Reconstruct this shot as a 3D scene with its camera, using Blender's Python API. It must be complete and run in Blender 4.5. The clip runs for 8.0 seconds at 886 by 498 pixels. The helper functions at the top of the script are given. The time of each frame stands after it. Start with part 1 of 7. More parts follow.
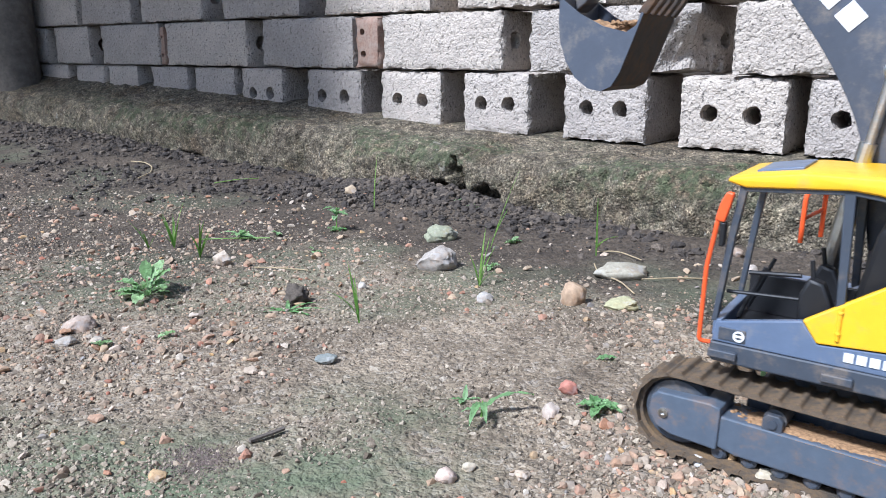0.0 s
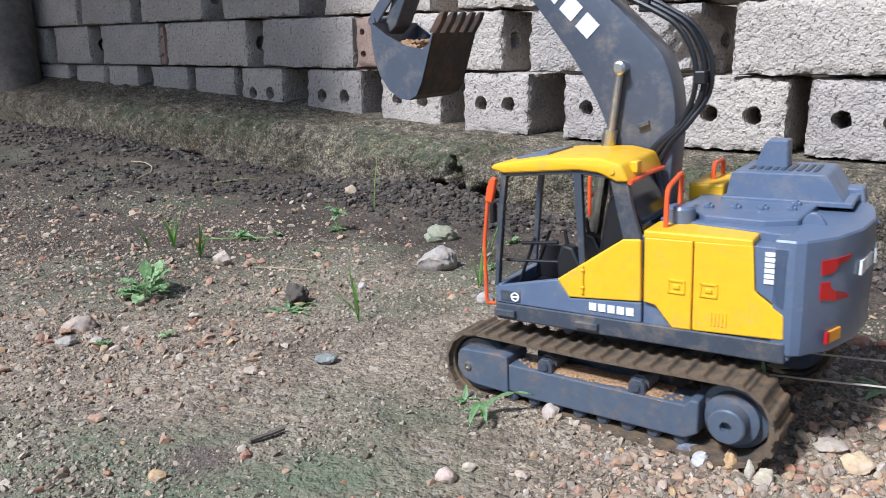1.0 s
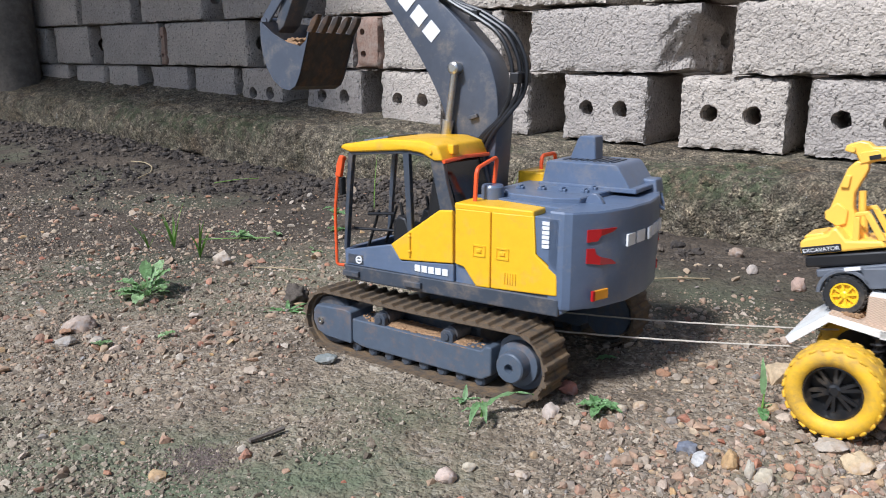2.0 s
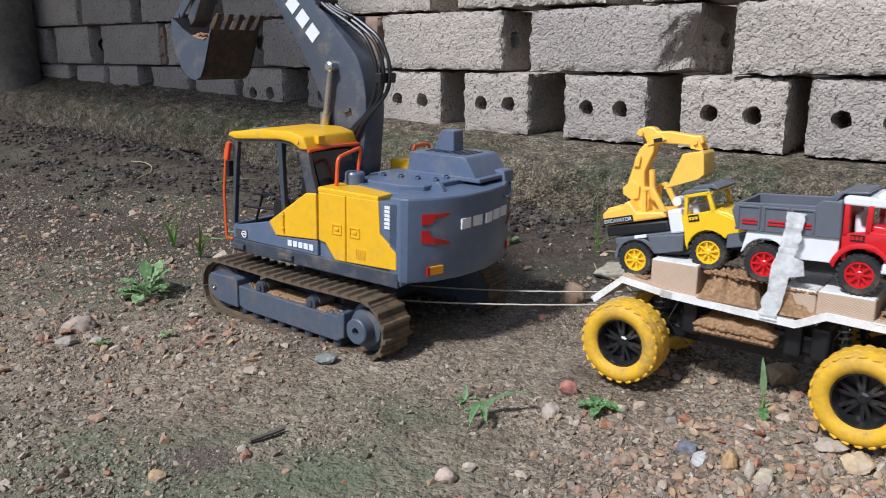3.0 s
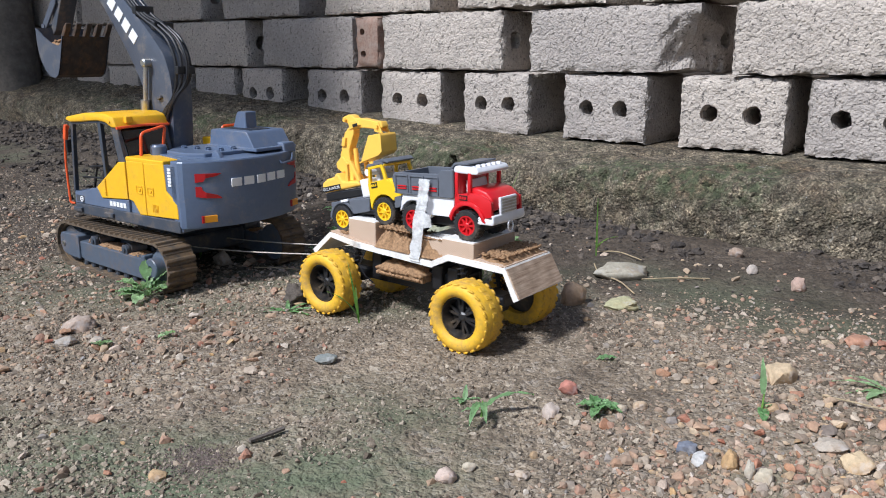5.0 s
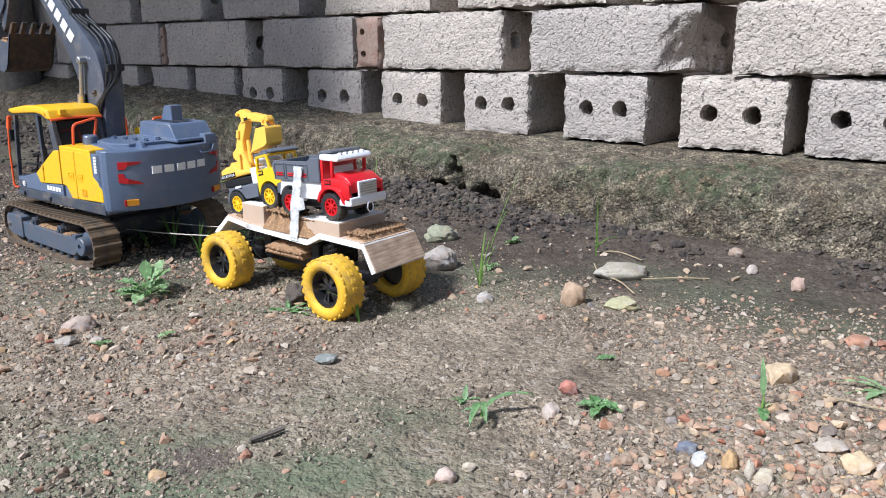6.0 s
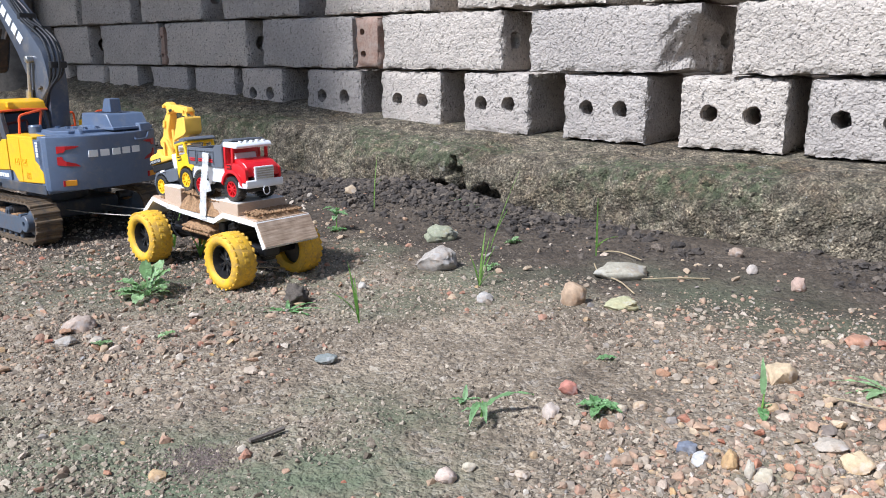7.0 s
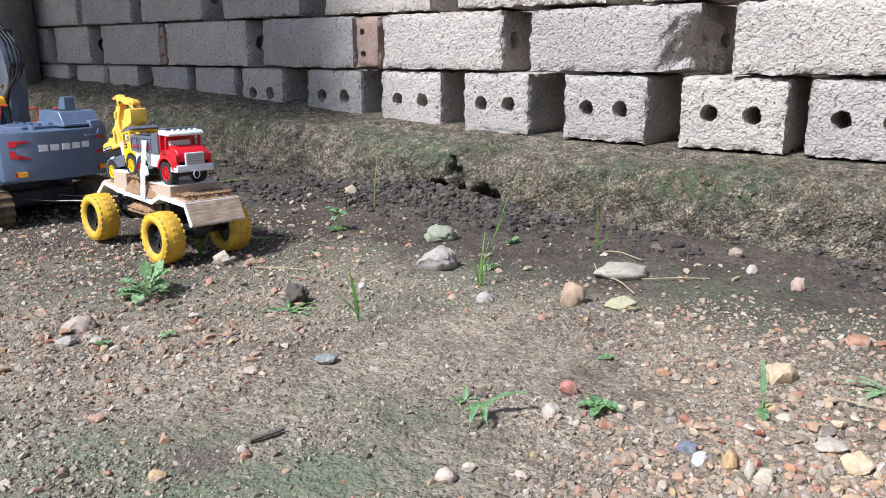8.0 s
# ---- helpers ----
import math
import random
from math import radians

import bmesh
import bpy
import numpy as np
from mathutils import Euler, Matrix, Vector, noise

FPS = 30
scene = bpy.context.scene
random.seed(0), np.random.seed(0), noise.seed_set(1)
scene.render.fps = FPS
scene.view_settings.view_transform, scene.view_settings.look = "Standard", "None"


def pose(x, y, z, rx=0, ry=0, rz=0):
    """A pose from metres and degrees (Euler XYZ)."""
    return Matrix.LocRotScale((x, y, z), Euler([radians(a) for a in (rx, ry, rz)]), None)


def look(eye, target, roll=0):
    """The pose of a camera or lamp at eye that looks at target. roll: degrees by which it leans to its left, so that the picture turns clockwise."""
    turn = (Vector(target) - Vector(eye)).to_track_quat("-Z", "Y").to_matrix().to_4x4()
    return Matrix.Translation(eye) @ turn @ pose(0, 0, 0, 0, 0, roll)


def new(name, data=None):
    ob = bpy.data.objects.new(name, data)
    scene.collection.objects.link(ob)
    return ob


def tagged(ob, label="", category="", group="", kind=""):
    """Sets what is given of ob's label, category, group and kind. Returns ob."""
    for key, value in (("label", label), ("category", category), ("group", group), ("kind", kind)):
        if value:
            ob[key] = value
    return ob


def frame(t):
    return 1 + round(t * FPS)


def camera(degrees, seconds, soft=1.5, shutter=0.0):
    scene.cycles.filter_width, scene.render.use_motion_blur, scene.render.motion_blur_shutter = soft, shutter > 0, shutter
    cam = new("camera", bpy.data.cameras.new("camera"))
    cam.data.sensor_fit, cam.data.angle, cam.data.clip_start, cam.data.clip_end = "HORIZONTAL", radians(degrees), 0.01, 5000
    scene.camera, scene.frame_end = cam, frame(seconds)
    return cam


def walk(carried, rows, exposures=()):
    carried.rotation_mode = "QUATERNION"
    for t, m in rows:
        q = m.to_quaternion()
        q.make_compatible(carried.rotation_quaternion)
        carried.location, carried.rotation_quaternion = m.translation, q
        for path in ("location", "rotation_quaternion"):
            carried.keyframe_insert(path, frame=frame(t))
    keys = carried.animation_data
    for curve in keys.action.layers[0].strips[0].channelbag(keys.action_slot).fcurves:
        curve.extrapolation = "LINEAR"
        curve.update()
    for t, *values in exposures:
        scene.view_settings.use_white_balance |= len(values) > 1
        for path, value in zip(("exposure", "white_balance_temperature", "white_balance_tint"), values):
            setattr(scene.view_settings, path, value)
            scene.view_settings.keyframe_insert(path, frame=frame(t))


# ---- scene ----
cam = camera(58.5, 8.0, soft=0.95, shutter=0.2)
CAM = pose(0, 0, 0.2504, 90 - 13.94, 0, 0)
walk(cam, [(0.0, CAM), (8.0, CAM)],
     exposures=[(0.0, 0.55, 5420, 10), (0.6, 0.36, 5470, 10), (1.5, 0.27, 5650, 10), (3.0, -0.18, 5800, 10), (4.2, -0.15, 5800, 10), (5.2, 0.12, 5750, 10), (6.0, 0.35, 5700, 10), (7.0, 0.43, 5650, 10), (8.0, 0.47, 5650, 10)])

# ---- daylight: hazy sun from behind the camera's left shoulder ----
world = bpy.data.worlds.new("sky")
scene.world = world
world.use_nodes = True
wn = world.node_tree.nodes
sky = wn.new("ShaderNodeTexSky")
sky.sky_type = "NISHITA"
sky.sun_disc = False
SUN_FROM = Vector((-0.62, -0.55, 0.95)).normalized()
sky.sun_elevation = math.asin(SUN_FROM.z)
sky.sun_rotation = math.atan2(SUN_FROM.x, SUN_FROM.y)
sky.dust_density = 1.5
sky.air_density = 1.0
world.node_tree.links.new(sky.outputs[0], wn["Background"].inputs[0])
wn["Background"].inputs[1].default_value = 0.10
sun = new("sun", bpy.data.lights.new("sun", "SUN"))
sun.data.energy = 4.6
sun.data.angle = radians(8)
sun.data.color = (1.0, 0.97, 0.93)
sun.matrix_world = look(SUN_FROM * 10, (0, 0, 0))

# ---- plan: wall line, its coordinates s (along, to the near end) and d (out from the face) ----
WALL_P = Vector((0.0, 1.556))
WALL_D = Vector((0.785, -0.62)).normalized()
WALL_N = Vector((-WALL_D.y, WALL_D.x))


def on_wall(s, d, z=0.0):
    p = WALL_P + WALL_D * s - WALL_N * d
    return Vector((p.x, p.y, z))


def wall_sd(x, y):
    q = Vector((x, y)) - WALL_P
    return q.dot(WALL_D), -q.dot(WALL_N)


def smooth(a, b, x):
    t = min(max((x - a) / (b - a), 0.0), 1.0)
    return t * t * (3 - 2 * t)


def lerp_at(table, x):
    if x <= table[0][0]:
        return table[0][1]
    for (a, u), (b, v) in zip(table, table[1:]):
        if x <= b:
            return u + (v - u) * (x - a) / (b - a)
    return table[-1][1]


# ---- materials ----
def material(name, base, rough=0.8, metal=0.0):
    m = bpy.data.materials.new(name)
    m.use_nodes = True
    b = m.node_tree.nodes["Principled BSDF"]
    b.inputs["Base Color"].default_value = (*base, 1)
    b.inputs["Roughness"].default_value = rough
    b.inputs["Metallic"].default_value = metal
    return m, m.node_tree.nodes, m.node_tree.links, b


def noise_node(n, l, scale, detail=6, rough=0.6, space="Object"):
    c = n.new("ShaderNodeTexCoord")
    t = n.new("ShaderNodeTexNoise")
    t.inputs["Scale"].default_value, t.inputs["Detail"].default_value, t.inputs["Roughness"].default_value = scale, detail, rough
    l.new(c.outputs[space], t.inputs["Vector"])
    return t.outputs["Fac"]


def ramp(n, l, fac, stops):
    r = n.new("ShaderNodeValToRGB")
    e = r.color_ramp.elements
    while len(e) < len(stops):
        e.new(0.5)
    for k, (at, col) in zip(e, stops):
        k.position, k.color = at, (*col, 1)
    l.new(fac, r.inputs[0])
    return r.outputs[0]


def mix(n, l, fac, a, b, how="MIX"):
    m = n.new("ShaderNodeMix")
    m.data_type, m.blend_type = "RGBA", how
    for sock, v in ((m.inputs[0], fac), (m.inputs[6], a), (m.inputs[7], b)):
        if isinstance(v, (int, float)):
            sock.default_value = v
        elif isinstance(v, tuple):
            sock.default_value = (*v, 1)
        else:
            l.new(v, sock)
    return m.outputs[2]


def bump(n, l, b, height, strength, distance):
    k = n.new("ShaderNodeBump")
    k.inputs["Strength"].default_value, k.inputs["Distance"].default_value = strength, distance
    l.new(height, k.inputs["Height"])
    last = b.inputs["Normal"].links
    if last:
        l.new(last[0].from_socket, k.inputs["Normal"])
    l.new(k.outputs[0], b.inputs["Normal"])


def warped_cells(n, l, scale, warp=0.35, smooth_cells=False):
    """Rounded grains of uneven size: distance to the grain's middle and the grain's own random colour."""
    c = n.new("ShaderNodeTexCoord")
    t = n.new("ShaderNodeTexNoise")
    t.inputs["Scale"].default_value, t.inputs["Detail"].default_value = scale * 0.7, 3
    l.new(c.outputs["Object"], t.inputs["Vector"])
    add = n.new("ShaderNodeVectorMath")
    add.operation = "MULTIPLY_ADD"
    l.new(t.outputs["Color"], add.inputs[0])
    add.inputs[1].default_value = (warp * 4 / scale,) * 3
    l.new(c.outputs["Object"], add.inputs[2])
    v = n.new("ShaderNodeTexVoronoi")
    if smooth_cells:
        v.feature = "SMOOTH_F1"
        v.inputs["Smoothness"].default_value = 0.35
    v.inputs["Scale"].default_value = scale
    l.new(add.outputs[0], v.inputs["Vector"])
    return v


def inverted(n, l, fac):
    k = n.new("ShaderNodeMath")
    k.operation = "SUBTRACT"
    k.inputs[0].default_value = 1.0
    l.new(fac, k.inputs[1])
    return k.outputs[0]


def block_material():
    """Coarse no-fines concrete: knobbly grains, the shade in the small voids between them put into the colour."""
    m, n, l, b = material("block_concrete", (0.45, 0.42, 0.38), 0.95)
    fine = noise_node(n, l, 420, 4, 0.6)
    col = ramp(n, l, fine, [(0.3, (0.430, 0.383, 0.335)), (0.7, (0.560, 0.503, 0.443))])
    big = noise_node(n, l, 8, 5, 0.6)
    col = mix(n, l, 1.0, col, ramp(n, l, big, [(0.3, (0.82, 0.82, 0.82)), (0.7, (1.12, 1.11, 1.10))]), "MULTIPLY")
    info = n.new("ShaderNodeObjectInfo")
    col = mix(n, l, 1.0, col, ramp(n, l, info.outputs["Random"], [(0.0, (0.86, 0.86, 0.88)), (1.0, (1.10, 1.08, 1.05))]), "MULTIPLY")
    grains = warped_cells(n, l, 230)
    sep = n.new("ShaderNodeSeparateColor")
    l.new(grains.outputs["Color"], sep.inputs[0])
    col = mix(n, l, 1.0, col, ramp(n, l, sep.outputs[0], [(0.0, (0.86, 0.86, 0.87)), (1.0, (1.08, 1.07, 1.06))]), "MULTIPLY")
    # pits coloured dark to stand for the shade inside them
    void = noise_node(n, l, 150, 3, 0.6)
    voids = ramp(n, l, void, [(0.345, (0, 0, 0)), (0.40, (1, 1, 1))])
    col = mix(n, l, voids, (0.20, 0.18, 0.16), col)
    l.new(col, b.inputs["Base Color"])
    coarse = warped_cells(n, l, 120, 0.5, True)
    bump(n, l, b, inverted(n, l, coarse.outputs["Distance"]), 0.28, 0.004)
    bump(n, l, b, inverted(n, l, grains.outputs["Distance"]), 0.75, 0.0026)
    bump(n, l, b, voids, 0.8, 0.003)
    bump(n, l, b, fine, 0.4, 0.0012)
    return m


def ledge_material():
    """Old cast concrete: sandy, brown and grey in patches, moss along the edge, pale lichen."""
    m, n, l, b = material("mossy_concrete", (0.14, 0.12, 0.09), 0.95)
    fine = noise_node(n, l, 330, 2, 0.5)
    mid = noise_node(n, l, 42, 3, 0.55)
    big = noise_node(n, l, 8, 6, 0.65)
    col = ramp(n, l, fine, [(0.30, (0.065, 0.054, 0.042)), (0.5, (0.150, 0.128, 0.098)), (0.70, (0.275, 0.242, 0.192))])
    # hollows darker and bumps paler: relief shading put into the colour
    col = mix(n, l, 1.0, col, ramp(n, l, mid, [(0.30, (0.52, 0.50, 0.47)), (0.5, (1.0, 0.98, 0.95)), (0.68, (1.55, 1.50, 1.40))]), "MULTIPLY")
    col = mix(n, l, 1.0, col, ramp(n, l, big, [(0.32, (0.78, 0.66, 0.56)), (0.52, (1.0, 1.0, 1.0)), (0.70, (1.28, 1.28, 1.26))]), "MULTIPLY")
    grains = warped_cells(n, l, 380)
    sep = n.new("ShaderNodeSeparateColor")
    l.new(grains.outputs["Color"], sep.inputs[0])
    col = mix(n, l, 1.0, col, ramp(n, l, sep.outputs[0], [(0.0, (0.66, 0.65, 0.63)), (0.8, (1.1, 1.08, 1.05)), (1.0, (1.7, 1.66, 1.58))]), "MULTIPLY")
    spread = noise_node(n, l, 6, 8, 0.72)
    tuft = noise_node(n, l, 75, 2, 0.5)
    grown = n.new("ShaderNodeAttribute")
    grown.attribute_name = "moss"
    amount = n.new("ShaderNodeMath")
    amount.operation = "MULTIPLY_ADD"
    amount.use_clamp = True
    l.new(ramp(n, l, spread, [(0.44, (0, 0, 0)), (0.62, (0.40,) * 3)]), amount.inputs[0])
    amount.inputs[1].default_value = 1.0
    l.new(grown.outputs["Fac"], amount.inputs[2])
    cover = n.new("ShaderNodeMath")
    cover.operation = "MULTIPLY"
    l.new(amount.outputs[0], cover.inputs[0])
    l.new(ramp(n, l, tuft, [(0.36, (0.05,) * 3), (0.60, (0.85,) * 3)]), cover.inputs[1])
    col = mix(n, l, cover.outputs[0], col, mix(n, l, fine, (0.042, 0.056, 0.026), (0.112, 0.132, 0.068)))
    lumps = warped_cells(n, l, 135, 0.3)
    own = n.new("ShaderNodeSeparateColor")
    l.new(lumps.outputs["Color"], own.inputs[0])
    col = mix(n, l, 1.0, col, ramp(n, l, own.outputs[0], [(0.0, (0.55, 0.53, 0.50)), (0.3, (0.84, 0.83, 0.81)), (0.8, (1.1, 1.1, 1.08)), (1.0, (1.40, 1.38, 1.33))]), "MULTIPLY")
    blot = noise_node(n, l, 26, 4, 0.62)
    speck = noise_node(n, l, 120, 3, 0.6)
    col = mix(n, l, ramp(n, l, blot, [(0.67, (0, 0, 0)), (0.70, (0.7,) * 3)]), col, (0.34, 0.315, 0.26))
    col = mix(n, l, ramp(n, l, speck, [(0.69, (0, 0, 0)), (0.73, (0.7,) * 3)]), col, (0.42, 0.40, 0.34))
    l.new(col, b.inputs["Base Color"])
    bump(n, l, b, mid, 0.8, 0.008)
    bump(n, l, b, inverted(n, l, lumps.outputs["Distance"]), 0.8, 0.005)
    bump(n, l, b, inverted(n, l, grains.outputs["Distance"]), 0.9, 0.0025)
    bump(n, l, b, fine, 0.7, 0.002)
    return m


def soil_material():
    m, n, l, b = material("soil", (0.2, 0.15, 0.1), 0.93)
    grain = noise_node(n, l, 250, 2, 0.5)
    mid = noise_node(n, l, 46, 3, 0.6)
    big = noise_node(n, l, 3.1, 5, 0.6)
    col = ramp(n, l, grain, [(0.30, (0.11, 0.080, 0.054)), (0.5, (0.305, 0.245, 0.178)), (0.72, (0.52, 0.440, 0.345))])
    col = mix(n, l, 0.5, col, ramp(n, l, mid, [(0.3, (0.165, 0.122, 0.082)), (0.55, (0.335, 0.272, 0.200)), (0.75, (0.46, 0.385, 0.293))]))
    for scale, amount, pale in ((430, 0.46, (0.52, 0.45, 0.37)), (210, 0.36, (0.46, 0.38, 0.29))):
        v = warped_cells(n, l, scale, 0.45)
        sep = n.new("ShaderNodeSeparateColor")
        l.new(v.outputs["Color"], sep.inputs[0])
        cell = ramp(n, l, sep.outputs[0], [(0.0, (0.055, 0.042, 0.032)), (0.45, (0.23, 0.172, 0.115)), (0.78, (0.38, 0.295, 0.20)), (0.93, pale), (1.0, (0.56, 0.50, 0.43))])
        col = mix(n, l, amount, col, cell)
        bump(n, l, b, inverted(n, l, v.outputs["Distance"]), 0.42, 1.1 / scale)
    patch = noise_node(n, l, 11, 4, 0.6)
    col = mix(n, l, 1.0, col, ramp(n, l, patch, [(0.32, (0.52, 0.50, 0.48)), (0.52, (0.86, 0.86, 0.85)), (0.70, (1.10, 1.10, 1.09))]), "MULTIPLY")
    # damp, darker soil along the foot of the ledge, widened to stand for shade too
    at = n.new("ShaderNodeAttribute")
    at.attribute_name = "damp"
    dampen = n.new("ShaderNodeMath")
    dampen.operation = "MULTIPLY_ADD"
    l.new(big, dampen.inputs[0])
    dampen.inputs[1].default_value = 0.9
    l.new(at.outputs["Fac"], dampen.inputs[2])
    wet = ramp(n, l, dampen.outputs[0], [(0.55, (0, 0, 0)), (1.02, (1, 1, 1))])
    col = mix(n, l, wet, col, mix(n, l, 1.0, col, (0.33, 0.315, 0.315), "MULTIPLY"))
    # thin green algae film in patches
    alg = noise_node(n, l, 9, 5, 0.65)
    at2 = n.new("ShaderNodeAttribute")
    at2.attribute_name = "algae"
    k = n.new("ShaderNodeMath")
    k.operation = "MULTIPLY"
    l.new(ramp(n, l, alg, [(0.36, (0, 0, 0)), (0.58, (1, 1, 1))]), k.inputs[0])
    l.new(at2.outputs["Fac"], k.inputs[1])
    col = mix(n, l, k.outputs[0], col, mix(n, l, grain, (0.058, 0.074, 0.036), (0.185, 0.212, 0.128)))
    l.new(col, b.inputs["Base Color"])
    bump(n, l, b, mid, 0.6, 0.01)
    bump(n, l, b, grain, 0.45, 0.003)
    return m


def plain_material(name, base, rough=0.45, metal=0.0, wear=0.12, dust=None, dust_amount=0.0, spec=None, grain=140):
    m, n, l, b = material(name, base, rough, metal)
    f = noise_node(n, l, grain, 6, 0.65)
    col = mix(n, l, 1.0, base, ramp(n, l, f, [(0.3, (1 - wear,) * 3), (0.7, (1 + wear * 0.5,) * 3)]), "MULTIPLY")
    if dust:
        d = noise_node(n, l, 55, 8, 0.72)
        d2 = noise_node(n, l, 400, 4, 0.7)
        k = n.new("ShaderNodeMath")
        k.operation = "MULTIPLY"
        l.new(ramp(n, l, d, [(0.55 - 0.35 * dust_amount, (0, 0, 0)), (0.95 - 0.45 * dust_amount, (1, 1, 1))]), k.inputs[0])
        l.new(ramp(n, l, d2, [(0.25, (0.25,) * 3), (0.6, (1,) * 3)]), k.inputs[1])
        col = mix(n, l, k.outputs[0], col, dust)
        r = n.new("ShaderNodeMath")
        r.operation = "MULTIPLY_ADD"
        l.new(k.outputs[0], r.inputs[0])
        r.inputs[1].default_value, r.inputs[2].default_value = 0.9 - rough, rough
        l.new(r.outputs[0], b.inputs["Roughness"])
    l.new(col, b.inputs["Base Color"])
    bump(n, l, b, f, 0.06, 0.0006)
    return m


BLOCK = block_material()
LEDGE = ledge_material()
SOIL = soil_material()
DIRT = (0.30, 0.17, 0.075)


# ---- mesh helpers ----
def mesh_of(name, bm, mat, sharp=19):
    me = bpy.data.meshes.new(name)
    bmesh.ops.recalc_face_normals(bm, faces=bm.faces)
    for f in bm.faces:
        f.smooth = True
    for e in bm.edges:
        if len(e.link_faces) == 2 and e.calc_face_angle(0) > radians(sharp):
            e.smooth = False
    bm.to_mesh(me)
    bm.free()
    for k in (mat if isinstance(mat, (list, tuple)) else [mat]):
        me.materials.append(k)
    return me


def part(name, bm, mat, parent, label="", m=None, kind="", sharp=19):
    ob = new(name, mesh_of(name, bm, mat, sharp))
    ob.parent = parent
    if m is not None:
        ob.matrix_basis = m
    return tagged(ob, label, kind=kind)


def same_part(name, data, parent, m, label=""):
    ob = new(name, data)
    ob.parent = parent
    ob.matrix_basis = m
    return tagged(ob, label)


def box(bm, lo, hi, bev=0.0, seg=2):
    r = bmesh.ops.create_cube(bm, size=1)
    vs = r["verts"]
    c = [(a + b) / 2 for a, b in zip(lo, hi)]
    for v in vs:
        v.co = Vector([c[k] + v.co[k] * (hi[k] - lo[k]) for k in range(3)])
    if bev:
        es = list({e for v in vs for e in v.link_edges})
        bmesh.ops.bevel(bm, geom=es, offset=bev, segments=seg, affect="EDGES", profile=0.5)
    return bm


def prism(bm, pts, axis, a, b, bev=0.0, seg=2):
    """A closed outline of 2D points pulled from a to b along an axis (0 x, 1 y, 2 z)."""
    def put(p, w):
        q = [p[0], p[1]]
        q.insert(axis, w)
        return Vector(q)
    va = [bm.verts.new(put(p, a)) for p in pts]
    vb = [bm.verts.new(put(p, b)) for p in pts]
    fs = [bm.faces.new(va), bm.faces.new(vb[::-1])]
    k = len(pts)
    for i in range(k):
        fs.append(bm.faces.new([va[i], vb[i], vb[(i + 1) % k], va[(i + 1) % k]]))
    bmesh.ops.recalc_face_normals(bm, faces=fs)
    if bev:
        es = list({e for f in fs for e in f.edges})
        bmesh.ops.bevel(bm, geom=es, offset=bev, segments=seg, affect="EDGES", profile=0.5, clamp_overlap=True)
    return bm


def tube(bm, pts, r, n=8, closed=False):
    pts = [Vector(p) for p in pts]
    rings = []
    for i, p in enumerate(pts):
        a = pts[max(i - 1, 0)]
        b = pts[min(i + 1, len(pts) - 1)]
        t = (b - a).normalized()
        u = t.orthogonal().normalized() if i == 0 else (u - t * u.dot(t)).normalized()
        w = t.cross(u)
        rr = r[i] if isinstance(r, (list, tuple)) else r
        rings.append([bm.verts.new(p + (u * math.cos(2 * math.pi * k / n) + w * math.sin(2 * math.pi * k / n)) * rr) for k in range(n)])
    for a, b in zip(rings, rings[1:]):
        for k in range(n):
            bm.faces.new([a[k], a[(k + 1) % n], b[(k + 1) % n], b[k]])
    bm.faces.new(rings[0][::-1])
    bm.faces.new(rings[-1])
    return bm


def lathe(bm, prof, n=32, axis=1, at=(0, 0, 0), ring_shape=False):
    """A profile of (radius, along) turned round an axis; ring_shape closes it on itself, with no caps."""
    rings = []
    for r, h in prof:
        ring = []
        for k in range(n):
            a = 2 * math.pi * k / n
            q = [r * math.cos(a), r * math.sin(a)]
            q.insert(axis, h)
            ring.append(bm.verts.new(Vector(q) + Vector(at)))
        rings.append(ring)
    for a, b in zip(rings, rings[1:] + (rings[:1] if ring_shape else [])):
        for k in range(n):
            bm.faces.new([a[k], a[(k + 1) % n], b[(k + 1) % n], b[k]])
    if not ring_shape:
        bm.faces.new(rings[0][::-1])
        bm.faces.new(rings[-1])
    return bm


def fillet(pts, rad, steps=4):
    """A polyline with its inner corners rounded."""
    pts = [Vector(p) for p in pts]
    out = [pts[0]]
    for a, b, c in zip(pts, pts[1:], pts[2:]):
        u, v = (a - b), (c - b)
        k = min(rad, u.length * 0.45, v.length * 0.45)
        p, q = b + u.normalized() * k, b + v.normalized() * k
        for i in range(steps + 1):
            t = i / steps
            out.append(p * (1 - t) ** 2 + b * 2 * t * (1 - t) + q * t * t)
    return out + [pts[-1]]


def empty(name, label, category, group="", m=None):
    ob = new(name)
    ob.empty_display_size = 0.02
    if m is not None:
        ob.matrix_world = m
    return tagged(ob, label, category, group)


# ---- ground ----
FOOT = [(-2.6, 0.06), (-1.6, 0.05), (-0.9, 0.042), (-0.6, 0.02), (-0.26, 0.015), (0.0, 0.007), (0.3, 0.0), (0.9, 0.004)]


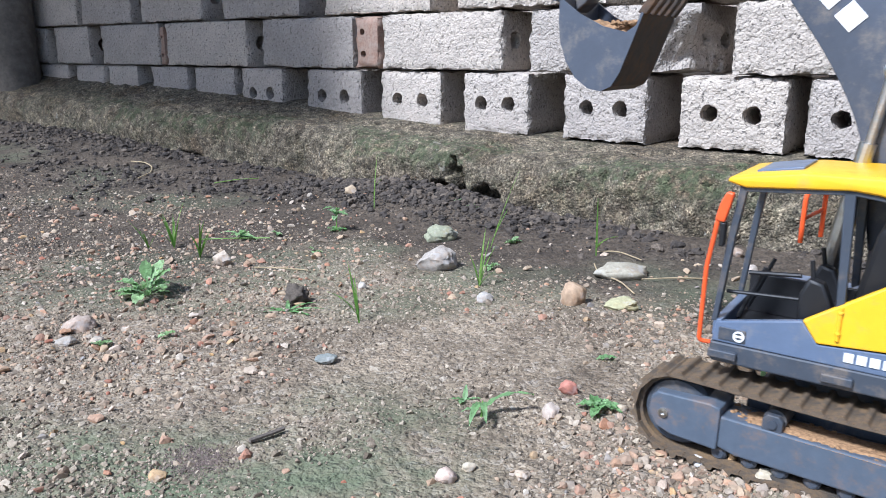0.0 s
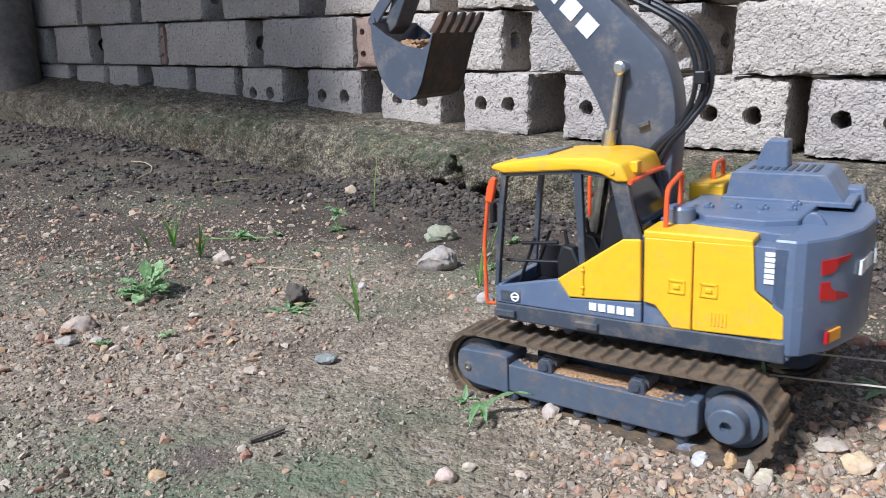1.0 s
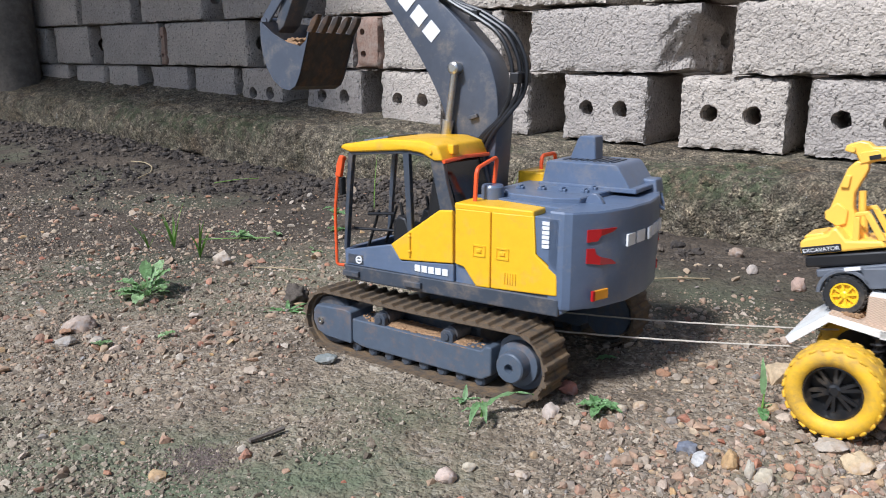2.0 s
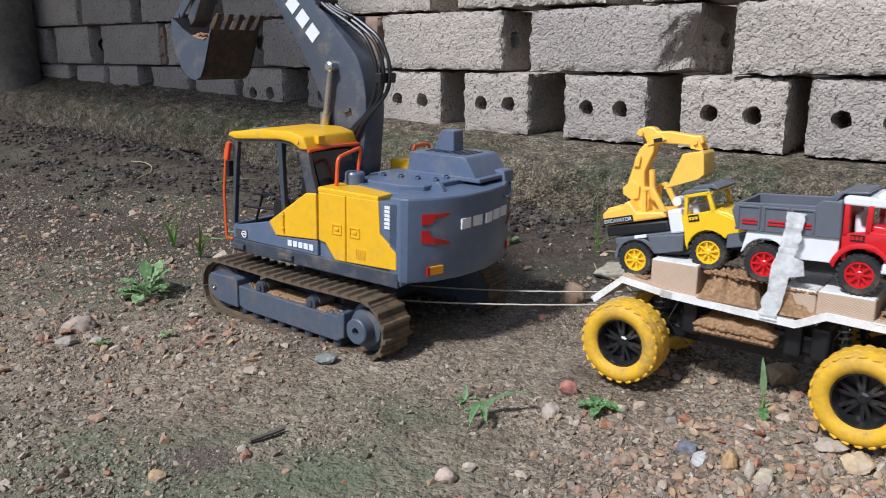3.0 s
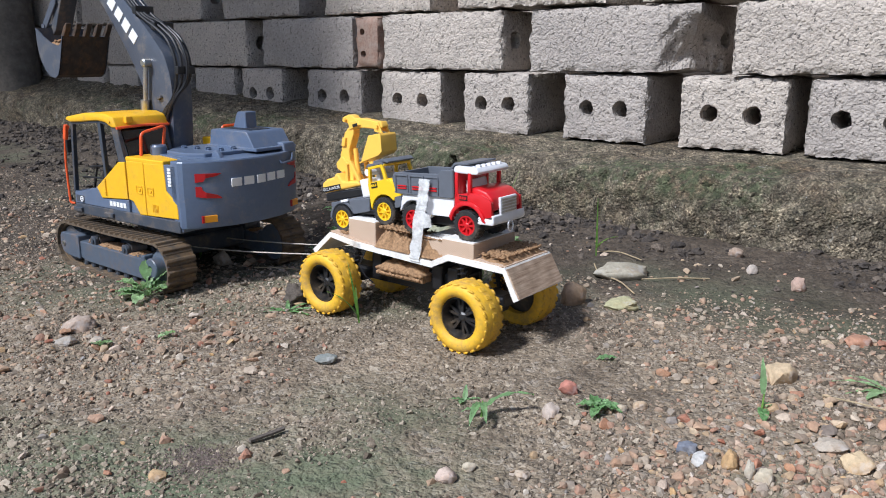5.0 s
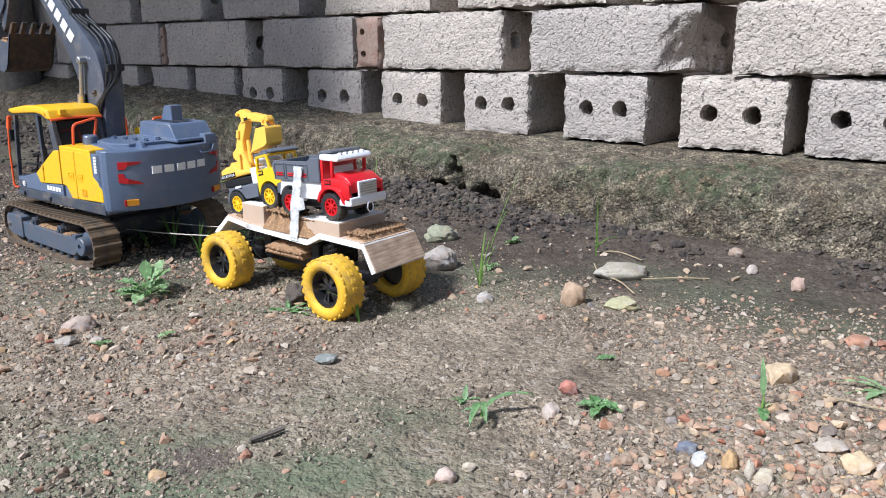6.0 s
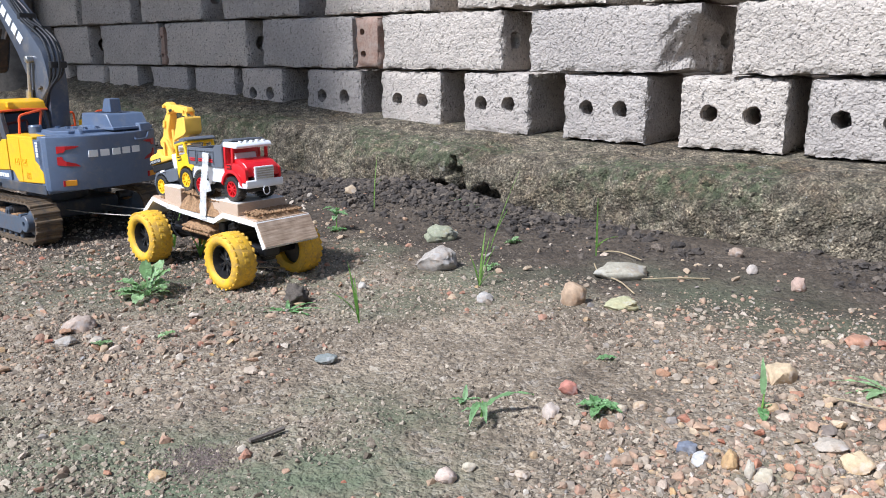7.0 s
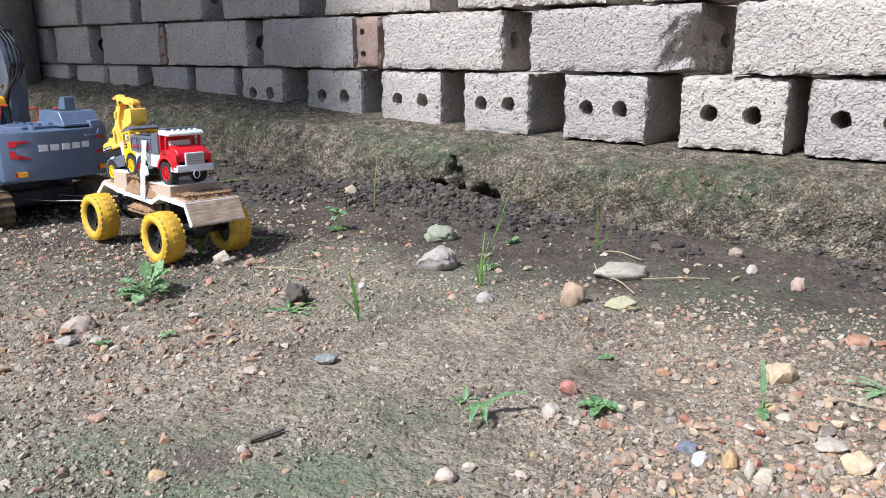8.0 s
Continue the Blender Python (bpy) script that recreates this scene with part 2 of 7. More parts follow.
def ground_level(x, y):
    s, d = wall_sd(x, y)
    z = lerp_at(FOOT, s) * (1 - smooth(0.17, 0.75, d))
    near = smooth(0.40, 0.18, d)
    p = Vector((x, y, 0))
    z += 0.0022 * noise.noise(p * 14) + 0.0013 * noise.noise(p * 45) + (0.0012 * noise.noise(p * 105) + 0.0011 * noise.noise(p * 190) if y < 1.8 and abs(x) < 1.1 else 0)
    if -2.2 < s < 1.4 and -0.2 < d < 0.62:
        lump = noise.noise(p * 38) + 0.6 * noise.noise(p * 90)
        z += near * (0.0035 + 0.0042 * lump)
        # loose heap of dark clods under the break in the ledge
        h = math.exp(-((s - 0.12) / 0.16) ** 2 - ((d - 0.22) / 0.07) ** 2)
        z += h * (0.022 + 0.009 * lump)
    return z


def axis_steps(lo, hi, fine_lo, fine_hi, step, grow=1.22):
    mid = list(np.arange(fine_lo, fine_hi + step, step))
    left, right, k = [], [], step
    while (left[-1] if left else mid[0]) > lo:
        k *= grow
        left.append((left[-1] if left else mid[0]) - k)
    k = step
    while (right[-1] if right else mid[-1]) < hi:
        k *= grow
        right.append((right[-1] if right else mid[-1]) + k)
    return left[::-1] + mid + right


def build_ground():
    xs = axis_steps(-400, 400, -1.05, 0.85, 0.0032)
    ys = axis_steps(-400, 400, 0.36, 1.75, 0.0032)
    verts = [(x, y, ground_level(x, y)) for y in ys for x in xs]
    w = len(xs)
    faces = [(j * w + i, j * w + i + 1, (j + 1) * w + i + 1, (j + 1) * w + i) for j in range(len(ys) - 1) for i in range(w - 1)]
    me = bpy.data.meshes.new("ground")
    me.from_pydata(verts, [], faces)
    damp, algae = [], []
    for x, y, z in verts:
        s, d = wall_sd(x, y)
        # damp band by the ledge, reaching further out where the ground is shaded
        side = smooth(-0.08, -0.40, x)
        damp.append(smooth(0.68 + 0.32 * side, 0.26 + 0.26 * side, d))
        far = smooth(0.28, 0.46, d + 0.12 * noise.noise(Vector((x, y, 3)) * 4))
        low = smooth(0.56, 0.42, y) * smooth(0.16, 0.02, x) * smooth(-0.5, 0.2, y) * smooth(-1.3, -0.6, x)
        algae.append((0.48 + 0.44 * low) * far * smooth(-0.10, 0.32, noise.noise(Vector((x, y, 9)) * 4.1) + 0.30 * low))
    for name, vals in (("damp", damp), ("algae", algae)):
        a = me.attributes.new(name, "FLOAT", "POINT")
        a.data.foreach_set("value", vals)
    me.polygons.foreach_set("use_smooth", [True] * len(me.polygons))
    me.materials.append(SOIL)
    tagged(new("ground", me), "brown gravelly earth, damp and dark by the ledge", "ground", kind="structure")


build_ground()

# ---- concrete ledge along the foot of the wall ----
TOP_FRONT = [(-2.6, 0.15), (-1.57, 0.133), (-0.9, 0.119), (-0.26, 0.112), (0.07, 0.095), (0.32, 0.087), (0.52, 0.092), (0.8, 0.097), (2, 0.1)]
TOP_BACK = [(-2.6, 0.20), (-1.6, 0.188), (-1.0, 0.171), (-0.62, 0.156), (-0.39, 0.138), (-0.17, 0.123), (0.04, 0.114), (0.26, 0.103), (0.8, 0.101), (2, 0.1)]


LEDGE_N = 84    # points across the ledge's section


def build_ledge():
    ss = axis_steps(-3.2, 2.2, -1.25, 0.95, 0.0048)
    rows = []
    for s in ss:
        f, b, g = lerp_at(TOP_FRONT, s), lerp_at(TOP_BACK, s), lerp_at(FOOT, s)
        out = 0.165 + 0.014 * noise.noise(Vector((s * 5, 0, 2))) + 0.007 * noise.noise(Vector((s * 17, 0, 5))) + 0.02 * smooth(0.35, 0.6, s) * smooth(0.9, 0.65, s)
        prof = [Vector((out + 0.004, g - 0.05)), Vector((out, f - 0.03)), Vector((out - 0.02, f - 0.002)), Vector((out - 0.055, f + 0.1 * (b - f))), Vector((-0.03, b)), Vector((-0.30, b))]
        line = fillet(prof, 0.022, 5)
        pts = []
        for a, c in zip(line, line[1:]):
            k = max(1, min(14, int((c - a).length / 0.0065)))
            pts += [a.lerp(c, i / k) for i in range(k)]
        pts.append(line[-1])
        rows.append(pts)
    verts, faces, moss = [], [], []
    for s, pts in zip(ss, rows):
        # the same number of points in every section
        acc = [0.0]
        for a, c in zip(pts, pts[1:]):
            acc.append(acc[-1] + (c - a).length)
        for i in range(LEDGE_N):
            u = acc[-1] * (i / (LEDGE_N - 1)) ** 1.1
            k = min(max(np.searchsorted(acc, u) - 1, 0), len(pts) - 2)
            t = (u - acc[k]) / max(acc[k + 1] - acc[k], 1e-9)
            q = pts[k].lerp(pts[k + 1], min(t, 1))
            p = on_wall(s, q.x, q.y)
            rough = noise.noise(p * 11) * 0.007 + noise.noise(p * 24) * 0.007 + noise.noise(p * 52) * 0.0062 + noise.noise(p * 95) * 0.0026
            top = smooth(0.03, -0.02, q.x)
            d = q.x + rough * (1 - top)
            z = q.y + 0.7 * rough * (1 - top)
            # broken hollow under the edge, and a lesser one beside it
            for cs, cz, rs, rz, deep in ((0.158, 0.032, 0.022, 0.046, 0.07), (0.125, 0.018, 0.036, 0.020, 0.045), (0.21, 0.016, 0.036, 0.018, 0.05), (-0.62, 0.024, 0.07, 0.008, 0.02)):
                h = math.exp(-((s - cs + 0.2 * (z - cz)) / rs) ** 2 - ((z - cz) / rz) ** 2)
                if q.x > 0.08:
                    d -= deep * smooth(0.35, 0.75, h + 0.35 * noise.noise(p * 70))
            # thin upright cracks
            for cs in (-0.235, 0.165, 0.43):
                h = abs(s - cs - 0.012 * noise.noise(Vector((cs * 9, 0, z * 40))))
                if q.x > 0.06:
                    d -= 0.010 * smooth(0.009, 0.0, h)
            verts.append(on_wall(s, d, z))
            edge = smooth(0.06, 0.11, q.x) * smooth(-0.062, -0.012, q.y - lerp_at(TOP_FRONT, s))
            moss.append(edge * smooth(-0.15, 0.25, noise.noise(p * 5) + 0.4 * noise.noise(p * 16)))
    for j in range(len(ss) - 1):
        for i in range(LEDGE_N - 1):
            k = j * LEDGE_N + i
            faces.append((k, k + 1, k + LEDGE_N + 1, k + LEDGE_N))
    me = bpy.data.meshes.new("ledge")
    me.from_pydata(verts, [], faces)
    me.attributes.new("moss", "FLOAT", "POINT").data.foreach_set("value", moss)
    me.polygons.foreach_set("use_smooth", [True] * len(faces))
    me.materials.append(LEDGE)
    tagged(new("concrete_ledge", me), "rough cast concrete footing, mossy and cracked, under the block wall", "ledge", kind="structure")


build_ledge()


# ---- stacked hollow blocks ----
def rough_block(w, dep, h, seed, holes=(), side_holes=(), cell=0.006, amp=0.0021, wear=0.004, broken=None):
    """Origin at the middle of the front face's foot; x along the face, y into the wall, z up."""
    bm = bmesh.new()
    nx, ny, nz = max(2, round(w / cell)), max(2, round(dep / (cell * 2))), max(2, round(h / cell))

    def sheet(fn, a, b, cut=()):
        g = [[bm.verts.new(fn(i / a, j / b)) for i in range(a + 1)] for j in range(b + 1)]
        for j in range(b):
            for i in range(a):
                c = (g[j][i].co + g[j + 1][i + 1].co) / 2
                if any((c - Vector(k)).length < r for k, r in cut):
                    continue
                bm.faces.new([g[j][i], g[j][i + 1], g[j + 1][i + 1], g[j + 1][i]])
        for k, r in cut:
            k = Vector(k)
            for line in g:
                for v in line:
                    e = v.co - k
                    if v.link_faces and len(v.link_faces) < 4 and e.length < r + cell:
                        v.co = k + e.normalized() * r * (1 + 0.10 * noise.noise(v.co * 90 + Vector((seed, 0, 0))))
    front = [((u, 0.0, v), r) for u, v, r in holes]
    right = [((w / 2, u, v), r) for u, v, r in side_holes]
    sheet(lambda a, b: (-w / 2 + a * w, 0, b * h), nx, nz, front)
    sheet(lambda a, b: (w / 2, a * dep, b * h), ny if not side_holes else max(2, round(dep / cell)), nz, right)
    sheet(lambda a, b: (-w / 2, dep - a * dep, b * h), ny, nz)
    sheet(lambda a, b: (-w / 2 + a * w, b * dep, h), nx, ny)
    sheet(lambda a, b: (-w / 2 + a * w, dep - b * dep, 0), nx, 2)
    sheet(lambda a, b: (w / 2 - a * w, dep, b * h), 4, 2)
    bmesh.ops.remove_doubles(bm, verts=bm.verts, dist=0.0004)
    loose = [v for v in bm.verts if not v.link_faces]
    bmesh.ops.delete(bm, geom=loose, context="VERTS")
    # pull the hole edges in to make bores
    for group, way in ((front, Vector((0, 1, 0))), (right, Vector((-1, 0, 0)))):
        for k, r in group:
            k = Vector(k)
            rim = [e for e in bm.edges if len(e.link_faces) == 1 and all((v.co - k).length < r * 1.35 for v in e.verts)]
            for step in (0.012, 0.07):
                ext = bmesh.ops.extrude_edge_only(bm, edges=rim)["geom"]
                vs = [g for g in ext if isinstance(g, bmesh.types.BMVert)]
                for v in vs:
                    v.co += way * step
                rim = [g for g in ext if isinstance(g, bmesh.types.BMEdge)]
                rim = [e for e in rim if len(e.link_faces) == 1]
            if rim:
                bmesh.ops.contextual_create(bm, geom=rim)
    o = Vector((seed * 3.7, seed * 1.3, 0))
    bm.normal_update()
    mv = {}
    for v in bm.verts:
        c = v.co
        edge = sorted((w / 2 - abs(c.x), min(c.y, dep - c.y), min(c.z, h - c.z)))
        k = max(0.0, 1 - (edge[0] + edge[1]) / 0.012)
        chip = max(0.0, noise.noise(c * 45 + o) + 0.25)
        off = -v.normal * wear * k * (0.35 + chip) + v.normal * amp * (noise.noise(c * 150 + o) + 0.9 * noise.noise(c * 320 + o))
        if broken:
            bx, bz, br = broken
            q = Vector((c.x - bx, c.y * 0.6, c.z - bz))
            t = br - q.length + 0.012 * noise.noise(c * 40 + o)
            if t > 0:
                off += Vector((-0.5, 0.75, 0.12)) * t * 0.9
        mv[v] = off
    for v, off in mv.items():
        v.co += off
    return bm


wall = new("wall_north", mesh_of("wall_core", box(bmesh.new(), (-3.2, 0.35, 0.09), (2.0, 0.55, 1.0)), BLOCK))
wall.matrix_world = Matrix.Translation(on_wall(0, 0)) @ Matrix.Rotation(math.atan2(WALL_D.y, WALL_D.x), 4, "Z")
tagged(wall, "dry-stacked wall of grey hollow concrete blocks", "wall", kind="structure")


def place_block(me, s, z, dy=0.0, tilt=0.0, yaw=0.0, name="block", label=""):
    return same_part(name, me, wall, Matrix.Translation((s, dy, z)) @ Euler((0, radians(tilt), radians(yaw))).to_matrix().to_4x4(), label)


ROW1 = [(-2.02, -1.86), (-1.83, -1.67), (-1.62, -1.45), (-1.395, -1.235), (-1.215, -1.059), (-1.004, -0.842), (-0.808, -0.645), (-0.618, -0.471), (-0.39, -0.222),
        (-0.166, -0.006), (0.049, 0.194), (0.263, 0.418), (0.473, 0.635), (0.661, 0.825), (0.87, 1.03), (1.07, 1.23)]
ROW2 = [(-2.20, -1.90), (-1.84, -1.56), (-1.515, -1.314), (-1.236, -0.946), (-0.92, -0.587), (-0.536, -0.239), (-0.154, 0.137), (0.191, 0.499), (0.55, 0.86), (0.90, 1.2)]
ROW3 = [(-2.05, -1.76), (-1.72, -1.36), (-1.332, -1.074), (-1.033, -0.759), (-0.676, -0.4), (-0.329, -0.033), (0.035, 0.34), (0.40, 0.71), (0.75, 1.05)]
ROW4 = [(-2.1, -1.8), (-1.75, -1.45), (-1.4, -1.1), (-1.04, -0.74), (-0.7, -0.4), (-0.36, -0.06), (-0.02, 0.28), (0.33, 0.63), (0.68, 0.98)]


def build_blocks():
    rnd = random.Random(4)
    # bottom course, ends outward, two bores each
    for i, (a, b) in enumerate(ROW1):
        w = b - a
        hs = [(-0.21 * w, 0.0555, 0.0136), (0.20 * w, 0.0555, 0.0144)]
        me = mesh_of("block", rough_block(w, 0.30, 0.112, i, hs if a > -0.7 else (), cell=0.0042 if a > -0.45 else 0.006, amp=0.0020, wear=0.006), BLOCK, 60)
        place_block(me, (a + b) / 2, 0.103, rnd.uniform(-0.004, 0.004), rnd.uniform(-0.3, 0.3), rnd.uniform(-1.2, 1.2))
    for k, (row, z) in enumerate(((ROW2, 0.2175), (ROW3, 0.3275), (ROW4, 0.4385))):
        for i, (a, b) in enumerate(row):
            w = b - a
            br = (w / 2 + 0.005, 0.018, 0.075) if (k == 0 and abs(b - 0.499) < 0.01) else None
            me = mesh_of("block", rough_block(w, 0.16, 0.107, 20 + 10 * k + i, (), [(0.045, 0.056, 0.017), (0.115, 0.056, 0.017)], cell=0.0045 if a > -0.6 else 0.0065, amp=0.0020, wear=0.006, broken=br), BLOCK, 60)
            place_block(me, (a + b) / 2, z, rnd.uniform(-0.004, 0.004), rnd.uniform(-0.25, 0.25), rnd.uniform(-0.8, 0.8))


build_blocks()


# ---- toy materials ----
YELLOW = plain_material("yellow_plastic", (0.86, 0.475, 0.012), 0.36, wear=0.06, dust=(0.42, 0.27, 0.12), dust_amount=0.06)
GREY = plain_material("blue_grey_plastic", (0.116, 0.153, 0.230), 0.30, wear=0.08, dust=(0.30, 0.26, 0.21), dust_amount=0.08)
BOOM = plain_material("slate_grey_plastic", (0.074, 0.085, 0.112), 0.34, wear=0.10, dust=(0.30, 0.25, 0.19), dust_amount=0.10)
DARK = plain_material("dark_grey_plastic", (0.054, 0.064, 0.083), 0.42, wear=0.12, dust=(0.30, 0.22, 0.14), dust_amount=0.16)
FRAME = plain_material("muddy_frame_plastic", (0.085, 0.106, 0.140), 0.45, wear=0.12, dust=DIRT, dust_amount=0.14)
BLACK = plain_material("black_plastic", (0.014, 0.014, 0.016), 0.4, wear=0.2)
ORANGE = plain_material("orange_plastic", (0.80, 0.105, 0.022), 0.4, wear=0.08)
WHITE = plain_material("white_print", (0.80, 0.80, 0.80), 0.5, wear=0.05)
RED = plain_material("red_lamp_plastic", (0.42, 0.010, 0.014), 0.3, wear=0.06)
AMBER = plain_material("amber_lamp_plastic", (0.80, 0.33, 0.02), 0.3, wear=0.06)
CHROME = plain_material("dull_metal", (0.62, 0.62, 0.60), 0.28, 1.0, wear=0.2, dust=(0.45, 0.28, 0.12), dust_amount=0.25)
SHOE = plain_material("muddy_track_rubber", (0.060, 0.055, 0.050), 0.75, wear=0.3, dust=(0.225, 0.140, 0.065), dust_amount=0.60, grain=300)
MUD = plain_material("caked_earth", (0.345, 0.205, 0.105), 0.95, wear=0.6, grain=420)
RUSTY = plain_material("muddy_bucket", (0.040, 0.031, 0.026), 0.65, wear=0.35, dust=(0.22, 0.11, 0.045), dust_amount=0.28)
TINT = plain_material("tinted_window", (0.012, 0.012, 0.013), 0.12, wear=0.0)

EXK = 1.046      # from drawing units to metres
EX_FOOT = 0.011  # height of the track's foot in drawing units


def crumbs(bm, x0, x1, y0, y1, z, n, size, rnd):
    """Loose crumbs of earth on a flat place."""
    for _ in range(n):
        r = size * rnd.uniform(0.5, 1.4)
        p = Vector((rnd.uniform(x0, x1), rnd.uniform(y0, y1), z + r * 0.3))
        g = bmesh.ops.create_icosphere(bm, subdivisions=1, radius=r, matrix=Matrix.Translation(p) @ Euler((rnd.random() * 6, rnd.random() * 6, 0)).to_matrix().to_4x4())
        for v in g["verts"]:
            v.co += Vector((rnd.uniform(-1, 1), rnd.uniform(-1, 1), rnd.uniform(-1, 1))) * r * 0.3


def heap(bm, x0, x1, y0, y1, z, top, seed, n=26):
    """A low lumpy layer of earth with ragged edges."""
    m = max(6, int(n * (y1 - y0) / (x1 - x0)))
    g = []
    for j in range(m + 1):
        row = []
        for i in range(n + 1):
            a, b = i / n, j / m
            p = Vector((x0 + (x1 - x0) * a, y0 + (y1 - y0) * b, 0))
            rim = min(1.0, 7 * min(a, 1 - a, b * 0.8, (1 - b) * 0.8))
            q = p + Vector((seed, seed * 2, 0))
            hgt = top * (0.58 + 0.22 * noise.noise(q * 60) + 0.20 * noise.noise(q * 170) + 0.20 * noise.noise(q * 380))
            p.x += 0.0025 * noise.noise(q * 120)
            p.y += 0.0025 * noise.noise(q * 110 + Vector((5, 0, 0)))
            row.append(bm.verts.new((p.x, p.y, z + max(-0.0008, hgt * rim - 0.0008))))
        g.append(row)
    for j in range(m):
        for i in range(n):
            bm.faces.new([g[j][i], g[j][i + 1], g[j + 1][i + 1], g[j + 1][i]])
    low = [[bm.verts.new((v.co.x, v.co.y, z - 0.001)) for v in r] for r in (g[0], g[-1])]
    bm.faces.new(low[0][:1] + g[0] + low[0][-1:])
    bm.faces.new(low[1][:1] + g[-1] + low[1][-1:])


IDLER = Vector((0.077, 0.011 + 0.0265))
SPROCKET = Vector((-0.100, 0.011 + 0.0275))
LOOP_R = (0.0235, 0.0245)
SHOES = 46


def loop_points():
    """The track's centre line in x and z, as many even points."""
    pts = []
    for k in range(61):
        a = math.pi / 2 - math.pi * k / 60
        pts.append(IDLER + Vector((math.cos(a), math.sin(a))) * LOOP_R[0])
    for k in range(1, 40):
        t = k / 40
        pts.append((IDLER + Vector((0, -LOOP_R[0]))).lerp(SPROCKET + Vector((0, -LOOP_R[1])), t))
    for k in range(61):
        a = -math.pi / 2 - math.pi * k / 60
        pts.append(SPROCKET + Vector((math.cos(a), math.sin(a))) * LOOP_R[1])
    for k in range(1, 40):
        t = k / 40
        sag = -0.0012 * math.sin(math.pi * t) ** 2
        pts.append((SPROCKET + Vector((0, LOOP_R[1]))).lerp(IDLER + Vector((0, LOOP_R[0])), t) + Vector((0, sag)))
    return pts


LOOP = loop_points()
LOOP_LEN = [0.0]
for _a, _b in zip(LOOP, LOOP[1:] + LOOP[:1]):
    LOOP_LEN.append(LOOP_LEN[-1] + (_b - _a).length)


def on_loop(u):
    """Place and slope of the track at arc length u (it runs forward over the top)."""
    u = u % LOOP_LEN[-1]
    k = min(int(np.searchsorted(LOOP_LEN, u, side="right")) - 1, len(LOOP) - 1)
    a, b = LOOP[k], LOOP[(k + 1) % len(LOOP)]
    t = (u - LOOP_LEN[k]) / max(LOOP_LEN[k + 1] - LOOP_LEN[k], 1e-9)
    d = (b - a).normalized()
    return a.lerp(b, t), d


def shoe_pose(u, y):
    p, d = on_loop(u)
    # x along the run, z outward
    out = Vector((-d.y, d.x))
    m = Matrix(((d.x, 0, out.x, p.x), (0, 1, 0, y), (d.y, 0, out.y, p.y), (0, 0, 0, 1)))
    return m


def shoe_mesh():
    bm = bmesh.new()
    w = 0.0165
    p = LOOP_LEN[-1] / SHOES
    prism(bm, [(-p * 0.52, 0), (p * 0.46, 0), (p * 0.46, 0.0016), (p * 0.12, 0.0018), (p * 0.02, 0.0042), (-p * 0.20, 0.0042), (-p * 0.32, 0.0018), (-p * 0.52, 0.0014)], 1, -w, w)
    return mesh_of("shoe", bm, SHOE)


def white_blocks(parent, places, u, v, n, mat=WHITE, name="lettering", thick=0.0006):
    """A row of plain raised blocks where lettering is printed: centres, and half-sizes along u and v."""
    bm = bmesh.new()
    u, v, n = Vector(u), Vector(v), Vector(n)
    for c in places:
        c = Vector(c)
        q = [c + u * a + v * b for a, b in ((-1, -1), (1, -1), (1, 1), (-1, 1))]
        lo = [bm.verts.new(p - n * thick * 0.3) for p in q]
        hi = [bm.verts.new(p + n * thick) for p in q]
        bm.faces.new(hi)
        for i in range(4):
            bm.faces.new([lo[i], lo[(i + 1) % 4], hi[(i + 1) % 4], hi[i]])
    return part(name, bm, mat, parent, "plain white lettering blocks")


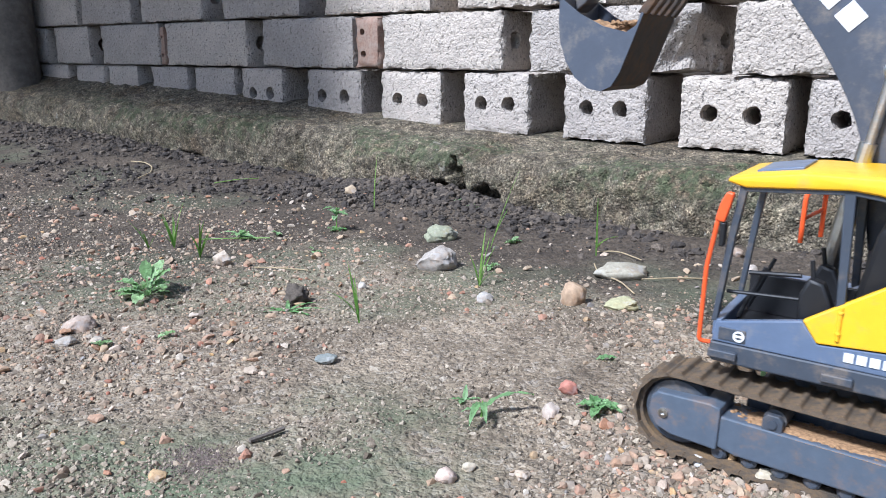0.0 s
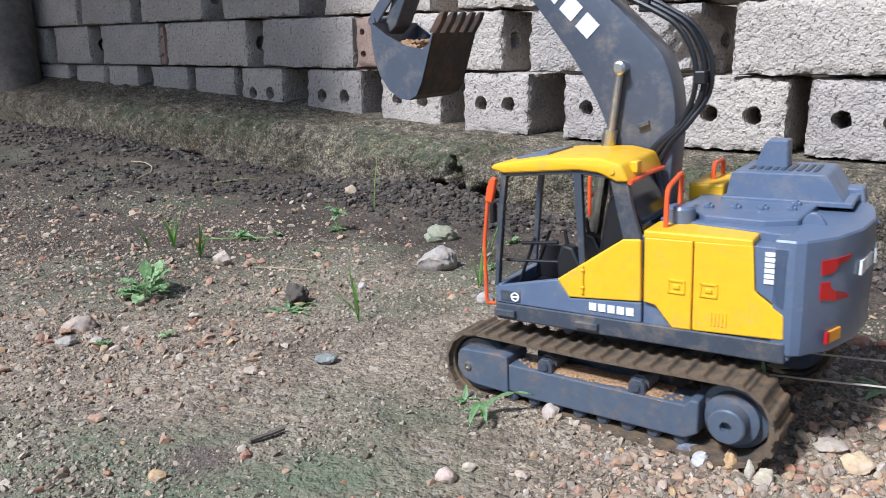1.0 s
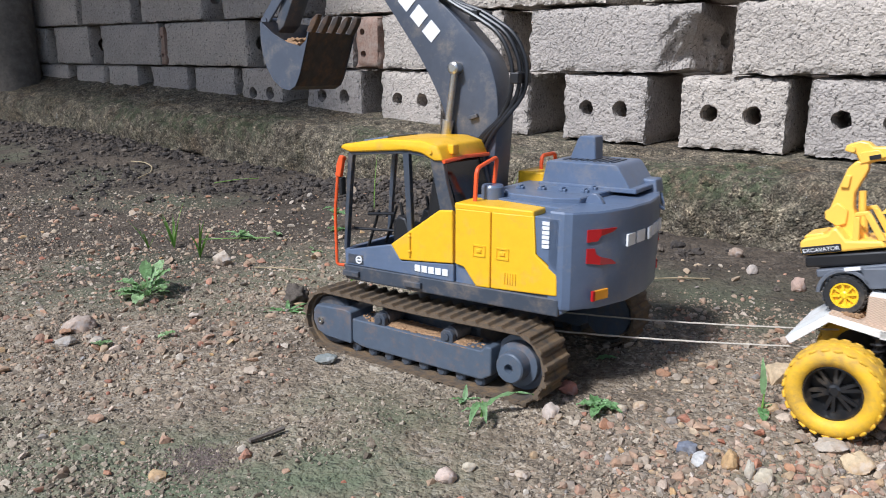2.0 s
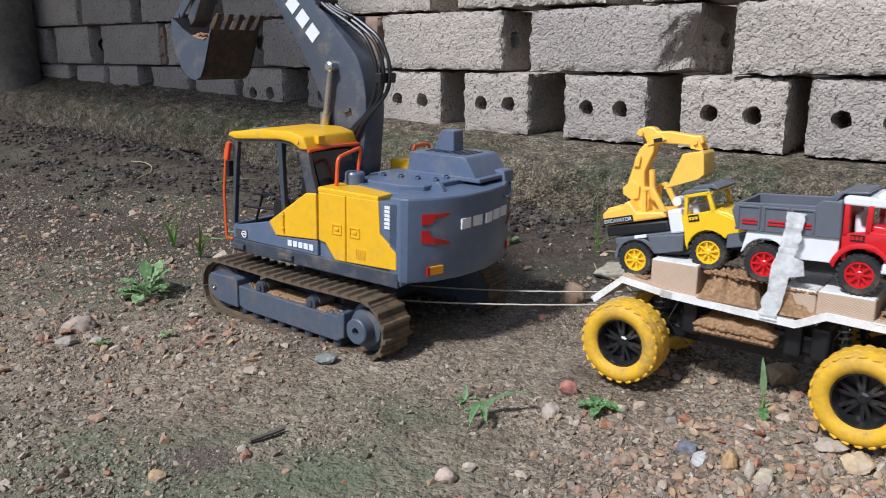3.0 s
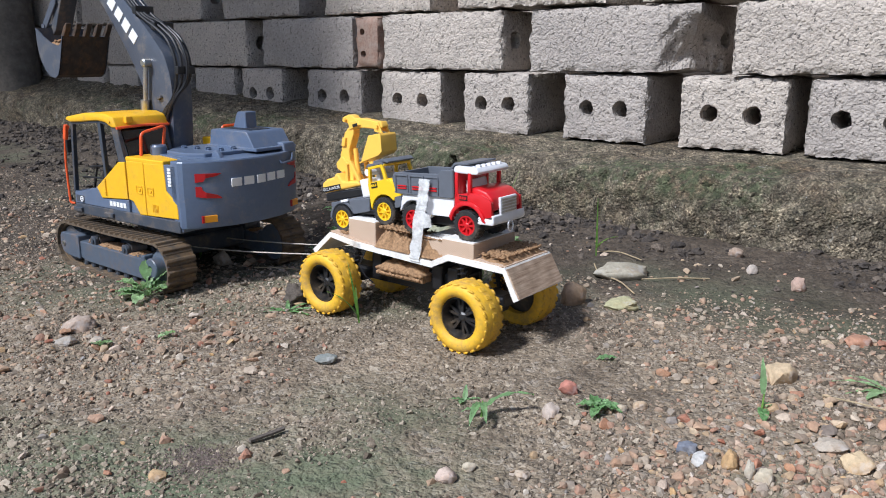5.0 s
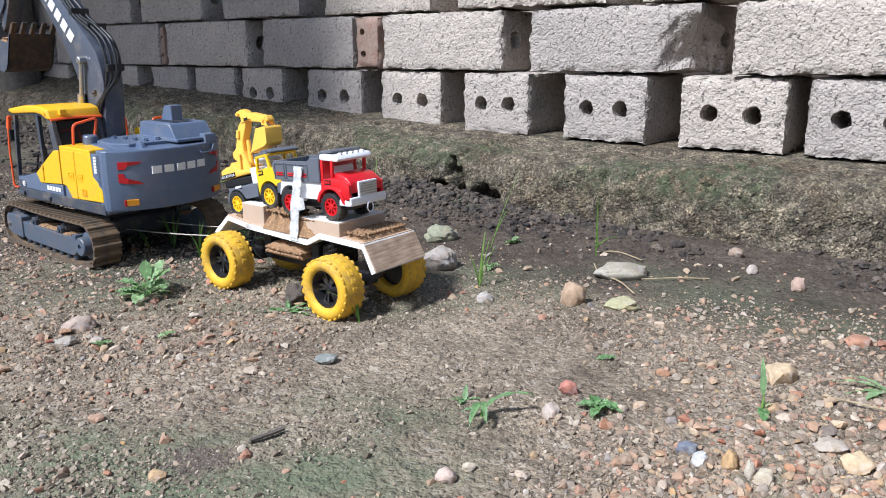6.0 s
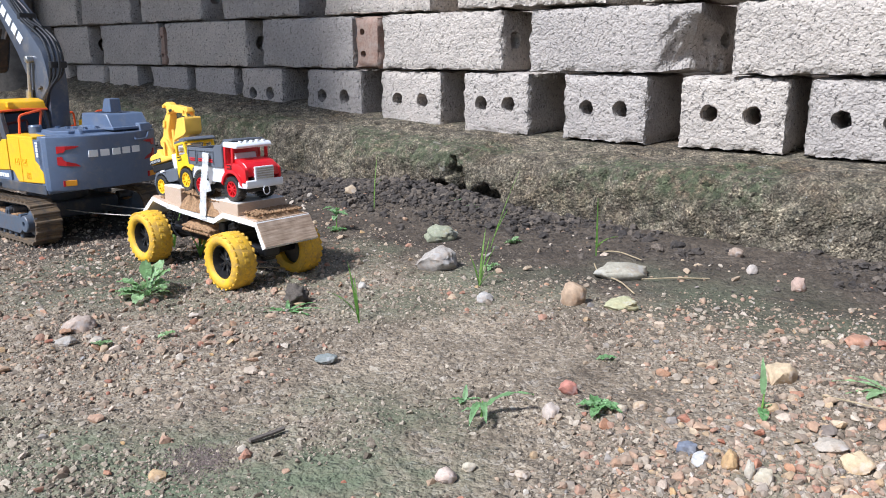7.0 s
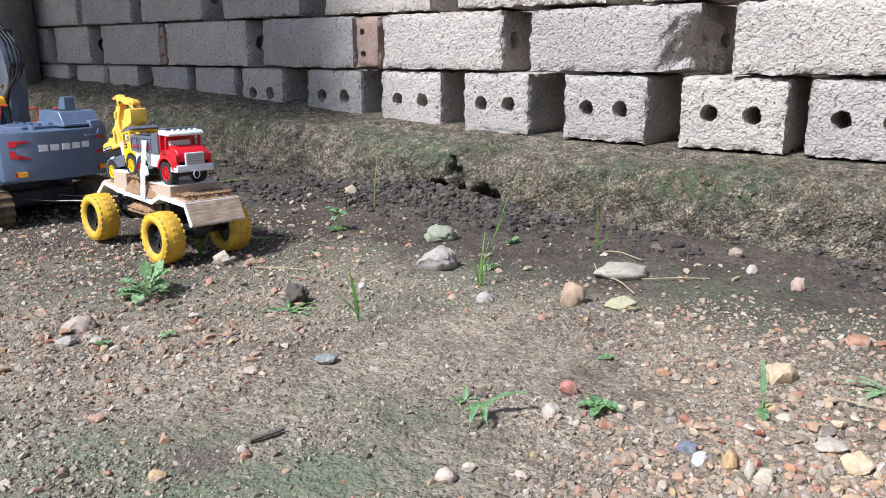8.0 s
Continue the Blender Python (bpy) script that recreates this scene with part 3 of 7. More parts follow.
def build_excavator():
    ex = empty("toy_excavator", "yellow and blue-grey toy crawler excavator with muddy tracks", "toy excavator")
    rnd = random.Random(11)
    UC = Matrix.Rotation(radians(-3.5), 4, "Z")
    movers = []
    # -- undercarriage --
    bm = bmesh.new()
    box(bm, (-0.055, -0.06, 0.030), (0.045, 0.06, 0.052), 0.004)
    lathe(bm, [(0.040, 0.050), (0.040, 0.0755)], 40, 2)
    part("carbody", bm, DARK, ex, m=UC)
    shoe = shoe_mesh()
    for side in (1, -1):
        yc = 0.0735 * side
        track = part("track", band_mesh(0.012), SHOE, ex, "ribbed rubber track caked with brown mud", m=UC @ Matrix.Translation((0, yc, 0)))
        for k in range(SHOES):
            ob = same_part("shoe", shoe, track, shoe_pose(LOOP_LEN[-1] * k / SHOES, 0))
            movers.append((ob, LOOP_LEN[-1] * k / SHOES))
        yo = side * 0.0885
        a, b = sorted((yo, side * 0.063))
        bm = bmesh.new()
        prism(bm, [(0.052, 0.0255), (0.052, 0.0445), (-0.074, 0.0445), (-0.077, 0.0485), (-0.0825, 0.0485), (-0.0825, 0.0275), (-0.074, 0.0225), (0.040, 0.0225)], 1, a, b, 0.0012)
        fr = part("track_frame", bm, FRAME, ex, "long grey side frame strewn with brown earth", m=UC)
        bm = bmesh.new()
        prism(bm, [(0.050, 0.0235), (0.050, 0.0500), (0.056, 0.0515), (0.088, 0.0500), (0.0915, 0.046), (0.0925, 0.036), (0.088, 0.028), (0.078, 0.0245)], 1, a - (0.0022 if side < 0 else 0), b + (0.0022 if side > 0 else 0), 0.0012)
        part("idler_guard", bm, FRAME, fr)
        bm = bmesh.new()
        lathe(bm, [(0.0030, yo + 0.0010 * side), (0.0030, yo + 0.0034 * side), (0.0014, yo + 0.0036 * side), (0.0014, yo + 0.0026 * side)], 16)
        part("bolt", bm, CHROME, fr, m=Matrix.Translation((0.083, 0, 0.0375)))
        bm = bmesh.new()
        crumbs(bm, -0.070, 0.048, a + 0.003, b - 0.002, 0.0440, 150, 0.0013, rnd)
        heap(bm, -0.068, 0.046, a + 0.001, b - 0.001, 0.0443, 0.0032, 3 + side, 50)
        tagged(part("loose_earth", bm, MUD, fr, "brown earth lying on the frame"), kind="stuff")
        for x in (0.022, -0.043):
            bm = bmesh.new()
            prism(bm, [(-0.0055, 0.043), (0.0055, 0.043), (0.0055, 0.0505), (0.003, 0.0535), (-0.003, 0.0535), (-0.0055, 0.0505)], 1, yo - 0.005 * side, yo - 0.0005 * side, 0.0006)
            lathe(bm, [(0.0062, yo - 0.024 * side), (0.0062, yo - 0.006 * side)], 18, at=(0, 0, 0.049))
            lathe(bm, [(0.0026, yo - 0.0008 * side), (0.0026, yo + 0.0008 * side)], 12, at=(0, 0, 0.0485))
            part("carrier_roller", bm, DARK, fr, m=Matrix.Translation((x, 0, 0)))
        for k in range(8):
            bm = bmesh.new()
            lathe(bm, [(0.0046, yo - 0.022 * side), (0.0046, yo - 0.0045 * side), (0.0030, yo - 0.0030 * side)], 16)
            part("bottom_roller", bm, DARK, fr, m=Matrix.Translation((0.050 - 0.0172 * k, 0, 0.0195)))
        bm = bmesh.new()
        lathe(bm, [(0.0195, yc - 0.010), (0.0215, yc - 0.006), (0.0215, yc + 0.006), (0.0195, yc + 0.010)], 36)
        idl = part("idler", bm, DARK, ex, m=UC @ Matrix.Translation((IDLER.x, 0, IDLER.y)))
        movers.append((idl, "roll", 0.0235, UC @ Matrix.Translation((IDLER.x, 0, IDLER.y))))
        bm = bmesh.new()
        s = side
        lathe(bm, [(0.0205, yc - 0.010 * s), (0.0205, yc + 0.002 * s), (0.0165, yc + 0.0035 * s), (0.0160, yc + 0.0080 * s), (0.0112, yc + 0.0090 * s), (0.0108, yc + 0.0185 * s), (0.0098, yc + 0.0196 * s), (0.0034, yc + 0.0198 * s), (0.0028, yc + 0.0140 * s)], 40)
        spr = part("sprocket", bm, FRAME, ex, "grey drive sprocket with a round hub", m=UC @ Matrix.Translation((SPROCKET.x, 0, SPROCKET.y)))
        movers.append((spr, "roll", 0.0245, UC @ Matrix.Translation((SPROCKET.x, 0, SPROCKET.y))))
    # -- upper structure --
    bm = bmesh.new()
    box(bm, (-0.122, -0.0765, 0.0755), (-0.036, 0.0765, 0.1425), 0.002)
    box(bm, (-0.040, -0.0765, 0.0755), (0.060, 0.0150, 0.094), 0.002)
    body = part("body", bm, GREY, ex)
    bm = bmesh.new()
    prism(bm, [(-0.120, 0.0745), (0.0655, 0.0745), (0.068, 0.0765), (0.068, 0.0865), (-0.120, 0.0875)], 1, 0.070, 0.0787, 0.0012)
    sill = part("side_sill", bm, DARK, ex)
    for x in (0.060, 0.0, ):
        part("step", box(bmesh.new(), (x - 0.008, 0.078, 0.0775), (x + 0.008, 0.0815, 0.0825), 0.0008), DARK, ex)
    bm = bmesh.new()
    prism(bm, [(-0.0372, 0.1424), (-0.0665, 0.1427), (-0.0668, 0.0872), (-0.0551, 0.0867), (-0.0445, 0.0998), (-0.0372, 0.1012)], 1, 0.074, 0.0790, 0.0010)
    d1 = part("side_door", bm, YELLOW, body, "yellow engine cover door")
    bm = bmesh.new()
    prism(bm, [(-0.0672, 0.1427), (-0.1002, 0.1432), (-0.1022, 0.1161), (-0.1182, 0.1045), (-0.1188, 0.0893), (-0.0674, 0.0872)], 1, 0.074, 0.0790, 0.0010)
    d2 = part("side_door", bm, YELLOW, body, "yellow engine cover door")
    bm = bmesh.new()
    prism(bm, [(-0.1006, 0.1432), (-0.1195, 0.1434), (-0.1188, 0.1052), (-0.1026, 0.1166)], 1, 0.074, 0.0788, 0.0008)
    part("side_panel", bm, GREY, body)
    for x, z, own in ((-0.0575, 0.1135, d1), (-0.0765, 0.1135, d2)):
        bm = bmesh.new()
        for lo, hi in (((-0.0052, -0.0042), (0.0052, -0.0032)), ((-0.0052, 0.0032), (0.0052, 0.0042)), ((-0.0052, -0.0042), (-0.0042, 0.0042)), ((0.0042, -0.0042), (0.0052, 0.0042))):
            box(bm, (x + lo[0], 0.0786, z + lo[1]), (x + hi[0], 0.0797, z + hi[1]))
        box(bm, (x - 0.002, 0.0786, z - 0.0012), (x + 0.002, 0.0800, z + 0.0012), 0.0003)
        part("latch", bm, YELLOW, own)
    bm = bmesh.new()
    for k in range(5):
        box(bm, (-0.0790 - 0.0021 * k, 0.0786, 0.0925), (-0.0780 - 0.0021 * k, 0.0796, 0.1005))
    part("vent", bm, YELLOW, d2)
    # top cover strip and deck
    bm = bmesh.new()
    prism(bm, [(-0.0365, 0.050), (-0.0365, 0.0788), (-0.100, 0.0788), (-0.100, 0.058), (-0.085, 0.046)], 2, 0.1415, 0.1465, 0.0012)
    part("top_cover", bm, YELLOW, body, "yellow top cover of the engine bay")
    bm = bmesh.new()
    prism(bm, [(-0.036, 0.046), (-0.060, 0.052), (-0.096, 0.060), (-0.118, 0.066), (-0.118, -0.066), (-0.036, -0.066)], 2, 0.1415, 0.1478, 0.001)
    prism(bm, [(-0.050, 0.030), (-0.064, 0.047), (-0.100, 0.050), (-0.117, 0.040), (-0.122, -0.052), (-0.044, -0.052), (-0.044, 0.020)], 2, 0.147, 0.1515, 0.0008, 1)
    hood = part("hood", bm, GREY, ex, "blue-grey engine hood with latches")
    bm = bmesh.new()
    prism(bm, [(-0.062, 0.151), (-0.0655, 0.1690), (-0.067, 0.1702), (-0.122, 0.1702), (-0.1245, 0.1685), (-0.136, 0.151)], 1, -0.064, -0.010, 0.0008, 1)
    prism(bm, [(-0.060, 0.150), (-0.060, 0.1535), (-0.140, 0.1535), (-0.140, 0.150)], 1, -0.066, -0.008, 0.0006, 1)
    exb = part("filter_box", bm, GREY, hood)
    bm = bmesh.new()
    for k in range(9):
        box(bm, (-0.074 - 0.005 * k, -0.050, 0.1702), (-0.0765 - 0.005 * k, -0.022, 0.1709))
    part("grille", bm, DARK, exb)
    bm = bmesh.new()
    prism(bm, [(-0.074, 0.169), (-0.081, 0.186), (-0.083, 0.1885), (-0.0955, 0.1885), (-0.0965, 0.169)], 1, -0.050, -0.034, 0.0008, 1)
    part("exhaust", bm, GREY, hood)
    bm = bmesh.new()
    lathe(bm, [(0.0085, 0.146), (0.0085, 0.155), (0.0075, 0.1568), (0.0, 0.157)], 24, 2)
    part("filler_cap", bm, GREY, hood, m=Matrix.Translation((-0.050, 0.047, 0)))
    for x, y in ((-0.076, 0.018), (-0.092, 0.016), (-0.108, 0.012), (-0.108, -0.004), (-0.060, 0.022)):
        bm = bmesh.new()
        box(bm, (x - 0.003, y - 0.0022, 0.151), (x + 0.003, y + 0.0022, 0.1535), 0.0006)
        box(bm, (x - 0.001, y - 0.003, 0.1515), (x + 0.001, y + 0.003, 0.1545), 0.0003)
        part("latch", bm, GREY, hood)
    # -- counterweight --
    RIM = [(-0.112, 0.0788), (-0.1225, 0.0788), (-0.1275, 0.0765), (-0.141, 0.060), (-0.151, 0.032), (-0.1545, 0.0)]
    plan = RIM + [(x, -y) for x, y in RIM[-2::-1]]
    bm = bmesh.new()
    levels = [(0.0800, 0.965, 0.0), (0.0825, 0.985, 0.0), (0.100, 0.985, 0.0), (0.105, 1.0, 0.0), (0.142, 1.0, 0.0), (0.1462, 0.992, 0.0), (0.1475, 0.975, 0.0)]
    rings = []
    for z, k, _ in levels:
        rings.append([bm.verts.new((-0.112 + (x + 0.112) * k, y * (0.5 + 0.5 * k), z)) for x, y in plan])
    for a, b in zip(rings, rings[1:]):
        for i in range(len(plan) - 1):
            bm.faces.new([a[i], a[i + 1], b[i + 1], b[i]])
        bm.faces.new([a[-1], a[0], b[0], b[-1]])
    bm.faces.new(rings[0][::-1])
    bm.faces.new(rings[-1])
    cw = part("counterweight", bm, GREY, ex, "rounded blue-grey counterweight", sharp=22)

    def rear(y, z, out=0.0):
        ay = abs(y)
        for (x0, y0), (x1, y1) in zip(RIM, RIM[1:]):
            if y1 <= ay <= y0:
                t = (y0 - ay) / (y0 - y1)
                n = Vector((-(y0 - y1), -(x0 - x1), 0)).normalized()
                if n.x > 0:
                    n = -n
                n.y = abs(n.y) if y > 0 else -abs(n.y)
                return Vector((x0 + (x1 - x0) * t, y, z)) + n * out, n
        return Vector((-0.1545, y, z)), Vector((-1, 0, 0))

    bm = bmesh.new()
    for k in range(5):
        c, n = rear(0.030 - 0.0150 * k, 0.1245 + 0.0002 * k, 0.0002)
        u = Vector((0, 0, 1)).cross(n).normalized()
        lo = [bm.verts.new(c + u * a * 0.0058 + Vector((0, 0, b * 0.0042)) - n * 0.0006) for a, b in ((-1, -1), (1, -1), (1, 1), (-1, 1))]
        hi = [bm.verts.new(v.co + n * 0.0014) for v in lo]
        bm.faces.new(hi)
        for i in range(4):
            bm.faces.new([lo[i], lo[(i + 1) % 4], hi[(i + 1) % 4], hi[i]])
    part("lettering", bm, WHITE, cw, "plain pale lettering blocks")
    for sgn in (1, -1):
        for cols in (((0.0680, 0.1270, 0.1355), (0.0620, 0.1275, 0.1355), (0.0600, 0.1310, 0.1355), (0.0500, 0.1325, 0.1352), (0.0455, 0.1345, 0.1350)),
                     ((0.0680, 0.1125, 0.1225), (0.0635, 0.1118, 0.1225), (0.0625, 0.1115, 0.1185), (0.0600, 0.1110, 0.1165), (0.0500, 0.1100, 0.1135), (0.0455, 0.1095, 0.1105))):
            bm = bmesh.new()
            prev = None
            for y, z0, z1 in cols:
                row = [bm.verts.new(rear(sgn * y, z, o)[0]) for z, o in ((z0, -0.001), (z0, 0.0010), (z1, 0.0010), (z1, -0.001))]
                if prev:
                    for k in range(4):
                        bm.faces.new([prev[k], prev[(k + 1) % 4], row[(k + 1) % 4], row[k]])
                else:
                    bm.faces.new(row)
                prev = row
            bm.faces.new(prev[::-1])
            part("tail_lamp", bm, RED, cw, "dark red tail lamp")
        bm = bmesh.new()
        c, n = rear(sgn * 0.058, 0.0895, 0.0)
        u = Vector((0, 0, 1)).cross(n).normalized()
        R = Matrix((u, n, Vector((0, 0, 1)))).transposed().to_4x4()
        box(bm, (-0.0075, -0.001, -0.0035), (0.0075, 0.0008, 0.0035), 0.0004)
        ob = part("reflector", bm, AMBER, cw, "amber and red reflector", m=Matrix.Translation(c) @ R)
        part("red_end", box(bmesh.new(), (-0.0085 * 1, -0.001, -0.0036), (-0.0058, 0.0011, 0.0036), 0.0003), RED, ob)
    for y in (0.030, -0.030):
        bm = bmesh.new()
        prism(bm, [(-0.116, 0.146), (-0.119, 0.152), (-0.122, 0.1545), (-0.125, 0.1545), (-0.128, 0.152), (-0.132, 0.146)], 1, y - 0.0025, y + 0.0025, 0.0008)
        part("lifting_lug", bm, GREY, cw)
    bm = bmesh.new()
    prism(bm, [(-0.128, 0.146), (-0.130, 0.157), (-0.142, 0.157), (-0.144, 0.146)], 1, -0.062, -0.045, 0.0015)
    part("camera_housing", bm, GREY, cw)
    bm = bmesh.new()
    tube(bm, fillet([rear(-0.030, 0.1405, -0.001)[0], rear(-0.030, 0.137, 0.0030)[0], rear(-0.050, 0.1375, 0.0030)[0], rear(-0.056, 0.145, 0.001)[0]], 0.004), 0.0012, 8)
    part("grab_rail", bm, GREY, cw)
    # -- cab --
    bm = bmesh.new()
    box(bm, (0.0625, 0.0175, 0.0900), (0.0675, 0.0780, 0.1000), 0.0008)
    cab = part("cab", bm, GREY, ex, "open blue-grey cab without side glass")
    part("rear_wall", box(bmesh.new(), (-0.0358, 0.0175, 0.0900), (-0.0325, 0.0750, 0.1420), 0.0006), GREY, cab)
    # black panel added to hide the sunlit deck and keep the cab inside dark
    part("side_lining", box(bmesh.new(), (-0.0325, 0.0172, 0.0903), (0.0620, 0.0200, 0.1150), 0.0006), BLACK, cab, "black side panel added to hide the sunlit deck")
    part("cab_floor", box(bmesh.new(), (-0.0355, 0.0172, 0.0800), (0.0670, 0.0743, 0.0903), 0.001), BLACK, cab, "black cab floor")
    for y0, y1 in ((0.0735, 0.0782), (0.0170, 0.0210)):
        for name, outline in (("front_post", [(0.0655, 0.0985), (0.0685, 0.0985), (0.0645, 0.150), (0.0612, 0.1775), (0.0570, 0.1775), (0.0605, 0.150)]),
                              ("middle_post", [(0.0015, 0.118), (0.0055, 0.1155), (0.0100, 0.1818), (0.0045, 0.1818)]),
                              ("rear_post", [(-0.0236, 0.1392), (-0.0352, 0.1400), (-0.0290, 0.160), (-0.0255, 0.1765), (-0.0145, 0.1775), (-0.0185, 0.160)]),
                              ("window_header", [(0.0600, 0.1745), (0.0600, 0.1775), (0.006, 0.1818), (-0.020, 0.1785), (-0.020, 0.1760), (0.006, 0.1788)])):
            part(name, prism(bmesh.new(), outline, 1, y0, y1, 0.0006), DARK, cab)
    bm = bmesh.new()
    prism(bm, [(0.0208, 0.1088), (-0.0236, 0.1396), (-0.0350, 0.1406), (-0.0358, 0.1010), (0.0125, 0.0974)], 1, 0.0745, 0.0792, 0.0010)
    door = part("cab_door", bm, YELLOW, cab, "yellow cab door panel")
    bm = bmesh.new()
    tube(bm, [(0.0028, 0.0797, 0.1015), (0.0028, 0.0797, 0.1200)], 0.0011, 8)
    for z in (0.1055, 0.117):
        bmesh.ops.create_uvsphere(bm, u_segments=8, v_segments=6, radius=0.0016, matrix=Matrix.Translation((0.0028, 0.0797, z)))
    part("handle", bm, YELLOW, door)
    bm = bmesh.new()
    prism(bm, [(0.0672, 0.0868), (0.0655, 0.0985), (0.0208, 0.1083), (0.0118, 0.0968), (-0.0358, 0.1003), (-0.0358, 0.0868)], 1, 0.0740, 0.0785, 0.0008)
    lower = part("lower_panel", bm, GREY, cab)
    # badge and side lettering
    bm = bmesh.new()
    box(bm, (0.0485, 0.0780, 0.0885), (0.0635, 0.0791, 0.0960), 0.0004)
    bd = part("badge", bm, DARK, lower)
    bm = bmesh.new()
    prof = [(0.0022, 0.0789), (0.0022, 0.0797), (0.0032, 0.0797), (0.0032, 0.0789)]
    lathe(bm, prof, 20)
    box(bm, (-0.0028, 0.0789, -0.0006), (0.0028, 0.0796, 0.0006))
    part("emblem", bm, WHITE, bd, m=Matrix.Translation((0.0522, 0, 0.0922)))
    white_blocks(lower, [(-0.0040 - 0.0062 * k, 0.0786, 0.0932) for k in range(5)], (0.0024, 0, 0), (0, 0, 0.0025), (0, 1, 0))
    white_blocks(body, [(-0.1095, 0.0789, 0.1230 + 0.0032 * k) for k in range(6)], (0.0026, 0, 0), (0, 0, 0.0012), (0, 1, 0))
    # roof
    bm = bmesh.new()
    side = [(0.0685, 0.1795), (0.0660, 0.1828), (0.030, 0.1885), (-0.008, 0.1895), (-0.0225, 0.1862), (-0.0275, 0.1755), (-0.0195, 0.1750), (-0.008, 0.1800), (0.006, 0.1812), (0.058, 0.1768)]
    prism(bm, side, 1, 0.0150, 0.0805, 0.0022, 3)
    roof = part("roof", bm, YELLOW, cab, "yellow cab roof", sharp=24)
    bm = bmesh.new()
    prism(bm, [(0.056, 0.1835), (0.056, 0.1855), (0.032, 0.1898), (0.032, 0.187)], 1, 0.026, 0.066, 0.0006)
    part("roof_hatch", bm, GREY, roof)
    part("roof_box", box(bmesh.new(), (-0.0285, 0.060, 0.1795), (-0.0235, 0.068, 0.1865), 0.0008), YELLOW, roof)
    bm = bmesh.new()
    tube(bm, [(-0.0280, 0.0800, 0.1752), (-0.0288, 0.050, 0.1765), (-0.0280, 0.0160, 0.1752)], 0.0015, 8)
    part("roof_trim", bm, ORANGE, roof, "orange trim under the roof's rear edge")
    bm = bmesh.new()
    lathe(bm, [(0.0016, 0.080), (0.0016, 0.0815)], 12)
    part("bolt", bm, YELLOW, roof, m=Matrix.Translation((-0.017, 0, 0.1815)))
    # cab interior
    bm = bmesh.new()
    box(bm, (-0.026, 0.034, 0.088), (0.012, 0.066, 0.112), 0.004)
    prism(bm, [(-0.006, 0.108), (0.001, 0.112), (-0.007, 0.158), (-0.011, 0.166), (-0.020, 0.164), (-0.022, 0.108)], 1, 0.035, 0.065, 0.003)
    seat = part("seat", bm, BLACK, cab, "black cab seat")
    for y, x in ((0.066, 0.018), (0.030, 0.018)):
        bm = bmesh.new()
        prism(bm, [(x - 0.012, 0.092), (x - 0.012, 0.110), (x - 0.004, 0.128), (x + 0.004, 0.130), (x + 0.008, 0.120), (x + 0.007, 0.092)], 1, y - 0.006, y + 0.003, 0.002)
        tube(bm, [(x + 0.002, y - 0.002, 0.128), (x + 0.004, y - 0.002, 0.139)], 0.0013, 8)
        part("console", bm, BLACK, cab)
    for pts, r in (([(0.058, 0.060, 0.098), (0.046, 0.060, 0.130)], 0.0012), ([(0.058, 0.036, 0.098), (0.046, 0.036, 0.130)], 0.0012),
                   ([(0.064, 0.068, 0.1145), (0.026, 0.066, 0.1165)], 0.0011), ([(0.054, 0.064, 0.1265), (0.026, 0.066, 0.1300)], 0.0013)):
        part("control_lever", tube(bmesh.new(), pts, r, 8), BLACK, cab, "black control lever")
    # rear and side dark glass
    bm = bmesh.new()
    box(bm, (-0.0345, 0.022, 0.142), (-0.0330, 0.0715, 0.1745))
    for v in bm.verts:
        v.co.x += (v.co.z - 0.142) * 0.35
    part("rear_window", bm, TINT, cab, "dark tinted rear window")
    # grab rail and mirror at the cab's front
    bm = bmesh.new()
    tube(bm, fillet([(0.068, 0.0785, 0.0855), (0.0735, 0.0810, 0.0860), (0.0735, 0.0815, 0.130), (0.0695, 0.0815, 0.1620), (0.0640, 0.0790, 0.1725)], 0.004), 0.0013, 8)
    part("grab_rail", bm, ORANGE, cab, "orange handrail in front of the cab door")
    bm = bmesh.new()
    prism(bm, [(0.0662, 0.157), (0.0715, 0.158), (0.0695, 0.168), (0.0665, 0.1745), (0.0625, 0.1738), (0.0640, 0.166)], 1, 0.0795, 0.0835, 0.001)
    mir = part("mirror", bm, ORANGE, cab, "orange mirror arm with a black mirror")
    part("mirror_glass", box(bmesh.new(), (0.0655, 0.0765, 0.143), (0.0685, 0.0825, 0.157), 0.001), BLACK, mir)
    # -- right-hand deck --
    bm = bmesh.new()
    box(bm, (-0.036, -0.0765, 0.094), (-0.002, -0.024, 0.128), 0.003)
    rb = part("tool_box", bm, YELLOW, ex, "yellow tool box beside the boom")
    for x in (-0.010, -0.024):
        bm = bmesh.new()
        lathe(bm, [(0.0055, 0.127), (0.0055, 0.1395), (0.0045, 0.1405), (0, 0.1408)], 18, 2)
        part("cap", bm, YELLOW, rb, m=Matrix.Translation((x, -0.046, 0)))
    part("rear_box", box(bmesh.new(), (-0.058, -0.0765, 0.1425), (-0.034, -0.0220, 0.1590), 0.002), YELLOW, ex, "yellow box on the deck")
    for pts in ([(-0.046, 0.066, 0.146), (-0.046, 0.064, 0.170), (-0.046, 0.034, 0.176), (-0.046, 0.040, 0.146)],
                [(-0.046, -0.040, 0.148), (-0.046, -0.042, 0.170), (-0.046, -0.068, 0.170), (-0.046, -0.068, 0.148)],
                [(0.044, -0.030, 0.127), (0.044, -0.030, 0.160), (0.036, -0.056, 0.166), (0.036, -0.058, 0.127)]):
        bm = bmesh.new()
        tube(bm, fillet(pts, 0.005), 0.0016, 8)
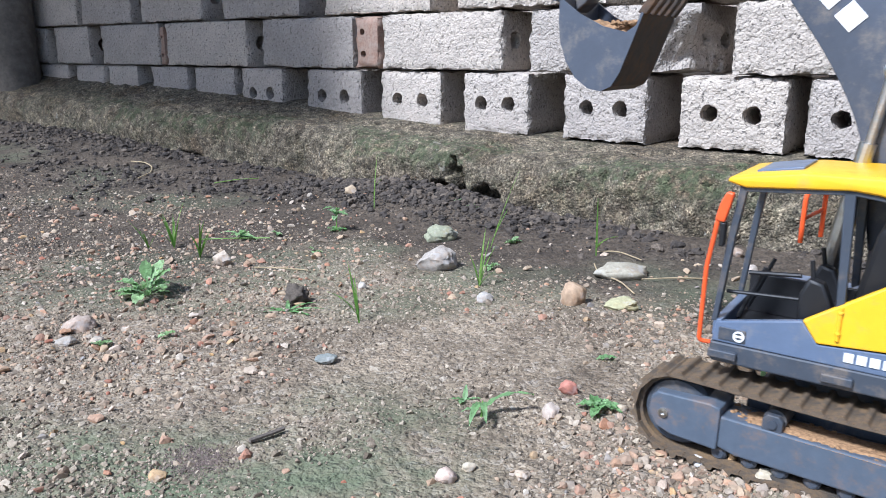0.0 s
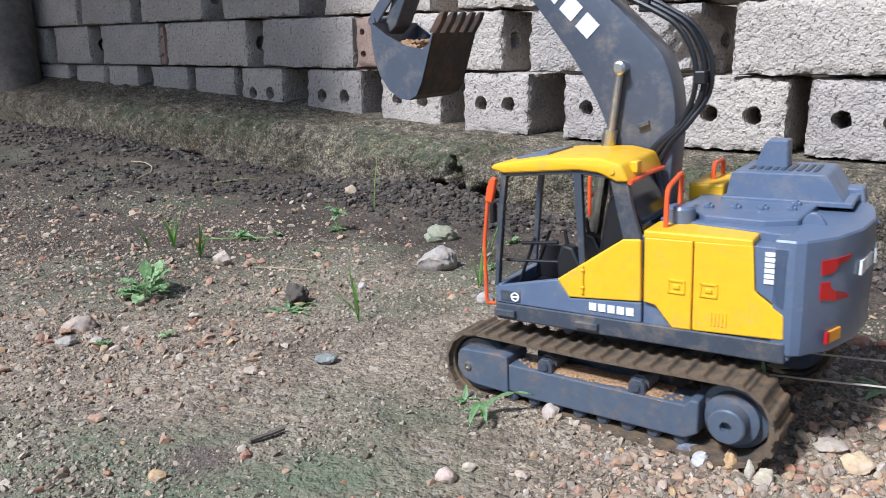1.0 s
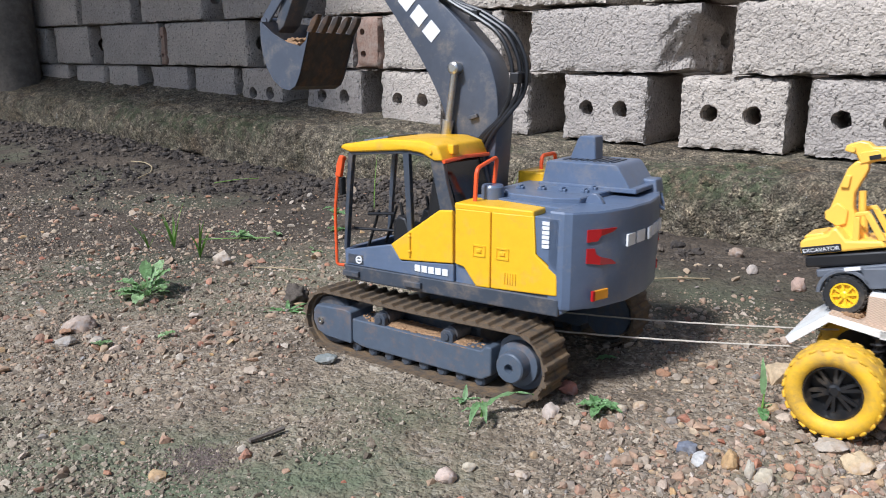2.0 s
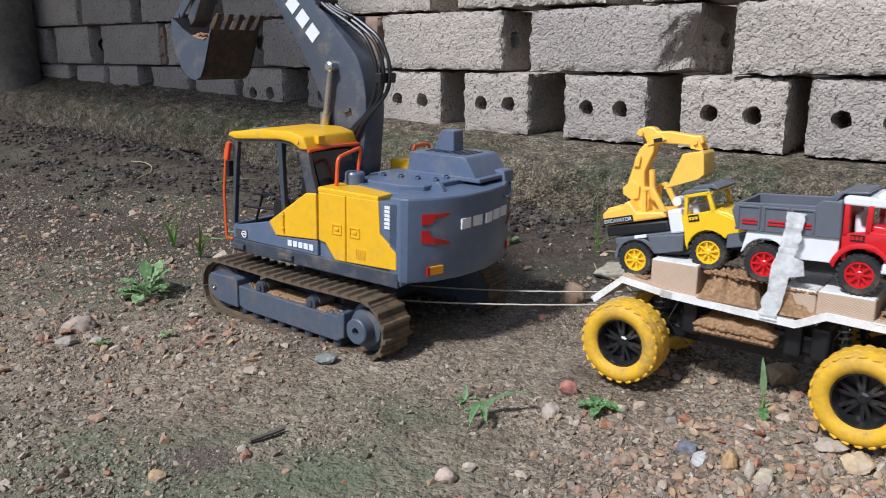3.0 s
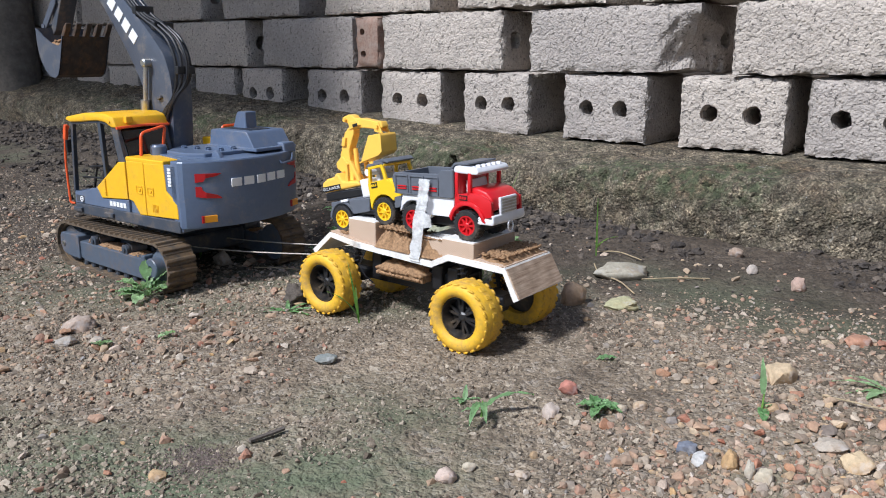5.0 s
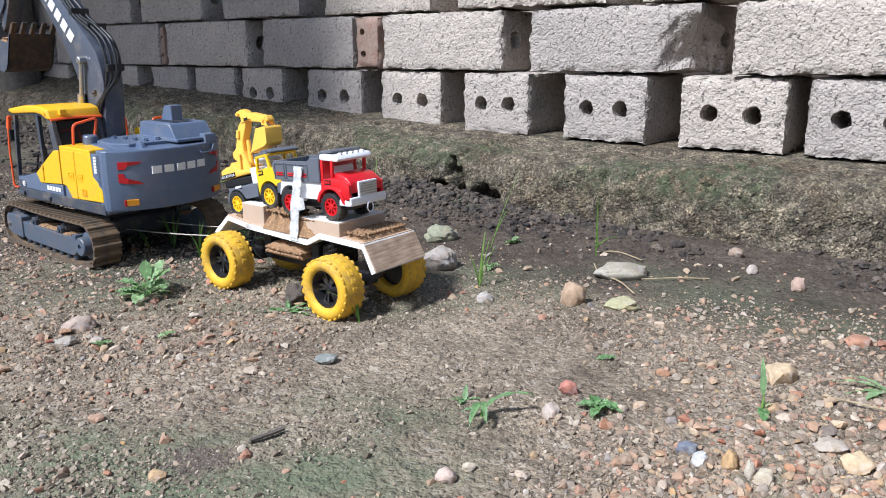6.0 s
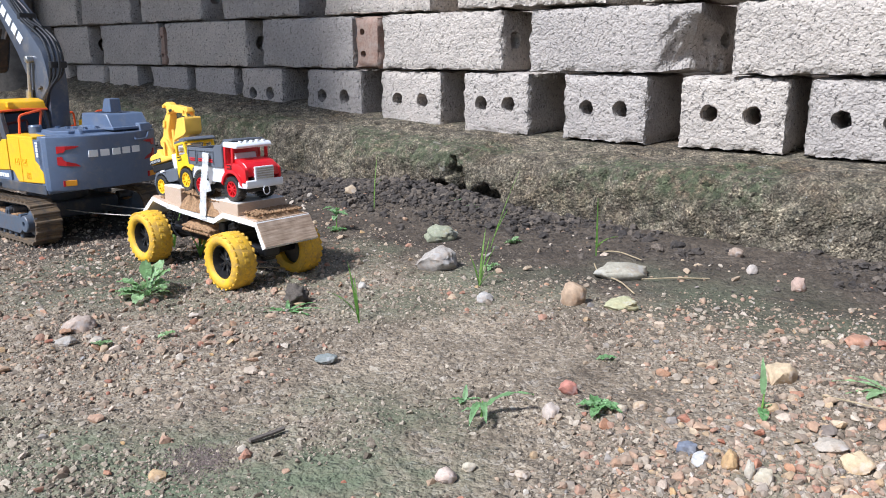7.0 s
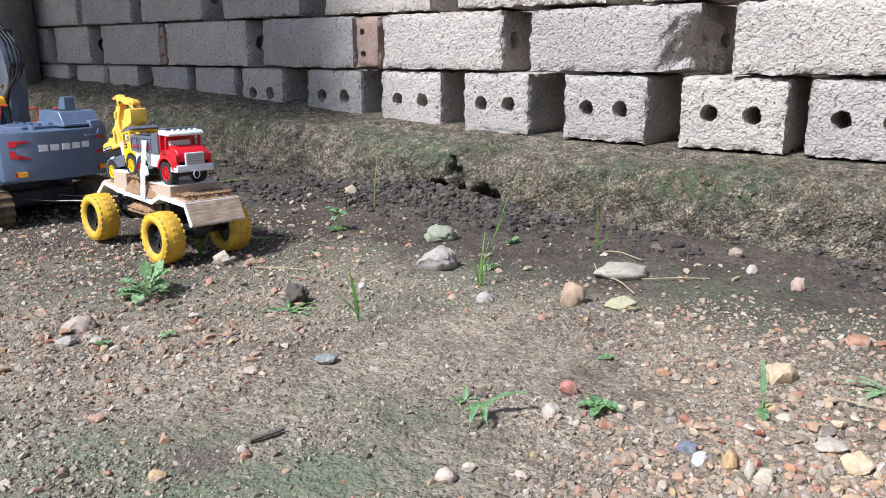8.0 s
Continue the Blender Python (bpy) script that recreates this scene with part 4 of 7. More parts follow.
        part("handrail", bm, ORANGE, ex, "bent orange handrail")
    bm = bmesh.new()
    tube(bm, [(0.044, -0.030, 0.143), (0.037, -0.056, 0.146)], 0.0012, 8)
    part("rail_rung", bm, ORANGE, ex, "orange rung of the handrail")
    # -- boom, stick and bucket --
    low = fillet([(-0.006, 0.112), (0.004, 0.150), (0.0095, 0.190), (0.0185, 0.215), (0.0366, 0.2465), (0.077, 0.2985), (0.146, 0.372)], 0.02, 3)
    top = fillet([(0.136, 0.387), (0.070, 0.333), (0.0073, 0.2810), (-0.0129, 0.2613), (-0.0245, 0.2490), (-0.0325, 0.2280), (-0.0345, 0.205), (-0.0325, 0.180), (-0.030, 0.140), (-0.028, 0.112)], 0.012, 3)
    low, top = [tuple(p) for p in low], [tuple(p) for p in top]
    bm = bmesh.new()
    prism(bm, low + top, 1, -0.0130, 0.0130, 0.0010)
    boom = part("boom", bm, BOOM, ex, "bent slate-grey boom", sharp=28)
    bm = bmesh.new()
    box(bm, (-0.046, -0.022, 0.090), (0.000, -0.0145, 0.140), 0.003)
    box(bm, (-0.046, 0.0145, 0.090), (0.000, 0.020, 0.140), 0.003)
    part("boom_bracket", bm, DARK, ex)
    dirv, upv = Vector((0.70, 0, 0.715)), Vector((-0.715, 0, 0.70))
    start = Vector((0.0275, 0.0130, 0.2690))
    white_blocks(boom, [start + dirv * 0.0170 * k for k in range(5)], dirv * 0.0062, upv * 0.0062, (0, 1, 0))
    for sgn in (1, -1):
        bm = bmesh.new()
        lathe(bm, [(0.0046, 0.0120 * sgn), (0.0046, 0.0215 * sgn), (0.0030, 0.0225 * sgn)], 20)
        part("boom_pin", bm, CHROME, boom, m=Matrix.Translation((0.0020, 0, 0.2405)))
        bm = bmesh.new()
        tube(bm, [(0.0020, 0.0180 * sgn, 0.2405), (0.0085, 0.0180 * sgn, 0.196)], 0.0027, 12)
        tube(bm, [(0.0085, 0.0180 * sgn, 0.200), (0.022, 0.0180 * sgn, 0.110)], 0.0048, 14)
        part("lift_cylinder", bm, CHROME, boom, "dull metal lift cylinder rod")
    bm = bmesh.new()
    prism(bm, [(-0.010, 0.2005), (-0.0175, 0.2030), (-0.0165, 0.2060), (-0.009, 0.2035)], 1, 0.012, 0.0165, 0.0006)
    part("hose_clip", bm, DARK, boom)
    for k, (off, yy) in enumerate(((0.0, 0.0125), (0.0045, 0.0085), (0.0085, 0.0045), (0.002, -0.004))):
        pts = [(0.070, 0.006, 0.340), (0.036, yy, 0.310), (0.010, yy + 0.002, 0.2905), (-0.014, yy + 0.002, 0.2790 + off * 0.6), (-0.036 - off, yy + 0.002, 0.266), (-0.0470 - off, yy + 0.002, 0.244),
               (-0.0470 - off * 0.9, yy + 0.003, 0.222), (-0.0380 - off * 0.6, 0.0145 + off * 0.3, 0.203), (-0.022 - off, 0.0155, 0.190), (-0.008 - off * 1.5, 0.0155, 0.172)]
        bm = bmesh.new()
        tube(bm, fillet(pts, 0.016, 5), 0.0018, 8)
        part("hose", bm, BLACK, boom, "black hydraulic hose")
    for p, q in (((-0.012, 0.0, 0.2785), 0.0095), ((-0.050, 0.004, 0.232), 0.0085), ((0.018, 0.002, 0.2960), 0.009)):
        bm = bmesh.new()
        box(bm, (-0.0035, -q, -0.003), (0.0035, q * 1.6, 0.0055), 0.001)
        part("hose_clamp", bm, BLACK, boom, m=Matrix.Translation(p))
    TIP, BK = Vector((0.140, 0.379)), Vector((0.1955, 0.2760))
    ax = (BK - TIP).normalized()
    nx = Vector((-ax.y, ax.x))

    def st(a, b):
        q = TIP + ax * a + nx * b
        return (q.x, q.y)
    L = (BK - TIP).length
    bm = bmesh.new()
    prism(bm, [st(-0.045, -0.006), st(-0.030, -0.016), st(0.0, -0.014), st(0.03, -0.004), st(L - 0.004, -0.0045), st(L + 0.006, 0.0), st(L, 0.0055), st(0.03, 0.013), st(0.0, 0.014), st(-0.03, 0.008)], 1, -0.0105, 0.0105, 0.001)
    stick = part("stick", bm, DARK, ex, "dark grey dipper stick")
    bm = bmesh.new()
    tube(bm, [(0.055, 0, 0.352), (0.118, 0, 0.418)], 0.006, 14)
    part("stick_cylinder", bm, BOOM, ex)
    bm = bmesh.new()
    for sgn in (1, -1):
        y0, y1 = sorted((0.0110 * sgn, 0.0135 * sgn))
        prism(bm, [(0.1790, 0.3160), (0.1850, 0.3175), (0.2125, 0.2870), (0.2140, 0.2790), (0.2080, 0.2780), (0.1790, 0.3090)], 1, y0, y1, 0.0008)
    lathe(bm, [(0.0034, -0.015), (0.0034, 0.015)], 14, at=(0.2105, 0, 0.2820))
    part("bucket_link", bm, BOOM, stick, "slate-grey bucket linkage")
    bucket = part("bucket", bucket_mesh(), [BOOM, RUSTY], ex, "scuffed grey bucket crusted with rusty earth")
    for k in range(5):
        bm = bmesh.new()
        y = -0.0265 + 0.01325 * k
        prism(bm, [(0.1405, 0.2690), (0.1462, 0.2705), (0.1385, 0.2815), (0.1335, 0.2850), (0.1315, 0.2840), (0.1345, 0.2775)], 1, y - 0.0032, y + 0.0032, 0.0009)
        part("tooth", bm, RUSTY, bucket)
    bm = bmesh.new()
    heap(bm, 0.1490, 0.1900, -0.0280, 0.0280, 0.2570, 0.013, 8, 26)
    crumbs(bm, 0.1480, 0.1640, -0.0270, 0.0290, 0.2635, 160, 0.0016, rnd)
    part("earth_fill", bm, MUD, bucket, "brown earth in the bucket")
    # to true size, foot on the ground
    done = set()
    for ob in ex.children_recursive:
        if ob.data and ob.data.name not in done:
            done.add(ob.data.name)
            ob.data.transform(Matrix.Scale(EXK, 4))
        ob.matrix_basis = Matrix.Translation(ob.matrix_basis.translation * EXK - (Vector((0, 0, EX_FOOT * EXK)) if ob.parent is ex else Vector())) @ ob.matrix_basis.to_3x3().to_4x4()
    return ex, movers


def band_mesh(w):
    bm = bmesh.new()
    rings = []
    for k, p in enumerate(LOOP):
        q = LOOP[(k + 1) % len(LOOP)]
        d = (q - p).normalized()
        out = Vector((-d.y, d.x))
        a, b = p - out * 0.0022, p + out * 0.0004
        rings.append([bm.verts.new((a.x, -w, a.y)), bm.verts.new((b.x, -w, b.y)), bm.verts.new((b.x, w, b.y)), bm.verts.new((a.x, w, a.y))])
    for a, b in zip(rings, rings[1:] + rings[:1]):
        for i in range(4):
            bm.faces.new([a[i], a[(i + 1) % 4], b[(i + 1) % 4], b[i]])
    return bm


def bucket_mesh():
    """A curved scoop with side plates; the back sheet carries the earth crust."""
    bm = bmesh.new()
    arc = [(0.1990, 0.2800), (0.1990, 0.2650), (0.1972, 0.2520), (0.1925, 0.2395), (0.1850, 0.2290), (0.1755, 0.2225), (0.1665, 0.2210), (0.1595, 0.2245), (0.1545, 0.2330), (0.1505, 0.2440), (0.1415, 0.2700)]
    w, t = 0.0305, 0.0018
    pts = [Vector((x, z)) for x, z in arc]
    inner = []
    for i, p in enumerate(pts):
        d = (pts[min(i + 1, len(pts) - 1)] - pts[max(i - 1, 0)]).normalized()
        inner.append(p + Vector((d.y, -d.x)) * -t * -1 * (1))
    ya, yb = -w, w
    rows = []
    for p, q in zip(pts, inner):
        rows.append([bm.verts.new((p.x, ya, p.y)), bm.verts.new((p.x, yb, p.y)), bm.verts.new((q.x, yb, q.y)), bm.verts.new((q.x, ya, q.y))])
    for a, b in zip(rows, rows[1:]):
        for i in range(4):
            f = bm.faces.new([a[i], a[(i + 1) % 4], b[(i + 1) % 4], b[i]])
            f.material_index = 1 if i in (0, 2) and a[0].co.x < 0.19 else 0
    bm.faces.new(rows[0][::-1])
    bm.faces.new(rows[-1])
    rim = [(0.1440, 0.2640), (0.1520, 0.2585), (0.1680, 0.2620), (0.1850, 0.2700)]
    for y0, y1 in ((-w - 0.0004, -w + 0.0016), (w - 0.0016, w + 0.0004)):
        prism(bm, list(arc) + rim, 1, y0, y1)
    return bm


# ---- home-made trailer and the two small trucks on it ----
TYRE_Y = plain_material("yellow_rubber", (0.80, 0.46, 0.015), 0.6, wear=0.12, dust=(0.30, 0.19, 0.08), dust_amount=0.48)
GLOSS = plain_material("glossy_black_plastic", (0.018, 0.018, 0.019), 0.30, wear=0.1, dust=(0.20, 0.14, 0.08), dust_amount=0.12)
TYRE_B = plain_material("black_rubber", (0.020, 0.020, 0.021), 0.65, wear=0.2, dust=(0.22, 0.17, 0.12), dust_amount=0.2)
CARD_EDGE = plain_material("white_foam_edge", (0.80, 0.79, 0.76), 0.7, wear=0.12, dust=(0.45, 0.34, 0.22), dust_amount=0.18)
TOY_YELLOW = plain_material("bright_yellow_plastic", (0.88, 0.56, 0.014), 0.35, wear=0.04)
ARM_YELLOW = plain_material("orange_yellow_plastic", (0.95, 0.56, 0.085), 0.35, wear=0.04)
TOY_RED = plain_material("bright_red_plastic", (0.60, 0.012, 0.018), 0.28, wear=0.05)
TOY_WHITE = plain_material("white_plastic", (0.80, 0.80, 0.82), 0.35, wear=0.05)
TOY_GREY = plain_material("grey_plastic", (0.125, 0.136, 0.160), 0.4, wear=0.1)
TAPE = plain_material("clear_tape", (0.80, 0.80, 0.79), 0.22, wear=0.1)
_n, _l = TAPE.node_tree.nodes, TAPE.node_tree.links
_l.new(ramp(_n, _l, noise_node(_n, _l, 130, 4, 0.6), [(0.38, (0.42,) * 3), (0.62, (0.85,) * 3)]), _n["Principled BSDF"].inputs["Alpha"])


def card_material():
    m, n, l, b = material("corrugated_card", (0.36, 0.23, 0.14), 0.85)
    c = n.new("ShaderNodeTexCoord")
    waves = []
    for turn in (0.48, -0.48):
        mp = n.new("ShaderNodeMapping")
        mp.inputs["Rotation"].default_value = (0, turn, 0)
        l.new(c.outputs["Object"], mp.inputs["Vector"])
        v = n.new("ShaderNodeTexWave")
        v.bands_direction = "Z"
        v.inputs["Scale"].default_value, v.inputs["Distortion"].default_value = 215, 0.8
        l.new(mp.outputs["Vector"], v.inputs["Vector"])
        waves.append(v)
    w, w2 = waves
    f = noise_node(n, l, 160, 6, 0.7)
    col = mix(n, l, f, (0.52, 0.375, 0.265), (0.70, 0.545, 0.42))
    col = mix(n, l, 0.22, col, ramp(n, l, w.outputs["Fac"], [(0.2, (0.17, 0.10, 0.06)), (0.7, (0.50, 0.36, 0.25))]))
    col = mix(n, l, 0.20, col, ramp(n, l, w2.outputs["Fac"], [(0.2, (0.17, 0.10, 0.06)), (0.7, (0.50, 0.36, 0.25))]))
    l.new(col, b.inputs["Base Color"])
    bump(n, l, b, w.outputs["Fac"], 0.25, 0.0006)
    return m


CARD = card_material()


def tail_material():
    """Card with long faint fibres across the flap."""
    m, n, l, b = material("fibrous_card", (0.46, 0.33, 0.235), 0.85)
    c = n.new("ShaderNodeTexCoord")
    mp = n.new("ShaderNodeMapping")
    mp.inputs["Scale"].default_value = (700, 40, 700)
    mp.inputs["Rotation"].default_value = (0, 0, 0.12)
    l.new(c.outputs["Object"], mp.inputs["Vector"])
    t = n.new("ShaderNodeTexNoise")
    t.inputs["Scale"].default_value, t.inputs["Detail"].default_value = 1.0, 3
    l.new(mp.outputs["Vector"], t.inputs["Vector"])
    col = ramp(n, l, t.outputs["Fac"], [(0.3, (0.30, 0.205, 0.14)), (0.5, (0.45, 0.33, 0.235)), (0.7, (0.56, 0.425, 0.32))])
    d = noise_node(n, l, 70, 5, 0.65)
    col = mix(n, l, 1.0, col, ramp(n, l, d, [(0.35, (0.78, 0.76, 0.73)), (0.65, (1.08, 1.07, 1.06))]), "MULTIPLY")
    l.new(col, b.inputs["Base Color"])
    bump(n, l, b, t.outputs["Fac"], 0.3, 0.0006)
    return m


CARD_TAIL = tail_material()


def sheet_along(bm, line, far, near, thick):
    """A bent sheet: a line in x and z, swept across."""
    pts = [Vector(p) for p in line]
    low = []
    for i, p in enumerate(pts):
        d = (pts[min(i + 1, len(pts) - 1)] - pts[max(i - 1, 0)]).normalized()
        low.append(p - Vector((-d.y, d.x)) * thick * (1 if d.x > 0 else -1))
    prism(bm, [tuple(p) for p in pts] + [tuple(p) for p in low[::-1]], 1, far, near)


def truck_wheel(name, parent, m, r, w, rim_mat, tyre_mat, label, spokes=8):
    """A toy wheel: the outer face looks along +y of m."""
    bm = bmesh.new()
    lathe(bm, [(r * 0.62, w * 0.42), (r * 0.66, w * 0.5), (r * 0.90, w * 0.5), (r * 0.97, w * 0.38), (r * 0.97, -w * 0.38), (r * 0.90, -w * 0.5), (r * 0.60, -w * 0.5)], 32, ring_shape=True)
    n = 22
    for k in range(n):
        t = 2 * math.pi * k / n
        for s in (-1, 1):
            bmesh.ops.create_cube(bm, size=1, matrix=Matrix.Rotation(-t - 0.12 * s, 4, "Y") @ Matrix.Translation((r * 0.97, s * w * 0.25, 0)) @ Matrix.Rotation(0.35 * s, 4, "X") @ Matrix.Diagonal((r * 0.07, w * 0.44, r * 0.15, 1)))
    tyre = part(name, bm, tyre_mat, parent, label, m=m, sharp=50)
    bm = bmesh.new()
    lathe(bm, [(r * 0.64, w * 0.10), (r * 0.64, w * 0.46), (r * 0.55, w * 0.46), (r * 0.53, w * 0.22), (0.0, w * 0.20)], 28)
    lathe(bm, [(r * 0.20, w * 0.15), (r * 0.20, w * 0.42), (r * 0.12, w * 0.48), (0, w * 0.48)], 16)
    for k in range(spokes):
        bmesh.ops.create_cube(bm, size=1, matrix=Matrix.Rotation(2 * math.pi * k / spokes, 4, "Y") @ Matrix.Translation((r * 0.37, w * 0.34, 0)) @ Matrix.Diagonal((r * 0.42, w * 0.16, r * 0.11, 1)))
    part("rim", bm, rim_mat, tyre)
    return tyre


def build_trailer():
    trl = empty("toy_trailer", "home-made four-wheeled trailer with yellow tyres, carrying two toy trucks", "toy trailer")
    rnd = random.Random(5)
    movers = []
    hw, fw = 0.0325, 0.0405
    bm = bmesh.new()
    sheet_along(bm, [(0.121, 0.0575), (0.096, 0.0790), (0.054, 0.0735)], -fw, hw, 0.0052)
    fd = part("front_deck", bm, CARD_EDGE, trl, "white bent front deck sheet")
    bm = bmesh.new()
    prism(bm, [(0.0595, -fw + 0.001), (0.0955, -fw + 0.001), (0.0955, hw - 0.001), (0.0595, hw - 0.001)], 2, 0.0, 0.0012)
    for v in bm.verts:
        v.co.z += 0.0743 + (v.co.x - 0.0595) * 0.13
    part("card_facing", bm, CARD, fd, "brown corrugated card facing")
    line = [(0.0635, 0.0745), (-0.033, 0.0705), (-0.052, 0.0800), (-0.113, 0.0780), (-0.1275, 0.0525)]
    bm = bmesh.new()
    sheet_along(bm, line, -fw, hw, 0.0056)
    md = part("main_deck", bm, CARD_EDGE, trl, "white-edged bent main deck sheet")
    bm = bmesh.new()
    a, b = Vector(line[3]), Vector(line[4])
    u = (b - a).normalized()
    n2 = Vector((u.y, -u.x)) * -1 if u.y > 0 else Vector((u.y, -u.x))
    lo, hi = a + u * 0.0015, b - u * 0.0005
    prism(bm, [tuple(lo), tuple(hi), tuple(hi + n2 * 0.0014), tuple(lo + n2 * 0.0014)], 1, -fw + 0.0005, hw - 0.0005)
    part("tail_facing", bm, CARD_TAIL, md, "brown corrugated card on the tail flap")
    for x0, x1 in ((0.062, -0.032), (-0.053, -0.1125)):
        bm = bmesh.new()
        z0 = lerp_at([(-0.113, 0.0780), (-0.052, 0.0800), (-0.033, 0.0705), (0.0635, 0.0745)], x0)
        z1 = lerp_at([(-0.113, 0.0780), (-0.052, 0.0800), (-0.033, 0.0705), (0.0635, 0.0745)], x1)
        prism(bm, [(x0, z0 - 0.0004), (x1, z1 - 0.0004), (x1, z1 + 0.0010), (x0, z0 + 0.0010)], 1, -fw + 0.0016, hw - 0.0016)
        part("card_facing", bm, CARD, md, "brown corrugated card facing")
    # card blocks that hold the trucks up
    for x0, x1, z0, z1, y0, y1 in ((0.0740, 0.0380, 0.0740, 0.0955, -0.028, 0.0280), (-0.022, -0.0440, 0.0700, 0.0915, -0.024, 0.0290), (-0.0450, -0.0800, 0.0770, 0.0935, -0.034, 0.0315)):
        bm = bmesh.new()
        box(bm, (x1, y0, z0), (x0, y1, z1), 0.0008)
        block = part("card_block", bm, CARD, trl, "block of corrugated brown card")
        part("paper_top", box(bmesh.new(), (x1 + 0.0006, y0 + 0.0006, z1 - 0.0006), (x0 - 0.0006, y1 - 0.0002, z1 + 0.0006), 0.0003), CARD_EDGE, block, "white paper facing")
    for x0, x1, y0, y1, z, top, seed in ((0.036, -0.008, -0.002, 0.032, 0.0740, 0.030, 4), (-0.010, -0.047, 0.006, 0.0325, 0.0735, 0.028, 2), (-0.080, -0.1115, -0.038, 0.031, 0.0790, 0.0085, 6),
                                         (0.092, 0.074, -0.026, 0.030, 0.0755, 0.0055, 7), (0.040, -0.030, -0.032, 0.003, 0.0735, 0.009, 9)):
        bm = bmesh.new()
        heap(bm, min(x0, x1), max(x0, x1), y0, y1, z, top, seed, 34)
        crumbs(bm, min(x0, x1) + 0.003, max(x0, x1) - 0.003, y0 + 0.003, y1 - 0.003, z + top * 0.60, 700, 0.0011, rnd)
        part("loose_earth", bm, MUD, trl, "crumbly brown earth on the deck", kind="stuff", sharp=180)
    # tape over the red truck
    bm = bmesh.new()
    path = [(-0.0265, 0.0328, 0.1440), (-0.0258, 0.0336, 0.1340), (-0.0240, 0.0343, 0.1200), (-0.0225, 0.0346, 0.1120), (-0.0190, 0.0350, 0.0880), (-0.0155, 0.0340, 0.0720), (-0.0150, 0.0336, 0.0665)]
    path = [Vector(a).lerp(Vector(b), k / 5) for a, b in zip(path, path[1:]) for k in range(5)] + [Vector(path[-1])]
    prev = None
    for i, p in enumerate(path):
        le, ri = 0.0058 + rnd.uniform(-0.0008, 0.0008), 0.0056 + rnd.uniform(-0.0004, 0.0022 if i > 15 else 0.0008)
        dent = Vector((0, rnd.uniform(-0.0002, 0.0004), 0))
        row = [bm.verts.new(p - Vector((le, 0, -0.0006)) + dent), bm.verts.new(p + Vector((ri, 0, 0.0006)) + dent), bm.verts.new(p + Vector((ri, -0.0006, 0.0006))), bm.verts.new(p - Vector((le, 0.0006, -0.0006)))]
        if prev:
            for k in range(4):
                bm.faces.new([prev[k], prev[(k + 1) % 4], row[(k + 1) % 4], row[k]])
        prev = row
    prism(bm, [(-0.0360, 0.1030), (-0.0345, 0.1130), (-0.0270, 0.1150), (-0.0250, 0.1000)], 1, 0.0343, 0.0349)
    part("tape", bm, TAPE, trl, "crumpled strip of clear whitish sticky tape over the truck")
    # chassis
    bm = bmesh.new()
    box(bm, (-0.098, -0.011, 0.032), (0.098, 0.011, 0.044), 0.003)
    box(bm, (-0.056, -0.015, 0.042), (0.056, 0.015, 0.056), 0.003)
    for x in (-0.048, -0.030, 0.045):
        box(bm, (x - 0.006, -0.020, 0.040), (x + 0.006, 0.020, 0.064), 0.002)
    chassis = part("chassis", bm, BLACK, trl, "black chassis under the deck")
    for x in (0.083, -0.083):
        bm = bmesh.new()
        tube(bm, [(x, -0.048, 0.0345), (x, 0.048, 0.0345)], 0.0038, 12)
        box(bm, (x - 0.010, -0.010, 0.026), (x + 0.010, 0.010, 0.044), 0.004)
        part("axle", bm, BLACK, chassis)
        for sg in (1, -1):
            xs = x - math.copysign(0.020, x)
            bm = bmesh.new()
            pts = []
            for k in range(64):
                t = k / 63
                ang = t * 2 * math.pi * 7
                pts.append((xs + math.copysign(0.012, x) * (1 - t) * 0.5 + 0.0042 * math.cos(ang), sg * 0.026 + 0.0042 * math.sin(ang), 0.038 + 0.034 * t))
            tube(bm, pts, 0.0008, 6)
            tube(bm, [(xs + math.copysign(0.006, x), sg * 0.026, 0.036), (xs, sg * 0.026, 0.074)], 0.0022, 10)
            part("spring_damper", bm, BLACK, chassis, "black coil spring damper")
    bm = bmesh.new()
    box(bm, (-0.020, 0.004, 0.0450), (0.038, 0.0280, 0.0540), 0.0015)
    heap(bm, -0.020, 0.038, 0.002, 0.0285, 0.0535, 0.010, 12, 36)
    crumbs(bm, -0.019, 0.037, 0.0275, 0.0290, 0.0475, 90, 0.0016, rnd)
    crumbs(bm, -0.019, 0.037, 0.0275, 0.0290, 0.0515, 90, 0.0016, rnd)
    part("side_tray", bm, MUD, trl, "side tray caked with brown earth", sharp=180)
    bm = bmesh.new()
    tube(bm, [(0.050, 0.028, 0.068), (0.056, 0.033, 0.052), (0.047, 0.034, 0.043), (0.040, 0.030, 0.036)], 0.0006, 6)
    part("loose_wire", bm, BLACK, trl)
    R, W = 0.0330, 0.029
    lug = mesh_of("tread_lug", box(bmesh.new(), (-R * 0.036, -W * 0.135, -R * 0.085), (R * 0.036, W * 0.135, R * 0.085), 0.0013, 2), TYRE_Y)
